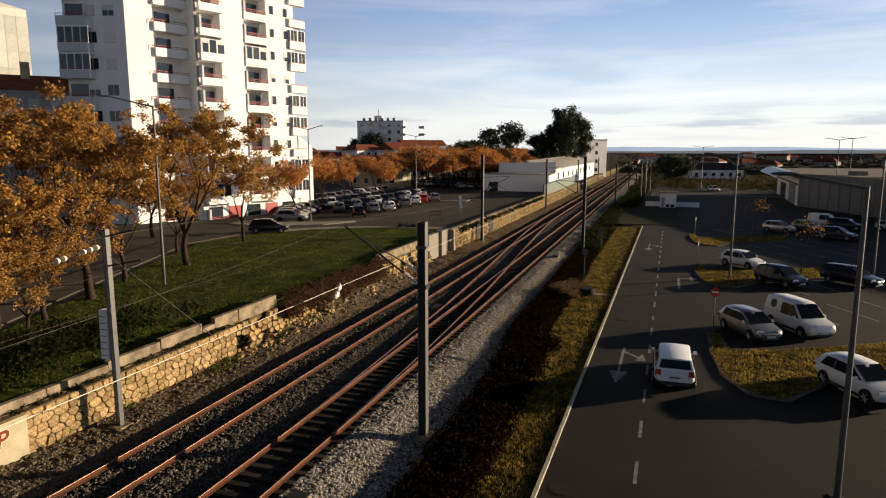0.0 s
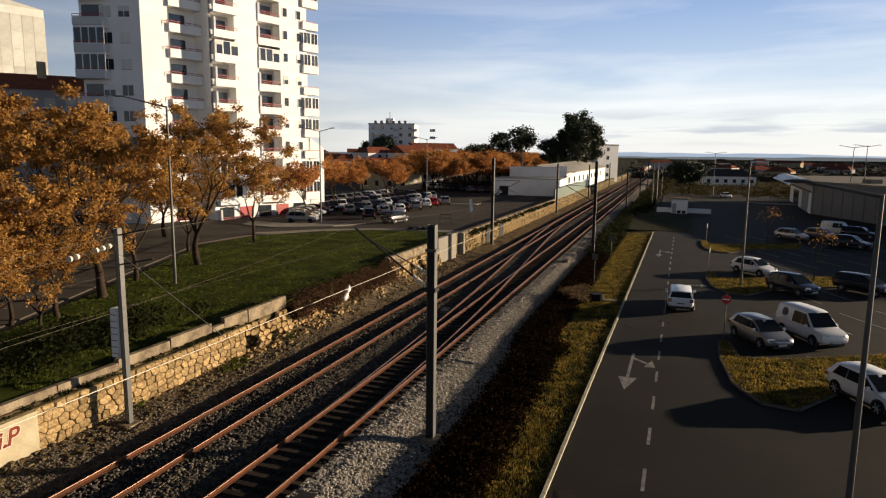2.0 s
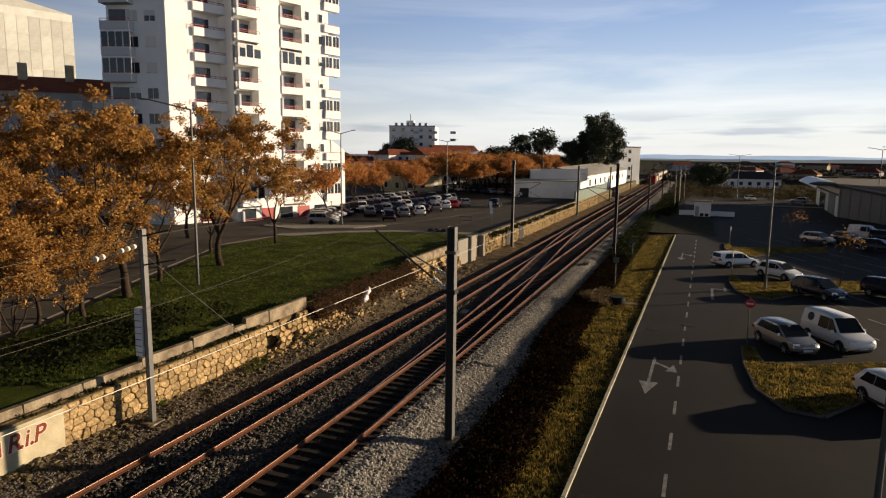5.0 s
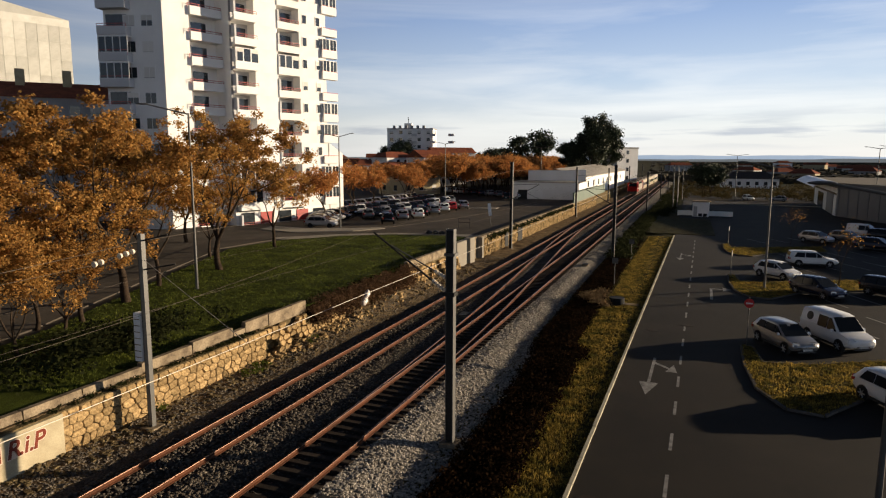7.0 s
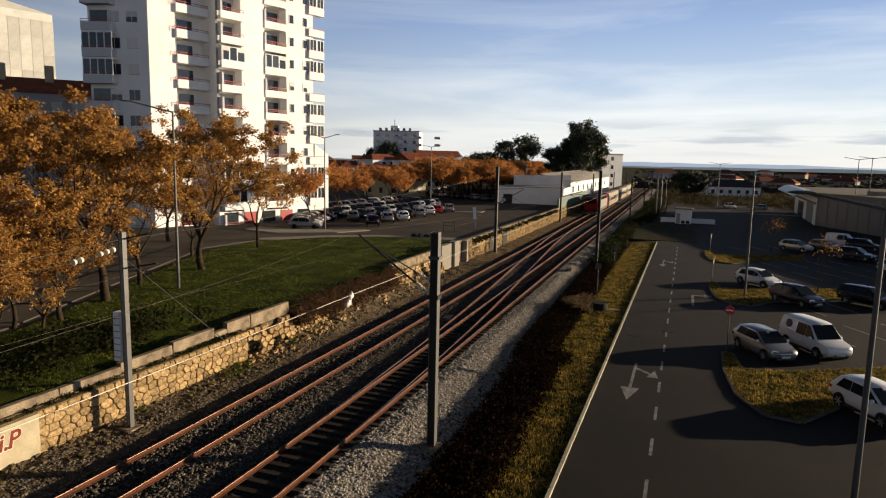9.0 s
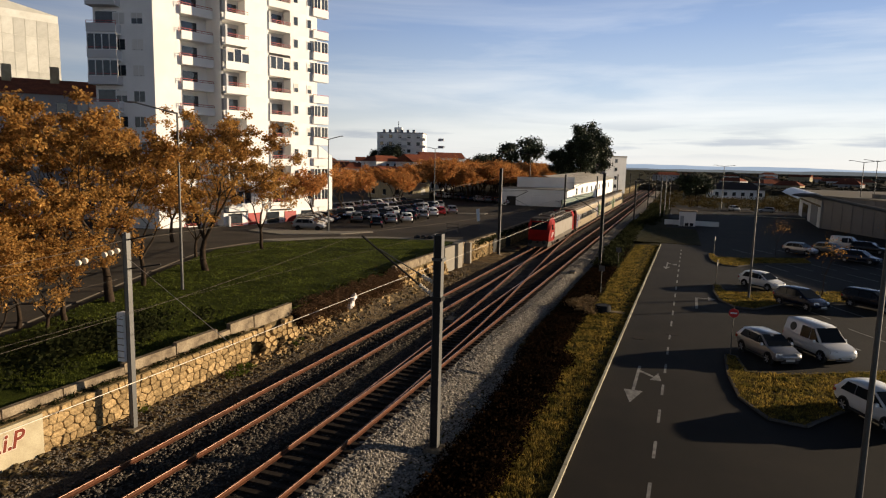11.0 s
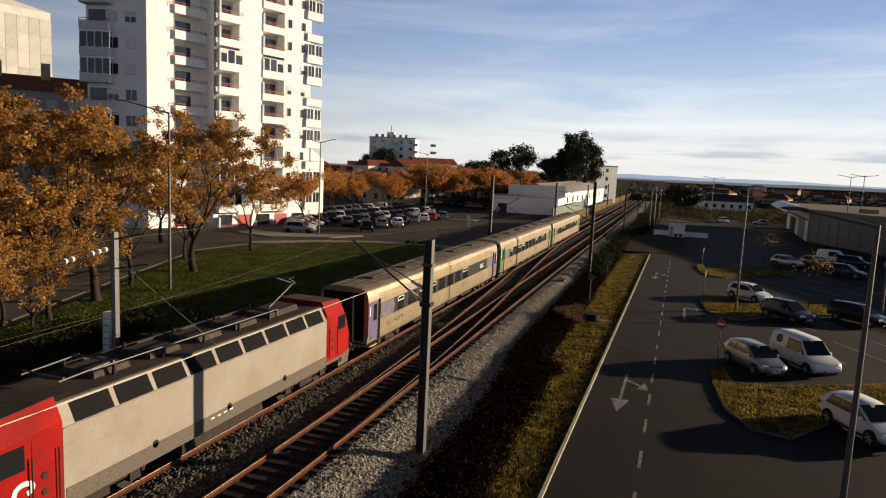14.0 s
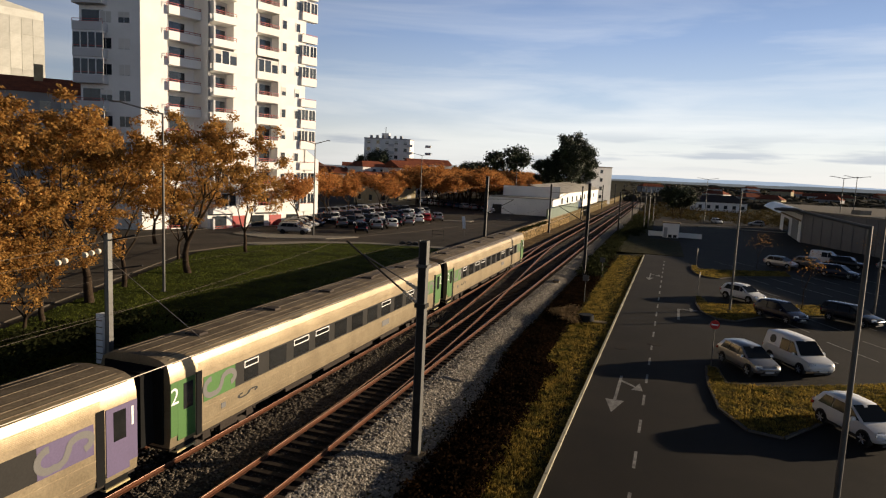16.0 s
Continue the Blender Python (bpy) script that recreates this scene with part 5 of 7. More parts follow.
for i in range(34):
    y = far.uniform(330, 900)
    x = y * far.uniform(-.02, .62)
    block("far_house", far.choice(("small far white house with a tile roof", "small far cream house with a tile roof")), "house", pose(x, y, 0, 0, 0, far.uniform(-40, 40)), far.uniform(9, 18), far.uniform(8, 12), far.choice((3.2, 6)), far.choice((WHITE_WALL, RENDER_PALE, GREY_WALL)), ROOF_TILE, 1, 3, 2, far.choice(("gable", "hip")), group="far houses", lean=True)
# the two farther ranges glow evenly in place of real haze
for name, dist, hgt, mt, seed, x0, x1 in (("low_ridge", 1500, 5, TOWN, 1, -1600, 2300), ("near_hills", 2600, 25, glow("near_hills_haze_glow", (.062, .066, .064), 1.0), 2, -2500, 3600), ("far_mountains", 4300, 52, HAZE, 3, -3600, 4300)):
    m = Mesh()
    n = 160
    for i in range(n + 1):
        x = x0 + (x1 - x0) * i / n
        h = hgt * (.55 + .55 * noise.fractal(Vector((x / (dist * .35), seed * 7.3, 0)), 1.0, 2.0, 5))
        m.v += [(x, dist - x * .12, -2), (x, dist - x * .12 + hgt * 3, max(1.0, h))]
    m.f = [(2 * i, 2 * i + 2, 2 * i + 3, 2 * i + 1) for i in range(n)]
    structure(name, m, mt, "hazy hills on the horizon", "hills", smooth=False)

# ---- trees ----
def tree_mesh(seed, height, spread, leaves, leaf, trunk_r, bare=0.3, levels=4, tuft=1.0, up=0.55, first=0.24, stem=1.0, low=2, keep=.45):
    """Wood and foliage of a tree: a tapered trunk, forking limbs, and small leaves in loose tufts at the tips."""
    q = random.Random(seed)
    wood, crown, tips = Mesh(), Mesh(), []

    def grow(p, d, length, r, level):
        segs = 3 if level < 3 else 2
        run = length * (stem if level == 0 else 1.0)
        for s in range(segs):
            d2 = (d + Vector((q.uniform(-.22, .22), q.uniform(-.22, .22), q.uniform(-.05, .15)))).normalized()
            e = p + d2 * run / segs
            r2 = r * (.86 if level < 3 else .75)
            wood.tube(p, e, r, r2, 7 if level < 2 else 4, False)
            p, d, r = e, d2, r2
            if level >= 2:
                tips.append((p.copy(), level))
        if level < levels:
            n = q.choice((3, 4)) if level < 2 else q.choice((2, 3, 3))
            a0 = q.uniform(0, 6.28)
            for i in range(n):
                a = a0 + 6.283 * i / n + q.uniform(-.5, .5)
                side = Vector((math.cos(a), math.sin(a), 0))
                d3 = (d * up + side * q.uniform(.45, .95) * spread + Vector((0, 0, q.uniform(.1, .45) if level < 1 else q.uniform(-.3, .45)))).normalized()
                grow(p.copy(), d3, length * q.uniform(.6, .82), r * .66, level + 1)

    grow(Vector((0, 0, -.15)), Vector((0, 0, 1)), height * first, trunk_r, 0)
    top = max(t[0].z for t in tips)
    q.seed(seed + 100)
    tips = [t for t in tips if t[1] >= levels - low and q.random() < keep]
    for _ in range(leaves):
        p, lv = tips[int(q.random() * len(tips))]
        c = p + Vector((q.gauss(0, 1), q.gauss(0, 1), q.gauss(0, .8))) * tuft * .42
        u = Vector((q.uniform(-1, 1), q.uniform(-1, 1), q.uniform(-.9, .3))).normalized() * leaf * q.uniform(.5, 1.25)
        w = u.cross(Vector((q.uniform(-1, 1), q.uniform(-1, 1), q.uniform(-1, 1)))).normalized() * leaf * q.uniform(.3, .7)
        crown.add([c - u, c - u * .1 + w, c + u, c - u * .1 - w], [(0, 1, 2, 3)])
    return wood, crown, height / top


TREES = {}


def tree(kind, x, y, z, scale, turn, label, category="tree", group=""):
    wood, crown, bark, leaf = TREES[kind]
    ob = thing("tree", label, category, group, pose(x, y, z, 0, 0, turn) @ Matrix.Diagonal((scale, scale, scale, 1)))
    part("trunk", wood, bark, ob)
    part("crown", crown, leaf, ob)
    return ob


def make_tree(kind, bark, leaf, *args, **kw):
    seed, height, spread, leaves, *more = args
    s = tree_mesh(seed, height, spread, 0, *more, **kw)[2]
    w, c, _ = tree_mesh(seed, height * s, spread, leaves, *more, **kw)
    TREES[kind] = (w.data(kind + "_wood", bark, 60), c.data(kind + "_leaves", leaf, False), bark, leaf)


make_tree("plane_a", BARK, LEAF, 3, 11.8, .74, 14500, .125, .30, tuft=.5, levels=5, up=.75, first=.15, stem=.5, low=3, keep=.2)
make_tree("plane_b", BARK, LEAF, 8, 11.6, .74, 14000, .125, .29, tuft=.5, levels=5, up=.75, first=.15, stem=.5, low=3, keep=.2)
make_tree("plane_c", BARK, LEAF, 14, 8.2, .8, 6800, .12, .19, tuft=.46, levels=5, up=.7, first=.17, stem=.6, low=3, keep=.22)
make_tree("street_a", BARK, LEAF_FAR, 21, 7.6, .95, 5600, .17, .17, tuft=.8, first=.2, stem=.9)
make_tree("street_b", BARK, LEAF_FAR, 25, 7.6, 1.0, 5600, .17, .17, tuft=.8, first=.2, stem=.9)
make_tree("eucalyptus", BARK, LEAF_GREEN, 31, 22.6, .68, 22000, .36, .5, tuft=1.8, up=.85, first=.17, stem=.3, low=3, keep=.75)
make_tree("cedar", BARK, LEAF_GREEN, 37, 15.0, .5, 7000, .38, .3, tuft=1.6, up=.85, first=.22, stem=.3, low=3, keep=.6)
make_tree("sapling", BARK, LEAF, 41, 5.0, .7, 150, .085, .05, tuft=.8, up=.8, first=.34)

PLANE = "plane tree in thin brown autumn leaf on the lawn"
for kind, x, y, s, t in (("plane_a", -31.3, 28.4, 1.0, 20), ("plane_b", -33.8, 39.6, 1.0, 75), ("plane_c", -37.6, 51.9, 1.0, 130), ("plane_b", -35.5, 22.5, .86, 200), ("plane_a", -41.5, 33.5, .95, 240),
                         ("plane_a", -30.5, 20.0, .72, 310), ("plane_b", -46.0, 41.0, .9, 20), ("plane_c", -48.5, 52.0, 1.1, 77), ("plane_a", -52, 30, .9, 160), ("plane_c", -39, 44.5, .8, 9), ("plane_c", -33.4, 33.0, 1.0, 190), ("plane_c", -29.6, 24.0, .85, 50), ("plane_c", -28.4, 18.6, .74, 110), ("plane_c", -30.6, 22.2, .7, 240), ("plane_c", -26.9, 20.9, .6, 15), ("plane_c", -25.6, 17.6, .62, 160)):
    tree(kind, x, y, TOWN_Z, s, t, PLANE, group="plane trees")
q = random.Random(17)
ROW = "street tree with rust-brown autumn leaves by the car park"
for i, (x, y, s) in enumerate(((-50.5, 84.5, .98), (-51.5, 93, 1.02), (-52, 101, .9), (-46.3, 76, .95), (-50, 109, .95), (-57.3, 129, 1.05), (-49.4, 133, 1.05), (-53, 118, .9), (-62, 112, .9), (-60, 96, .9), (-45.5, 140, 1.0), (-64, 128, 1))):
    tree(("street_a", "street_b")[i % 2], x, y, TOWN_Z, s, 47 * i, ROW, group="street trees")
for i in range(40):
    y = 146 + 2.9 * i
    for off in (-44, -52, -60):
        if q.random() < .82:
            tree(("street_a", "street_b")[q.randrange(2)], off - .06 * (y - 140) + q.uniform(-1.8, 1.8), y + q.uniform(-1.5, 1.5), TOWN_Z, q.uniform(.95, 1.25), q.uniform(0, 360), "rust-leaved tree in a dense street row", group="street tree rows")
tree("eucalyptus", -28.6, 206, TOWN_Z, .93, 30, "tall dark evergreen tree against the sky", group="tall evergreens")
tree("eucalyptus", -31.0, 209, TOWN_Z, .8, 140, "tall dark evergreen tree against the sky", group="tall evergreens")
tree("eucalyptus", -32.2, 207, TOWN_Z, .7, 260, "tall dark evergreen tree against the sky", group="tall evergreens")
tree("eucalyptus", -34.6, 203, TOWN_Z, .52, 200, "tall dark evergreen tree against the sky", group="tall evergreens")
tree("cedar", -55.1, 228.4, TOWN_Z, 1.2, 80, "dark broad evergreen tree behind the street row", group="tall evergreens")
for i in range(3):
    tree("cedar", -82 + 4.2 * i, 260, TOWN_Z, .82, 70 * i, "dark evergreen clump behind the street row", group="tall evergreens")
tree("cedar", -113, 236, TOWN_Z, 1.0, 10, "dark conifer beside the far houses", group="tall evergreens")
for x, y, s in ((11.7, 90.5, .95), (11.9, 62.3, 1.1), (27, 102, .9), (22, 71, .9), (33, 118, .9)):
    tree("sapling", x, y, .05, s, x * 40, "thin parking-lot sapling with a few dead leaves", group="saplings")
spots = []
for i in range(900):
    y = 186 + 160 * q.random() ** 1.3
    x = -7.0 + (y * .42 + 4) * q.random()
    if 6 < x < 34 and 255 < y < 278:
        continue
    spots.append((x, y, q.uniform(-.2, .6)))
twigs("scrub", spots, 1.5, SCRUB, "brown and olive scrub on rough ground", "scrub", 34, .26)
twigs("trackside_scrub", [(q.uniform(-8.3, -6.2), q.uniform(70, 132), q.uniform(-.3, .3)) for _ in range(330)] + [(q.uniform(-7.6, -3.5), q.uniform(128, 190), q.uniform(-.2, .8)) for _ in range(240)], .75, LEAF_SHRUB, "dark scrub beside the ballast", "scrub", 40, .14)
for i in range(5):
    tree("cedar", q.uniform(-1.5, 6), q.uniform(196, 206), -.1, q.uniform(.5, .68), q.uniform(0, 360), "dark leafy tree beside the far track", group="trackside trees")
FAR_CLUMP = Mesh()
for i in range(2600):
    y = 320 + 1400 * q.random() ** 1.6
    x = y * q.uniform(-.06, .72)
    FAR_CLUMP.blob((x, y, 1.0), q.uniform(1.5, 4.5), q, .7)
tagged(part("far_scrub", FAR_CLUMP, TOWN, None, smooth=False), "dark far scrub and treetops on the plain", "scrub", "", "stuff")
FAR_WEST = Mesh()
for i in range(900):
    y = 260 + 900 * q.random() ** 1.6
    FAR_WEST.blob((-y * q.uniform(.08, .75) - 26, y, 3.0), q.uniform(1.5, 4.0), q, .8)
tagged(part("far_woods", FAR_WEST, LEAF_SHRUB, None, smooth=False), "dark far trees behind the town", "woods", "", "stuff")

# ---- street lamps and road signs ----
def lamp_post(x, y, z, h, turn, label, arm=2.0, rise=.35, double=False, r=.1):
    ob = thing("street_lamp", label, "street lamp", "street lamps", pose(x, y, z, 0, 0, turn))
    part("pole", Mesh().tube((0, 0, -.05), (0, 0, h), r, r * .62, 10), GALV, ob, smooth=50)
    part("base_plate", Mesh().box(-.2, .2, -.2, .2, 0, .04), STEEL_DARK, ob)
    for s in ((1, -1) if double else (1,)):
        part("arm", Mesh().tube((0, 0, h - .06), (-s * arm, 0, h + rise), r * .55, r * .42, 8), GALV, ob)
        hd = Mesh().loft([[(-s * (arm - .1 + u), math.cos(a) * w, h + rise + .02 + math.sin(a) * w * .4) for a in [i * math.pi / 4 for i in range(8)]] for u, w in ((0, .06), (.15, .13), (.5, .15), (.72, .05))])
        part("lamp_head", hd, GALV, ob, smooth=50)
    return ob


lamp_post(5.64, 21.49, 0, 9.63, 4, "tall galvanised street lamp with a long arm over the road", 1.95, .32)
lamp_post(5.89, 58.42, .08, 10.0, 4, "tall galvanised street lamp on a grass island", 2.0, .32)
lamp_post(17.3, 62.0, .05, 9.8, 4, "tall galvanised street lamp in the car park", 2.0, .3)
lamp_post(36.0, 150.0, 0, 13.0, 20, "double-armed street lamp beside the warehouse", 2.2, .25, True)
lamp_post(31.0, 138.0, 0, 12.6, 20, "double-armed street lamp beside the warehouse", 2.2, .25, True)
lamp_post(10.0, 181.0, 0, 11.5, 20, "far street lamp at the cross road", 2.2, .25, True)
lamp_post(-30.2, 33.1, TOWN_Z, 11.4, 38, "galvanised street lamp with a drooping head on the lawn", 2.4, .5)
lamp_post(-40.7, 69.8, TOWN_Z, 11.2, 165, "double-armed street lamp on the car park island", 1.9, .3, True)
lamp_post(-46, 120, TOWN_Z, 11.4, 165, "double-armed street lamp in the car park", 1.9, .3, True)
lamp_post(-33.5, 150, TOWN_Z, 11.0, 165, "far double-armed street lamp", 1.9, .3, True)
lamp_post(-57.5, 33.5, TOWN_Z, 9.8, 200, "galvanised street lamp beside the footpath", 2.2, .4)
for x, y in ((-3.8, 142), (-3.2, 152), (-4.4, 160), (-3.5, 170), (-2.6, 178)):
    lamp_post(x, y, -.1, 8.8, 40, "pale far pole beside the track", .4, .1, r=.1)
sg = thing("no_entry_sign", "round red no-entry sign on a grey post", "road sign", "", pose(3.3, 39.6, .05, 0, 0, -3))
part("post", Mesh().tube((0, 0, -.1), (0, 0, 2.85), .03), GALV, sg)
part("disc", Mesh().tube((0, -.05, 2.5), (0, -.035, 2.5), .26, .26, 28), SIGN_RED, sg, "red disc")
part("bar", Mesh().box(-.18, .18, -.056, -.05, 2.46, 2.54), SIGN_WHITE, sg, "white bar")
for x, y, h in ((3.6, 64.2, 2.3), (4.4, 87.2, 2.3)):
    s = thing("road_sign", "edge of a small road sign on a thin post", "road sign", "", pose(x, y, .05, 0, 0, 80))
    part("post", Mesh().tube((0, 0, -.1), (0, 0, h), .03), GALV, s)
    part("disc", Mesh().tube((0, -.05, h - .3), (0, -.035, h - .3), .3, .3, 20), GALV, s)
bn = thing("litter_heap", "dark sacks and a pale box on the street kerb", "litter", "", pose(-27.2, 68.0, TOWN_Z, 0, 0, 10))
for i in range(3):
    part("sack", Mesh().loft([[(math.cos(a) * r + .75 * i - .8, math.sin(a) * r, zz) for a in [j * math.pi / 4 for j in range(8)]] for r, zz in ((.3, .0), (.38, .15), (.3, .35), (.1, .48))]), TRIM_BLACK, bn, smooth=60)
part("box", Mesh().box(1.3, 1.9, -.3, .3, .0, .45, taper=.01), SIGN_WHITE, bn)
br = thing("wooden_rack", "thin metal rack standing on the street", "rack", "", pose(-26.4, 75.5, TOWN_Z - .06, 0, 0, 10))
for a, b in (((-.7, 0, 0), (-.7, 0, 1.3)), ((.7, 0, 0), (.7, 0, 1.3)), ((-.7, 0, .75), (.7, 0, .75)), ((-.7, 0, 1.2), (.7, 0, 1.2))):
    part("bar", Mesh().tube(a, b, .025), STEEL_DARK, br)
sp = thing("leaning_sign", "leaning white sign plate on a thin post", "sign", "", pose(-24.4, 80.4, TOWN_Z - .06, 0, -6, 30))
part("post", Mesh().tube((0, 0, 0), (0, 0, 2.5), .03), GALV, sp)
part("plate", Mesh().box(-.2, .2, -.05, -.03, 1.3, 2.9), SIGN_WHITE, sp)

# ---- cars ----
def car_parts(name, color, length=4.2, width=1.76, height=1.47, kind="hatch", simple=False):
    """A car at the origin, front along +y: lofted body, cabin with glass, wheels, lamps, plates, mirrors."""
    ob = thing(name, "", "car")
    L, W, H = length, width, height
    stations = {
        "hatch": [(-.50, .52, .80, .74), (-.49, .45, .92, .86), (-.40, .33, 1.0, .97), (-.2, .28, 1.0, 1.0), (.1, .28, .99, 1.0), (.27, .28, .97, .99), (.40, .30, .84, .95), (.47, .34, .74, .88), (.50, .45, .62, .72)],
        "van": [(-.50, .52, 1.0, .88), (-.49, .40, 1.06, .94), (-.40, .33, 1.08, 1.0), (-.2, .28, 1.08, 1.0), (.1, .28, 1.06, 1.0), (.27, .28, 1.0, .99), (.40, .30, .90, .95), (.47, .34, .80, .88), (.50, .45, .68, .72)],
        "wagon": [(-.50, .50, .86, .76), (-.49, .43, .96, .87), (-.40, .33, 1.0, .97), (-.2, .28, 1.0, 1.0), (.1, .28, .98, 1.0), (.25, .28, .95, .99), (.38, .30, .84, .95), (.46, .34, .74, .88), (.50, .45, .62, .72)],
    }[kind]
    dense = []
    for i in range(len(stations) - 1):
        p0, p1, p2, p3 = (stations[max(0, min(len(stations) - 1, i + d))] for d in (-1, 0, 1, 2))
        for k in (0.0, .34, .67):
            dense.append(tuple(.5 * (2 * b + (c - a) * k + (2 * a - 5 * b + 4 * c - d) * k * k + (3 * b - a - 3 * c + d) * k ** 3) for a, b, c, d in zip(p0, p1, p2, p3)))
    stations = dense + stations[-1:] if not simple else stations
    belt = .92 if kind != "van" else 1.0
    rings = []
    for u, zb, zt, w in stations:
        y, hw, zt = u * L, W / 2 * w, zt * belt
        zm = zb + (zt - zb) * .55
        rings.append([(-hw * .86, y, zb), (-hw, y, zb + .12), (-hw * 1.0, y, zm), (-hw * .93, y, zt), (-hw * .6, y, zt + .03), (0, y, zt + .045), (hw * .6, y, zt + .03), (hw * .93, y, zt), (hw, y, zm), (hw, y, zb + .12), (hw * .86, y, zb)])
    part("body", Mesh().loft(rings), color, ob, smooth=62)
    # cabin: bottom and top outlines along the car
    cab = {"hatch": [(-.485, .0), (-.375, .90), (-.22, 1.0), (-.03, 1.0), (.055, .95), (.285, .0)], "van": [(-.49, .0), (-.47, .96), (-.3, 1.0), (.02, 1.0), (.1, .93), (.29, .0)], "wagon": [(-.49, .0), (-.455, .90), (-.25, 1.0), (.0, 1.0), (.06, .95), (.25, .0)]}[kind]
    hb = belt * .99
    rings = []
    for u, k in cab:
        z = hb + (H - hb) * k
        hw = W / 2 * (.93 - .19 * k)
        rings.append([(-hw, u * L, z - .04), (-hw * .93, u * L, z), (0, u * L, z + .03 * (k > 0)), (hw * .93, u * L, z), (hw, u * L, z - .04)])
    base = [(-W / 2 * .93, u * L, hb - .03) for u, k in cab]
    roof = Mesh()
    full = [[(-W / 2 * .93, r[0][1], hb - .03)] + r + [(W / 2 * .93, r[0][1], hb - .03)] for r in rings]
    roof.loft(full, closed=False, caps=False)
    part("cabin", roof, color, ob, smooth=58)

    def quad(nm, a, b, c, d, off):
        a, b, c, d = map(Vector, (a, b, c, d))
        n = (b - a).cross(d - a).normalized()
        n = n if n.dot(Vector(off)) > 0 else -n
        part(nm, Mesh().add([p + n * .012 for p in (a, b, c, d)] + [p - n * .02 for p in (a, b, c, d)], [(0, 1, 2, 3), (7, 6, 5, 4), (0, 4, 5, 1), (1, 5, 6, 2), (2, 6, 7, 3), (3, 7, 4, 0)]), CAR_GLASS, ob)

    def edge(i, k):
        u0, z0 = cab[i]
        u1, z1 = cab[i + 1]
        u, z = u0 + (u1 - u0) * k, z0 + (z1 - z0) * k
        return u * L, hb + (H - hb) * z, W / 2 * (.93 - .19 * z)
    n = len(cab)
    (ya, za, wa), (yb, zb_, wb) = edge(n - 2, .93), edge(n - 2, .06)
    quad("windscreen", (-wa * .9, ya, za + .01), (wa * .9, ya, za + .01), (wb * .92, yb, zb_ + .01), (-wb * .92, yb, zb_ + .01), (0, 1, 1))
    (ya, za, wa), (yb, zb_, wb) = edge(0, .22), edge(0, .92)
    quad("rear_window", (-wa * .86, ya, za), (wa * .86, ya, za), (wb * .84, yb, zb_), (-wb * .84, yb, zb_), (0, -1, .4))
    front, rear = cab[n - 1][0] * L, cab[0][0] * L
    for s in (-1, 1):
        x0, x1 = s * W / 2 * .93, s * W / 2 * .77
        zt = hb + (H - hb) * .82
        f1 = front - .32 * L * .45 * .82 - .18
        cuts = [(rear + .42, -.18 * L), (-.165 * L, .045 * L), (.06 * L, front - .22)]
        if kind == "van":
            cuts = [(-.13 * L, .045 * L), (.06 * L, front - .2)]
        for i, (y0, y1) in enumerate(cuts):
            last = i == len(cuts) - 1
            t0 = y0 + (.28 if (i == 0 and kind != "van") else 0)
            t1 = y1 - ((front - cab[n - 2][0] * L) * .75 if last else 0)
            quad("side_window", (x0, y0, hb + .03), (x0, y1, hb + .03), (x1 * 1.03, t1, zt), (x1 * 1.03, t0, zt), (s, 0, .3))
        mir = part("mirror", Mesh().box(-.1, .1, -.07, .07, -.07, .07, taper=.03), color, ob)
        mir.matrix_basis = pose(s * (W / 2 + .06), front - .42, hb + .08)
        lamp_y = .475 * L
        part("headlight", Mesh().box(-.2, .2, -.16, .06, -.08, .08, taper=.03), LAMP_CLEAR, ob, m=pose(s * W * .34, lamp_y - .03, .66 * belt / .92, 0, 0, -s * 22))
        part("tail_lamp", Mesh().box(-.14, .14, -.05, .12, -.12, .12, taper=.03), LAMP_RED, ob, m=pose(s * W * .39, -.492 * L, .84 * belt / .92, 0, 0, s * 12))
        if simple:
            for yy in (.315 * L, -.30 * L):
                part("wheel", Mesh().tube((s * (W / 2 - .18), yy, .32), (s * (W / 2 + .01), yy, .32), .33, .31, 16), TYRE, ob, smooth=40)
            continue
        part("sill_strip", Mesh().box(-.02, .02, -.24 * L, .24 * L, .22, .34), TRIM_BLACK, ob, m=pose(s * (W / 2 - .02), 0, 0))
        for yy in (.315 * L, -.30 * L):
            part("wheel_arch", Mesh().tube((s * (W / 2 - .2), yy, .33), (s * (W / 2 + .004), yy, .33), .37, .37, 20), TRIM_BLACK, ob, smooth=40)
            wh_ = part("wheel", Mesh().tube((-.1, 0, 0), (.1, 0, 0), .32, .32, 22).tube((.1, 0, 0), (.115, 0, 0), .32, .27, 22), TYRE, ob, smooth=40, m=pose(s * (W / 2 - .085), yy, .32, 0, 0, 0 if s > 0 else 180))
            rim = Mesh().tube((.112, 0, 0), (.122, 0, 0), .07, .06, 10)
            for i in range(6):
                a = i * math.pi / 3
                rim.tube((.116, math.cos(a) * .05, math.sin(a) * .05), (.118, math.cos(a) * .21, math.sin(a) * .21), .035, .028, 5)
            part("rim", rim, RIM, wh_)
    if simple:
        return ob
    part("air_intake", Mesh().box(-.52, .52, -.05, .018, .24, .33, taper=.01), TRIM_BLACK, ob, m=pose(0, .492 * L, 0))
    part("bonnet_seam", Mesh().box(-W * .36, W * .36, -.012, .012, -.01, .012), TRIM_BLACK, ob, m=pose(0, .435 * L, .80 * belt + .02))
    part("front_grille", Mesh().box(-.38, .38, -.06, .03, .40, .56, taper=.01), TRIM_BLACK, ob, m=pose(0, .492 * L, 0))
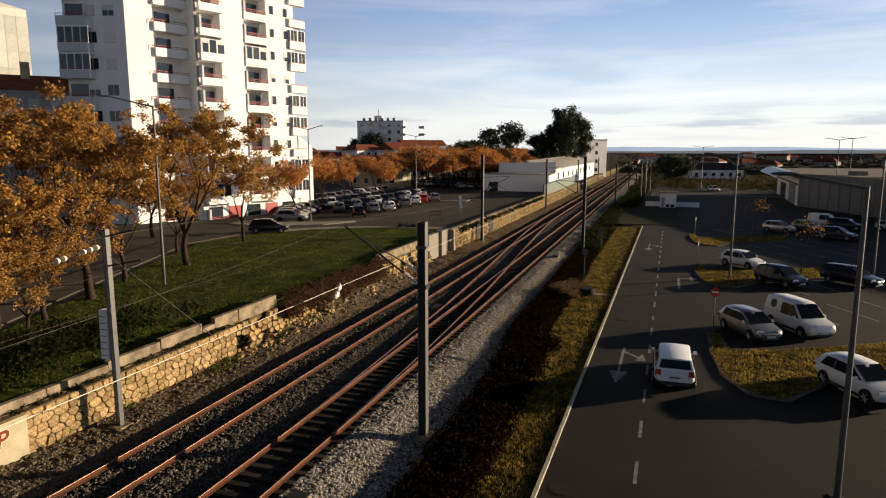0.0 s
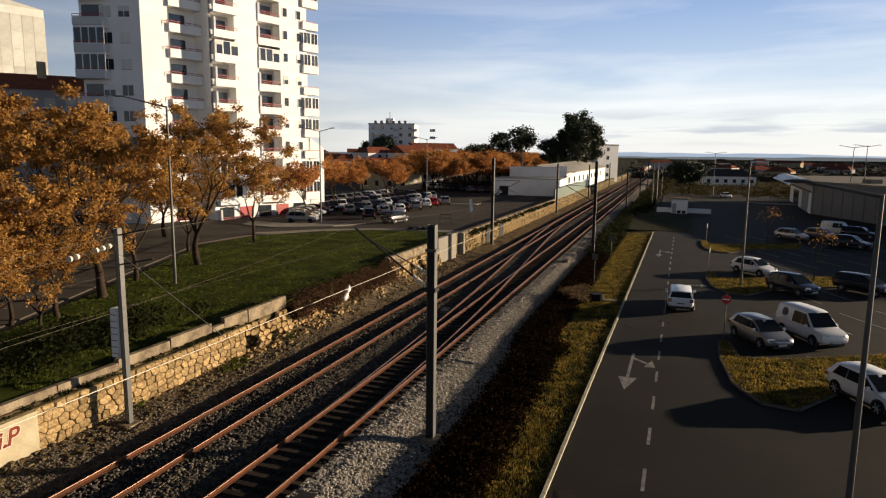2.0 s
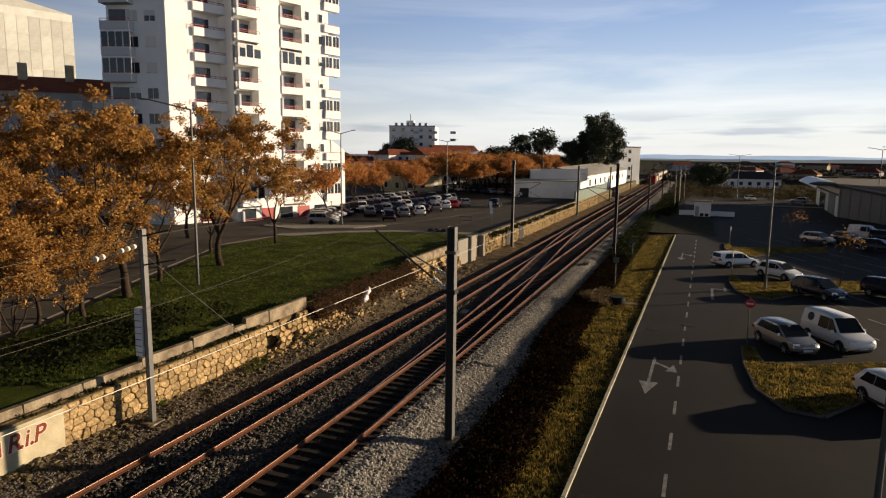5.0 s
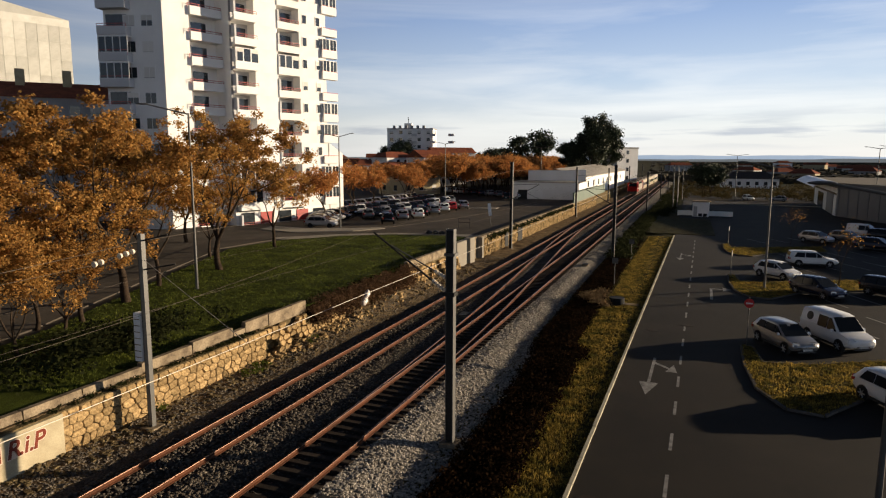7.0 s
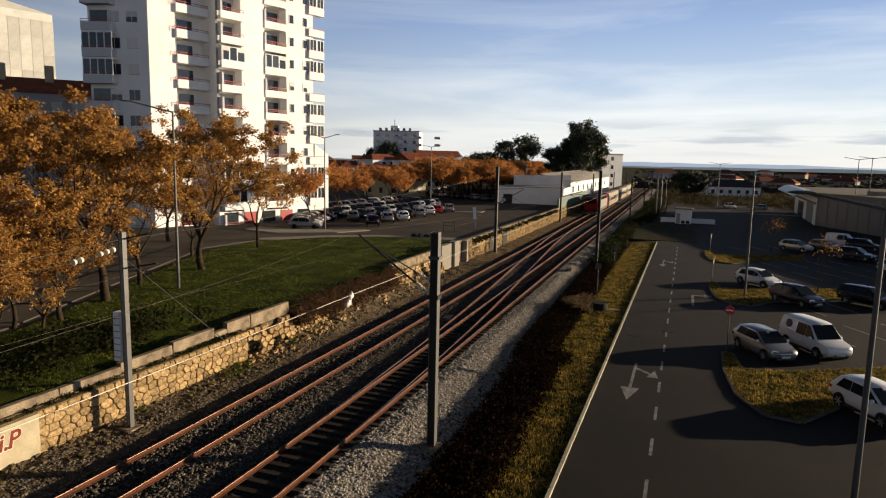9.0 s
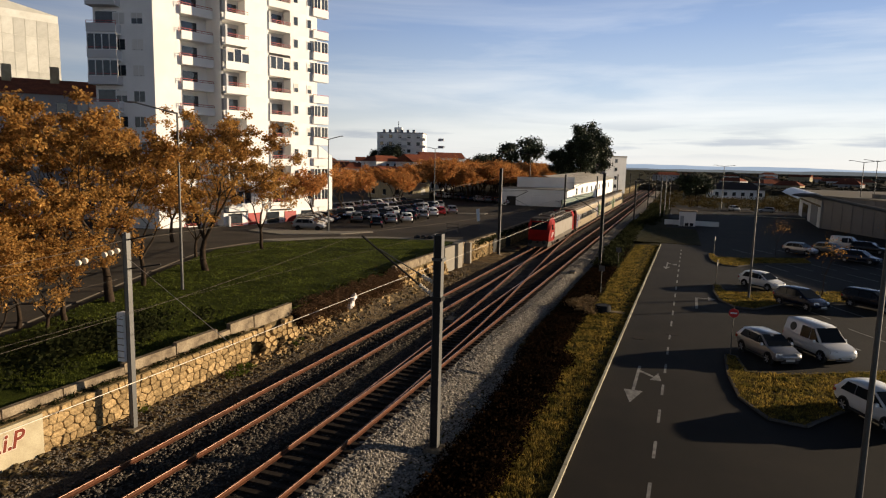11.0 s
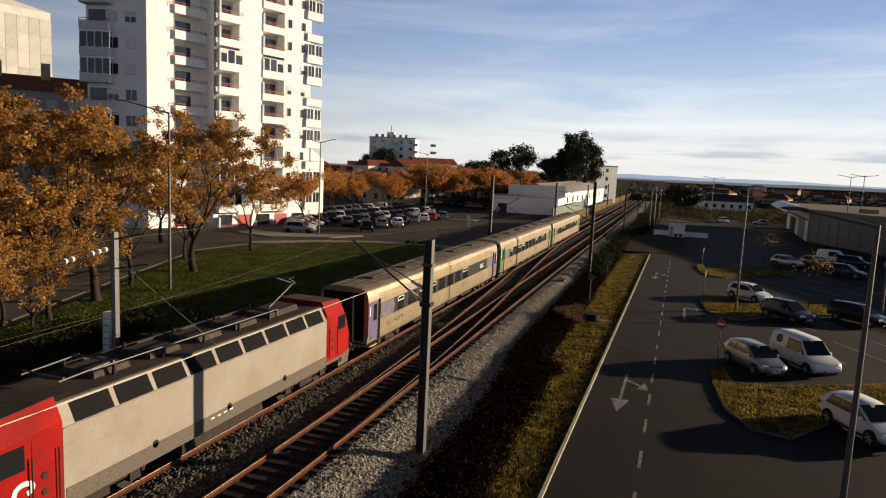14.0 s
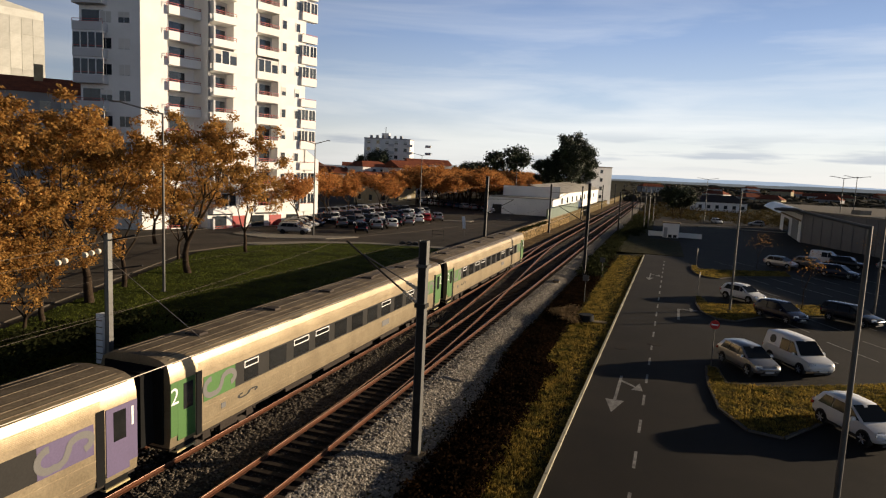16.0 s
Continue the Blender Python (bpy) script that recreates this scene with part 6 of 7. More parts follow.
    part("rear_bumper", Mesh().box(-W * .36, W * .36, -.03, .1, .28, .42, taper=.01), TRIM_BLACK, ob, m=pose(0, -.497 * L, 0))
    part("number_plate", Mesh().box(-.26, .26, -.02, .012, .56, .67), PLATE, ob, m=pose(0, -.502 * L, .03))
    part("number_plate", Mesh().box(-.26, .26, -.01, .02, .36, .47), PLATE, ob, m=pose(0, .505 * L, 0))
    part("plate_bar", Mesh().box(-.2, .2, -.026, -.021, .59, .64), INK, ob, m=pose(0, -.502 * L, .03))
    return ob


def car(name, color, label, x, y, z, heading, group="parked cars", **kw):
    """Place a car; heading in degrees, 0 along +y, counter-clockwise."""
    key = (color.name, tuple(sorted(kw.items())))
    if key in CARS:
        ob = copy_thing(CARS[key], pose(x, y, z, 0, 0, heading))
        ob.name = name
    else:
        ob = CARS[key] = car_parts(name, color, **kw)
        ob.matrix_basis = pose(x, y, z, 0, 0, heading)
    return tagged(ob, label, "car", group)


CARS = {}
HEAD = 207
car("hatchback_car", CAR_SILVER, "silver hatchback parked nose out beside the island", 5.3, 40.4, 0, HEAD, length=4.05, width=1.7, height=1.45)
car("small_van", CAR_WHITE, "white small van parked beside the silver hatchback", 8.2, 42.2, 0, HEAD, length=4.3, width=1.82, height=1.82, kind="van")
car("hatchback_car", CAR_WHITE, "white hatchback parked beside the grass island", 8.8, 31.8, 0, HEAD, length=3.98, width=1.7, height=1.46)
car("hatchback_car", CAR_WHITE, "white compact hatchback parked by the second island", 7.5, 64.6, 0, HEAD + 18, length=3.98, width=1.7, height=1.46)
car("hatchback_car", CAR_BLUE, "dark blue hatchback parked in the shade", 9.5, 56.9, 0, HEAD + 12, length=4.15, width=1.75, height=1.5)
car("estate_car", CAR_BLACK, "black estate car parked in the shade", 14.9, 58.7, 0, HEAD + 18, length=4.4, width=1.76, height=1.48, kind="wagon")
car("hatchback_car", CAR_SILVER, "silver hatchback parked on the third row", 15.1, 94.2, 0, HEAD + 25, length=4.05, width=1.7, height=1.45)
car("hatchback_car", CAR_GREY, "grey hatchback parked on the third row", 18.9, 96.4, 0, HEAD + 25, length=4.05, width=1.7, height=1.45)
car("pickup_van", CAR_WHITE, "white high-roofed van on the far row", 22.3, 103.2, 0, HEAD + 35, length=4.3, width=1.82, height=1.82, kind="van")
car("estate_car", CAR_BLACK, "black estate car in front of the white van", 24.3, 100.4, 0, HEAD + 35, length=4.4, width=1.76, height=1.48, kind="wagon")
car("estate_car", CAR_BLUE, "dark estate car glinting in the low sun", 20.6, 88.8, 0, HEAD + 30, length=4.4, width=1.76, height=1.48, kind="wagon")
car("hatchback_car", CAR_SILVER, "silver hatchback at the far end of the row", 29.5, 99.5, 0, HEAD + 30, length=4.05, width=1.7, height=1.45)
car("hatchback_car", CAR_WHITE, "white car standing on the far cross road", 13.3, 183.5, 0, 200, length=3.98, width=1.7, height=1.46)
van = next(v for k, v in CARS.items() if "van" in str(k))
part("side_badge", Mesh().tube((.68, -1.3, 1.40), (.79, -1.3, 1.425), .25, .25, 24), TRIM_BLACK, van, "round dark badge")
moving_far = car("far_car", CAR_SILVER, "pale car crawling along the far cross road", 20, 181.5, 0, 95, "moving cars", length=4.05, width=1.7, height=1.45)
white_car = car("white_estate_car", CAR_WHITE, "white estate car driving along the road", 1.0, 31.5, 0, 0, "moving cars", length=4.5, width=1.8, height=1.5, kind="wagon")
black_car = car("black_car", CAR_BLACK, "black hatchback driving along the street", -39.5, 58, TOWN_Z, -60, "moving cars", length=4.15, width=1.75, height=1.5)

# town-side car park: a front row seen from behind, and the rows behind it
q = random.Random(33)
PAINTS = [CAR_WHITE, CAR_SILVER, CAR_BLACK, CAR_GREY, CAR_BLUE, CAR_WHITE, CAR_SILVER, CAR_GREY, CAR_BLACK, CAR_SILVER]
WORD = {"white_car_paint": "white", "silver_car_paint": "silver", "black_car_paint": "black", "grey_car_paint": "grey", "dark_blue_car_paint": "dark blue", "red_car_paint": "red", "beige_car_paint": "beige"}
town_cars = [(-43.3, 69.6, CAR_SILVER, -75), (-44.8, 72.2, CAR_GOLD, -75), (-46, 75, CAR_GREY, -75), (-46.8, 77.6, CAR_SILVER, -75), (-47.2, 80.2, CAR_BLUE, -75),
             (-38.0, 77.6, CAR_BLACK, 28), (-38.4, 83.2, CAR_SILVER, 28), (-37.4, 86.4, CAR_WHITE, 28), (-38.5, 90.4, CAR_BLACK, 28), (-37.8, 93.6, CAR_SILVER, 28), (-38.0, 98.4, CAR_WHITE, 28), (-37.9, 101.5, CAR_RED, 28), (-37.2, 105.5, CAR_SILVER, 28)]
for i in range(14):
    town_cars.append((-43.5 - .25 * i * .2 + q.uniform(-.2, .2), 82.5 + 2.7 * i, q.choice(PAINTS), 28 + 180 * (i % 2)))
    town_cars.append((-48.6 + q.uniform(-.2, .2), 84.0 + 2.7 * i, q.choice(PAINTS), 208))
for i in range(12):
    town_cars.append((-55.5 + q.uniform(-.3, .3), 92 + 2.9 * i, q.choice(PAINTS), 120))
for i in range(9):
    town_cars.append((-36 - 2.6 * i, 138 + 1.6 * i + q.uniform(-.4, .4), q.choice(PAINTS), 30 + q.uniform(-6, 6)))
for x, y, c, h in town_cars:
    wd = WORD[c.name]
    car("parked_car", c, f"{wd} hatchback parked in the town car park", x, y, TOWN_Z - .06, h, "town car park", length=4.05, width=1.7, height=1.45, simple=True)

# ---- train ----
LOCO_RED = mat("red_loco_paint", (0.33, 0.008, 0.006), 0.6, var=.18, scale=.8, fine=14, bump=.02, second=(.20, .008, .007), spec=.06)
LOCO_GREY = mat("warm_grey_loco_paint", (0.30, 0.275, 0.235), 0.5, var=.12, scale=.6, fine=14, bump=.02, second=(.24, .205, .165), amount=.4, spec=.2)
LOCO_SKIRT = mat("grimy_grey_skirt", (0.11, 0.095, 0.075), 0.75, var=.25, scale=.8, fine=14, bump=.05, second=(.12, .1, .08))
ROOF_DIRT = mat("sooty_roof", (0.085, 0.068, 0.055), 0.85, var=.35, scale=.8, fine=12, bump=.2, second=(.05, .04, .035))
COACH_STEEL = mat("ribbed_stainless_side", (0.40, 0.325, 0.215), 0.40, 0.6, var=.18, scale=.7, fine=16, bump=.05, second=(.27, .215, .14), amount=.5)
COACH_ROOF = mat("dusty_coach_roof", (0.235, 0.185, 0.125), 0.75, 0.1, var=.35, scale=.8, fine=12, bump=.15, second=(.10, .078, .055), amount=.55)
COACH_BAND = mat("dark_window_band", (0.030, 0.028, 0.026), 0.35, var=.2, scale=1, fine=15, bump=0)
COACH_PANE = mat("coach_window", (0.02, 0.021, 0.022), 0.08, var=.2, scale=1, fine=6, bump=0, spec=.8, random_amount=.3)
PURPLE = mat("violet_door_paint", (0.115, 0.09, 0.17), 0.45, var=.1, scale=1, fine=15, bump=0)
GREEN = mat("green_door_paint", (0.065, 0.16, 0.04), 0.45, var=.1, scale=1, fine=15, bump=0)
LIVERY_GREY = mat("livery_grey", (0.14, 0.135, 0.13), 0.5, var=.1, bump=0)
BOGIE = mat("bogie_grime", (0.045, 0.036, 0.03), 0.85, var=.3, scale=3, fine=14, bump=.3)
GANGWAY = mat("black_gangway", (0.015, 0.015, 0.015), 0.9, var=.2, bump=.1)
STEP_YELLOW = mat("pale_step_edge", (.5, .42, .22), .7, var=.2, bump=0)
TRACK_X, RAIL_Z = -16.15, 0.35


def arc_logo(parent, y, z, s, material, x, flat=1.0):
    """The operator's mark as a plain S-shaped ribbon."""
    m = Mesh()
    pts = []
    for i in range(15):
        a = math.radians(90 + i * 200 / 14)
        pts.append((-.78 + .55 * math.cos(a), .46 * math.sin(a)))
    pts += [(-.35, -.46), (-.05, -.3), (.12, .02)]
    for i in range(13):
        a = math.radians(170 - i * 240 / 12)
        pts.append((.72 + .58 * math.cos(a), .1 + .36 * math.sin(a)))
    for i, p in enumerate(pts):
        e = (Vector(pts[min(i + 1, len(pts) - 1)]) - Vector(pts[max(i - 1, 0)])).normalized()
        nx, nz = -e.y * .16, e.x * .16
        m.v += [(x + .003, y + (p[0] + nx) * s / flat, z + (p[1] + nz) * s * flat), (x + .003, y + (p[0] - nx) * s / flat, z + (p[1] - nz) * s * flat)]
    m.f = [(2 * i, 2 * i + 1, 2 * i + 3, 2 * i + 2) for i in range(len(pts) - 1)]
    return part("livery_mark", m, material, parent, "plain ribbon mark in livery colour", smooth=False)


def letters(parent, body, y, z, size, material, x):
    c = bpy.data.curves.new("letters", "FONT")
    c.body, c.size, c.extrude = body, size, .002
    c.materials.append(material)
    o = new("lettering", c)
    o.parent = parent
    o.matrix_basis = pose(x, y, z, 90, 0, 90)
    return o


def bogie(parent, y, wheelbase=2.6):
    b = part("bogie_frame", Mesh().box(-1.15, 1.15, y - wheelbase / 2 - .5, y + wheelbase / 2 + .5, .5, .78, taper=.03).box(-1.2, -1.02, y - .5, y + .5, .3, .62).box(1.02, 1.2, y - .5, y + .5, .3, .62), BOGIE, parent)
    for s in (-1, 1):
        wy = y + s * wheelbase / 2
        for sx in (-.83, .83):
            part("wheel", Mesh().tube((sx - .06, wy, .46), (sx + .06, wy, .46), .46, .46, 24), BOGIE, b, smooth=40)
            part("axle_box", Mesh().box(sx * 1.33 - .12, sx * 1.33 + .12, wy - .22, wy + .22, .32, .62, taper=.03), BOGIE, b)
            part("spring", Mesh().tube((sx * 1.36, wy + .34, .45), (sx * 1.36, wy + .34, .82), .09, .09, 8), BOGIE, b)
    for sx in (-1.22, 1.22):
        part("damper", Mesh().tube((sx, y - 1.0, .62), (sx, y + 1.0, .7), .05, .05, 6), STEEL_DARK, b)
    return b


def section(hw, z0, z1, shoulder=.55, crown=.22, n=7):
    """Cross-section of a vehicle body: upright sides, rounded shoulders, shallow roof."""
    pts = [(-hw * .97, z0), (-hw, z0 + .35), (-hw, z1 - shoulder - .35), (-hw * .985, z1 - shoulder)]
    for i in range(1, n):
        k = i / n
        a = math.pi * k
        pts.append((-hw * .985 * math.copysign(abs(math.cos(a)) ** .72, math.cos(a)), z1 - shoulder + shoulder * abs(math.sin(a)) ** .62))
    pts += [(hw * .985, z1 - shoulder), (hw, z1 - shoulder - .35), (hw, z0 + .35), (hw * .97, z0)]
    return pts


def locomotive():
    ob = thing("locomotive", "red and grey electric locomotive with grimy roof gear", "locomotive", "train")
    Lc, hw, zt = 19.4, 1.5, 3.85
    # main body between the cabs
    part("body", Mesh().along([(-hw, 1.05), (-hw, 3.02), (-hw * .80, 3.62), (hw * .80, 3.62), (hw, 3.02), (hw, 1.05)], 2.75, Lc - 2.75), LOCO_GREY, ob)
    part("roof_deck", Mesh().box(-1.18, 1.18, 2.75, Lc - 2.75, 3.62, 3.68), ROOF_DIRT, ob)
    part("skirt", Mesh().box(-hw + .02, hw - .02, 1.4, Lc - 1.4, .84, 1.048), LOCO_SKIRT, ob)
    for s, y0 in ((1, 0.0), (-1, Lc)):
        def Y(d):
            return y0 + s * d
        rings = []
        for d, w, zb, zr in ((0.0, .78, 1.2, 2.0), (.10, .86, 1.0, 2.35), (.75, .96, 1.0, 3.45), (1.05, 1.0, 1.0, 3.72), (2.74, 1.0, 1.0, 3.86)):
            sh = min(.62, (zr - zb) * .4)
            rings.append([(-hw * w, Y(d), zb), (-hw * w, Y(d), zr - sh), (-hw * w * .80, Y(d), zr), (hw * w * .80, Y(d), zr), (hw * w, Y(d), zr - sh), (hw * w, Y(d), zb)])
        cab = part("cab", Mesh().loft(rings), LOCO_RED, ob, "red driver's cab", smooth=25)
        part("cab_roof", Mesh().add([(sx_ * hw * .8 * w_ * .99, Y(d_), z_ + dz_) for dz_ in (.012, -.02) for d_, w_, z_ in ((.72, .96, 3.45), (1.05, 1.0, 3.72), (2.73, 1.0, 3.86)) for sx_ in (-1, 1)], [(0, 1, 3, 2), (2, 3, 5, 4), (6, 8, 9, 7), (8, 10, 11, 9), (0, 2, 8, 6), (2, 4, 10, 8), (1, 7, 9, 3), (3, 9, 11, 5), (0, 6, 7, 1), (4, 5, 11, 10)]), ROOF_DIRT, cab, "sooty cab roof")
        part("windscreen", Mesh().add([(-1.02, Y(.18), 2.38), (1.02, Y(.18), 2.38), (.98, Y(.68), 3.24), (-.98, Y(.68), 3.24), (-1.02, Y(.10), 2.40), (1.02, Y(.10), 2.40), (.98, Y(.6), 3.28), (-.98, Y(.6), 3.28)], [(4, 5, 6, 7), (0, 3, 2, 1), (0, 1, 5, 4), (1, 2, 6, 5), (2, 3, 7, 6), (3, 0, 4, 7)]), CAR_GLASS, cab)
        part("nose_skirt", Mesh().loft([[(-hw * w, Y(d), z) for w, z in ((.8, .3), (.86, 1.0))] + [(hw * w, Y(d), z) for w, z in ((.86, 1.0), (.8, .3))] for d in (.0, .35)] + [[(-hw * w, Y(1.5), z) for w, z in ((.98, .45), (.99, 1.0))] + [(hw * w, Y(1.5), z) for w, z in ((.99, 1.0), (.98, .45))]]), LOCO_SKIRT, cab)
        for sx in (-1, 1):
            part("buffer", Mesh().tube((sx * .87, Y(.05), .95), (sx * .87, Y(-.45), .95), .1, .1, 10).tube((sx * .87, Y(-.45), .95), (sx * .87, Y(-.52), .95), .26, .26, 16), STEEL_DARK, cab)
            part("headlight", Mesh().tube((sx * .95, Y(.12), 1.55), (sx * .95, Y(.02), 1.55), .13, .13, 14), LAMP_CLEAR, cab)
            part("marker_lamp", Mesh().tube((sx * .28, Y(.86), 3.5), (sx * .28, Y(.72), 3.5), .1, .1, 12), LAMP_CLEAR, cab)
            side = sx * (hw + .004)
            part("cab_window", Mesh().box(side - .012, side + .012, min(Y(.95), Y(1.65)), max(Y(.95), Y(1.65)), 2.35, 3.0), CAR_GLASS, cab)
            part("cab_door", Mesh().box(side - .012, side + .006, min(Y(1.85), Y(2.5)), max(Y(1.85), Y(2.5)), 1.1, 3.05), LOCO_RED, cab)
            for dd in (1.8, 2.56):
                part("grab_rail", Mesh().tube((side + sx * .07, Y(dd), 1.2), (side + sx * .07, Y(dd), 2.6), .022, .022, 6), STEEL_DARK, cab)
            for zz in (2.0, 1.55):
                part("door_latch", Mesh().tube((side, Y(2.18), zz), (side + sx * .03, Y(2.18), zz), .09, .09, 10), STEEL_DARK, cab)
            part("round_port", Mesh().tube((sx * (hw - .02), Y(1.3), .78), (sx * (hw + .01), Y(1.3), .78), .12, .12, 12), STEEL_DARK, cab)
        part("coupler", Mesh().box(-.12, .12, min(Y(-.3), Y(.1)), max(Y(-.3), Y(.1)), .8, 1.05), BOGIE, cab)
    for s in (-1, 1):
        # upper ventilation windows, sloping with the roof edge
        for i in range(9):
            y = 3.15 + i * 1.49
            a, b = (s * (hw + .008), 3.06), (s * (hw * .82 + .012), 3.56)
            part("louvre" if i in (6,) else "roof_window", Mesh().add([(a[0], y, a[1]), (a[0], y + 1.3, a[1]), (b[0], y + 1.3, b[1]), (b[0], y, b[1]), (a[0] - s * .03, y, a[1]), (a[0] - s * .03, y + 1.3, a[1]), (b[0] - s * .03, y + 1.3, b[1]), (b[0] - s * .03, y, b[1])], [(0, 1, 2, 3), (7, 6, 5, 4), (0, 4, 5, 1), (2, 6, 7, 3), (1, 5, 6, 2), (3, 7, 4, 0)]), GANGWAY, ob)
        for i in range(3):
            part("side_port", Mesh().tube((s * (hw - .02), 6.0 + 3.6 * i, 1.3), (s * (hw + .01), 6.0 + 3.6 * i, 1.3), .13, .13, 12), STEEL_DARK, ob)
        part("body_edge", Mesh().box(s * hw - .02, s * hw + .02, 2.76, Lc - 2.76, 3.0, 3.04), CONCRETE_PALE, ob)
        part("lower_panel", Mesh().box(s * (hw + .002) - .008, s * (hw + .002) + .008, 2.8, Lc - 2.8, .80, 1.32), LOCO_SKIRT, ob)
    arc_logo(ob, 1.3, 1.8, .42, SIGN_WHITE, hw + .012)
    for i in range(4):
        part("number_bar", Mesh().box(hw + .011, hw + .014, 8.6 + i * .34, 8.78 + i * .34, 1.14, 1.19), SIGN_WHITE, ob)
    for y in (4.0, Lc - 4.0):
        bogie(ob, y, 2.9)
    part("transformer", Mesh().box(-1.3, 1.3, 7.4, 12.0, .3, .62, taper=.05), BOGIE, ob)
    for i in range(5):
        part("roof_box", Mesh().box(-.75, .55, 4.6 + 2.2 * i, 6.0 + 2.2 * i, 3.68, 3.86, taper=.05), ROOF_DIRT, ob)
        part("roof_insulator", Mesh().tube((.7, 5.2 + 2.0 * i, 3.66), (.7, 5.2 + 2.0 * i, 4.02), .07, .05, 8), STEEL_DARK, ob)
        part("roof_insulator", Mesh().tube((-.85, 4.8 + 2.3 * i, 3.66), (-.85, 4.8 + 2.3 * i, 4.0), .07, .05, 8), STEEL_DARK, ob)
    part("bus_bar", Mesh().tube((.7, 4.4, 4.03), (.7, 13.8, 4.03), .022, .022, 6), GALV, ob)
    part("red_duct", Mesh().box(-1.2, -1.08, 5.0, 14.4, 3.68, 3.8), ROOF_DIRT, ob)
    # folded pantograph over the front cab end, raised one at the rear
    pf = part("pantograph", Mesh().tube((-.7, 3.3, 4.0), (-.7, 5.2, 4.1), .03).tube((.7, 3.3, 4.0), (.7, 5.2, 4.1), .03).tube((-.8, 3.4, 4.1), (.8, 3.4, 4.1), .03).tube((-.8, 5.1, 4.12), (.8, 5.1, 4.12), .035), GALV, ob, "folded pantograph")
    pr = part("pantograph", Mesh().tube((0, 14.2, 3.95), (0, 16.1, 4.75), .035).tube((-.12, 16.1, 4.75), (-.5, 14.9, 5.22), .024).tube((.12, 16.1, 4.75), (.5, 14.9, 5.22), .024).tube((-.75, 14.9, 5.24), (.75, 14.9, 5.24), .03).tube((-.75, 14.6, 5.24), (.75, 14.6, 5.24), .03), GALV, ob, "raised pantograph")
    part("panto_base", Mesh().box(-.6, .6, 13.9, 15.6, 3.68, 3.92, taper=.06), ROOF_DIRT, pr)
    return ob


def coach(name, label, Lc, first, bar):
    """A stainless passenger coach; local y runs from its leading end to its rear."""
    ob = thing(name, label, "passenger coach", "train")
    hw, zt = 1.46, 3.82
    accent = PURPLE if first else GREEN
    sec = section(hw, .78, zt)
    nlow = 4
    part("body", Mesh().along(sec, .25, Lc - .25), COACH_STEEL, ob, smooth=30)
    # roof skin over the upper curve, with side gutters
    roof = [(x * 1.004, z + .006) for x, z in sec[5:-5]]
    part("roof", Mesh().loft([[(x, y, z) for x, z in roof] for y in (.24, Lc - .24)], closed=False, caps=False), COACH_ROOF, ob, smooth=60)
    for s in (-1, 1):
        part("gutter", Mesh().box(s * 1.02 - .03, s * 1.02 + .03, .6, Lc - .6, 3.66, 3.73), COACH_STEEL, ob)
        for i in range(9):
            z = 2.95 + i * .045
            part("rib", Mesh().box(s * hw * (1.002 - .001 * i) - .006, s * hw * (1.002 - .001 * i) + .006, 1.6, Lc - 1.6, z, z + .016), COACH_STEEL, ob)
        for z in (1.02, 1.16, 1.62):
            part("waist_line", Mesh().box(s * (hw + .003) - .006, s * (hw + .003) + .006, 1.4, Lc - 1.4, z, z + .02), COACH_STEEL, ob)
        x = s * (hw + .008)
        part("window_band", Mesh().box(x - .008, x + .004, 2.4, Lc - 2.4, 1.86, 2.76), COACH_BAND, ob)
        n = 11
        for i in range(n):
            if bar and i > n - 4:
                continue
            y = 4.6 + (Lc - 9.0) * i / (n - 1)
            w = 1.25 if i not in (0, n - 1) else .9
            wdw = part("window", Mesh().box(x - .002, x + .012, y - w / 2, y + w / 2, 1.92, 2.70), COACH_PANE, ob)
            if i in (0, 2, 3, n - 2, n - 4):
                part("hopper", Mesh().box(x + .010, x + .020, y - w / 2, y + w / 2, 2.44, 2.48).box(x + .010, x + .020, y - w / 2, y + w / 2, 2.66, 2.70).box(x + .01, x + .02, y - w / 2, y - w / 2 + .05, 2.48, 2.66).box(x + .01, x + .02, y + w / 2 - .05, y + w / 2, 2.48, 2.66), FRAME_WHITE, wdw)
        for e, yd in ((1, 1.0), (-1, Lc - 1.0)):
            d = part("door", Mesh().box(x - .03, x + .012, yd - .42, yd + .42, .95, 3.0), accent, ob, "coloured entrance door")
            part("door_window", Mesh().box(x + .010, x + .018, yd - .16, yd + .3, 1.95, 2.85), COACH_PANE, d)
            part("door_recess", Mesh().box(x - .01, x + .006, yd + e * .62 - .15, yd + e * .62 + .15, .8, 3.05), GANGWAY, ob)
            part("end_panel", Mesh().box(x - .015, x + .008, yd - e * .58 - .16, yd - e * .58 + .16, 1.15, 3.0), accent, ob)
            part("step", Mesh().box(s * 1.2 - .22, s * 1.2 + .26, yd - .45, yd + .45, .52, .58), STEP_YELLOW, ob)
            part("step_well", Mesh().box(s * 1.25 - .15, s * 1.25 + .15, yd - .42, yd + .42, .56, .95), GANGWAY, ob)
            part("accent_panel", Mesh().box(x - .004, x + .008, min(yd + e * .85, yd + e * 2.6), max(yd + e * .85, yd + e * 2.6), 1.86, 2.76), accent, ob)
        if s > 0:
            arc_logo(ob, 2.75, 2.3, .64, LIVERY_GREY, x + .012)
            arc_logo(ob, Lc - 2.75, 2.3, .64, LIVERY_GREY, x + .012)
            arc_logo(ob, 4.4, 1.42, .27, INK, x + .006, .62)
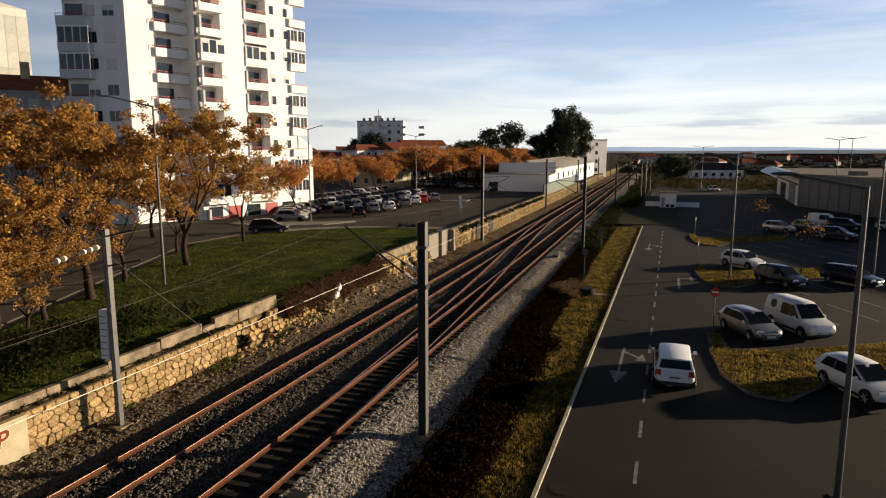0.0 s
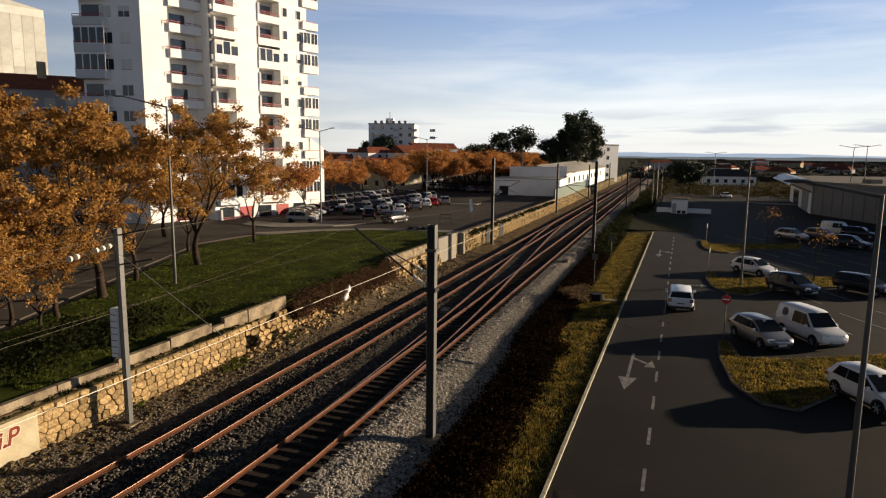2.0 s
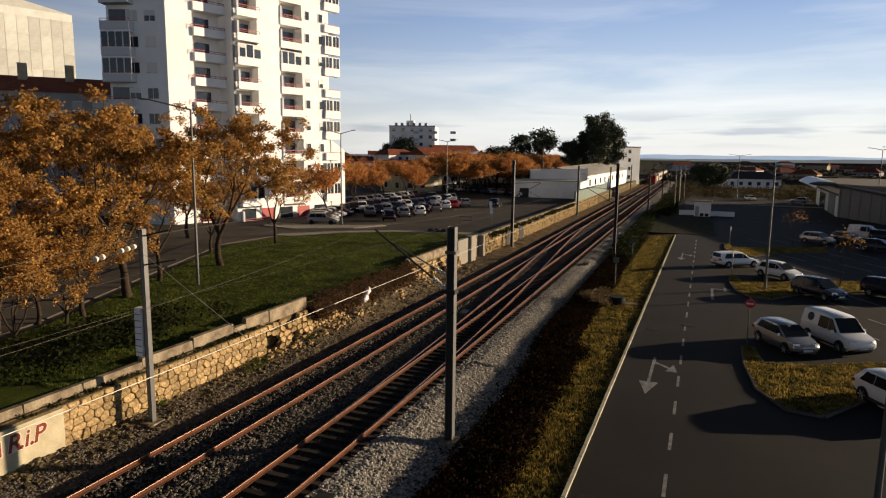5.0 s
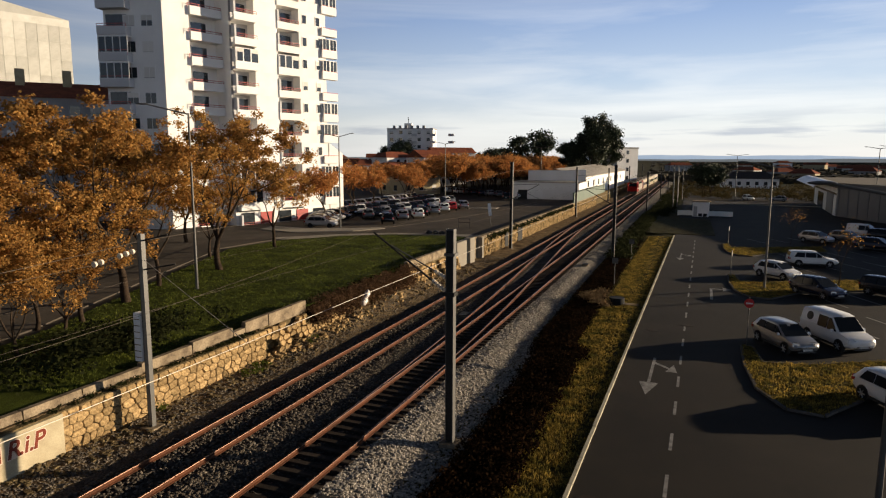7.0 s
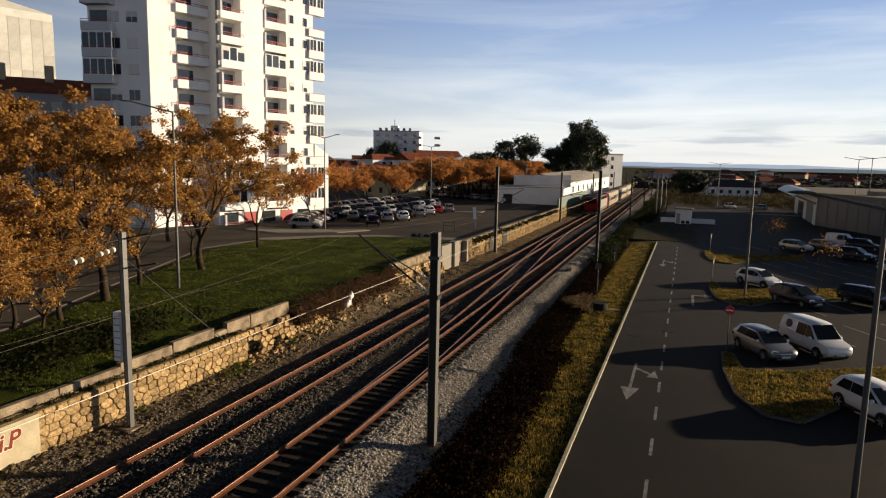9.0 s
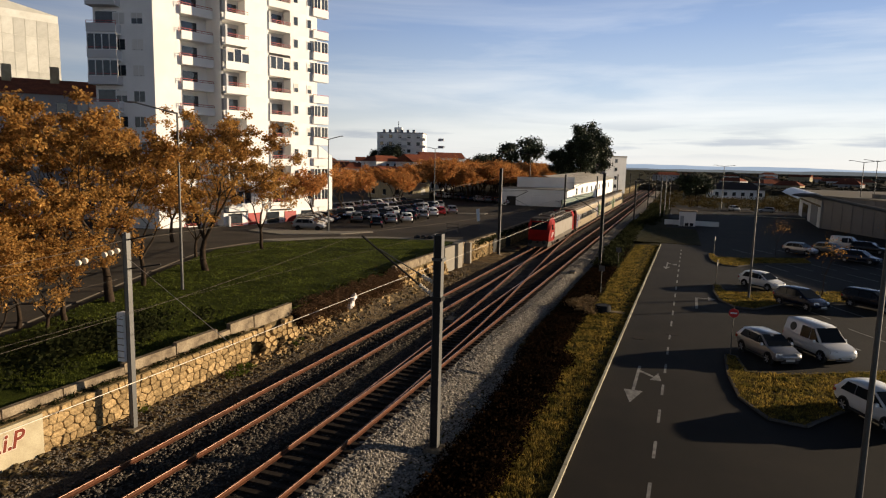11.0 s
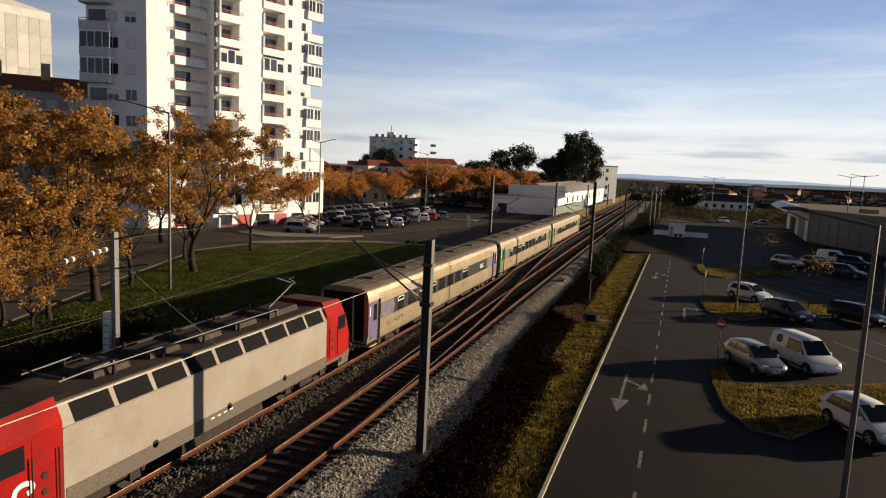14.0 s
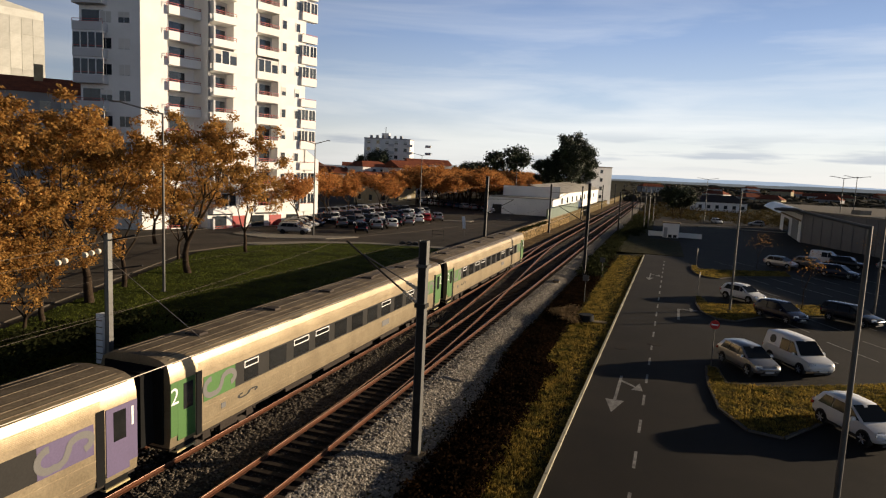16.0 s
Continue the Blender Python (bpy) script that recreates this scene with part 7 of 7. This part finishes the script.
            letters(ob, "1" if first else "2", .24, 2.25, .8, SIGN_WHITE, x + .012)
            letters(ob, "1" if first else "2", Lc - .66, 2.25, .85, SIGN_WHITE, x + .012)
            if bar:
                letters(ob, "BAR", Lc - 5.8, 2.12, .56, SIGN_WHITE, x + .008)
            part("vent", Mesh().box(x - .004, x + .012, Lc * .62, Lc * .62 + 1.0, 1.28, 1.6), LIVERY_GREY, ob)
            part("vent", Mesh().box(x - .004, x + .010, 2.8, 3.05, 1.3, 1.5), LIVERY_GREY, ob)
    for y in (3.6, Lc - 3.6):
        bogie(ob, y, 2.56)
    for i in range(4):
        part("underfloor_box", Mesh().box(-1.25, 1.25, 7.4 + 3.3 * i, 9.6 + 3.3 * i + (i % 2) * .5, .42, .78, taper=.03), BOGIE, ob)
    part("solebar", Mesh().box(-1.38, 1.38, .3, Lc - .3, .68, .80), BOGIE, ob)
    for y0, y1 in ((-.38, .26), (Lc - .26, Lc + .38)):
        part("gangway", Mesh().box(-.85, .85, y0, y1, .95, 3.45, taper=.05), GANGWAY, ob)
        part("end_wall", Mesh().box(-1.2, 1.2, min(max(y0, .18), Lc - .3), min(max(y0, .18), Lc - .3) + .1, .9, 3.5), GANGWAY, ob)
    for i in range(9):
        k = math.pi * (.14 + .09 * i)
        rx_, rz_ = -1.436 * math.copysign(abs(math.cos(k)) ** .72, math.cos(k)), zt - .55 + .55 * abs(math.sin(k)) ** .62
        part("roof_rib", Mesh().tube((rx_, .5, rz_), (rx_, Lc - .5, rz_), .018, .018, 5), COACH_ROOF, ob)
    for i in range(5):
        part("roof_vent", Mesh().box(-.35, .35, 3.0 + i * 4.9, 3.5 + i * 4.9, 3.80, 3.9, taper=.04), ROOF_DIRT, ob)
    part("end_vent", Mesh().box(.75, 1.15, .9, 1.35, 3.5, 3.68, taper=.03), COACH_STEEL, ob)
    return ob


loco = locomotive()
COACH_L = 27.3
coaches = [(coach("first_class_coach", "stainless first-class coach with violet doors and bar", COACH_L, True, True), 20.9)]
c2 = coach("second_class_coach", "stainless second-class coach with green doors", COACH_L, False, False)
coaches.append((c2, 49.1))
for off in (77.3,):
    cc = copy_thing(c2, pose(0, 0, 0))
    coaches.append((tagged(cc, "stainless second-class coach at the tail of the train"), off))


def motions():
    """The train runs in from the distance, and three cars drive."""
    run = [(0, 440), (1.0, 402), (2.5, 352), (4.0, 303), (5.0, 268), (6.5, 214), (7.0, 190.5), (8.0, 161), (9.0, 133), (10.0, 105.5), (11.5, 65.4), (12.0, 53.2), (12.5, 41.2), (13.2, 26.4), (14.0, 9.4), (14.5, -1.2), (15.0, -11.8), (15.5, -22.4), (16.0, -33.0)]
    for ob, off in [(loco, 0.0)] + coaches:
        walk(ob, [(t, pose(TRACK_X, y + off, RAIL_Z)) for t, y in run])
    walk(white_car, [(t, pose(x, y, 0, 0, 0, h)) for t, x, y, h in ((0, 1.0, 31.6, 0), (.5, 1.0, 36.2, 0), (1, 1.02, 40.2, 0), (1.5, 1.02, 43.9, 0), (2.0, 1.0, 48.5, 0), (2.5, 1.02, 52.7, 0), (3, .95, 56.8, 0), (3.5, .95, 60.3, -2), (4.0, 1.35, 64.3, -14), (4.4, 2.2, 66.9, -30), (5.0, 4.2, 70.0, -58), (5.6, 6.3, 71.6, -76), (6.5, 9.4, 72.6, -88), (7.0, 11.5, 73.2, -86), (7.5, 14.0, 74.4, -80), (8.0, 16.9, 75.8, -74), (8.5, 19.7, 77.6, -68), (9.2, 24.0, 80.0, -62), (10.5, 33, 84, -60), (12, 44, 86, -80), (16, 62, 86, -90))])
    walk(black_car, [(t, pose(x, y, TOWN_Z - .06, 0, 0, h)) for t, x, y, h in ((0, -39.5, 59.0, -62), (.5, -36.6, 62.4, -48), (1, -34.4, 66.2, -30), (2, -32.9, 74.6, -10), (3, -31.3, 83.6, -6), (4, -31.2, 95.5, 2), (5.2, -32.6, 110, 8), (6.5, -35.6, 126.5, 12), (9, -41, 152, 14), (16, -50, 200, 12))])
    walk(moving_far, [(t, pose(x, y, .03, 0, 0, h)) for t, x, y, h in ((0, 52, 172, 82), (4, 30, 177.8, 80), (6.3, 20.0, 181.6, 84), (9, 20.0, 181.8, 84), (12.5, 21.6, 182.2, 84), (16, 22.6, 182.4, 84))])


motions()
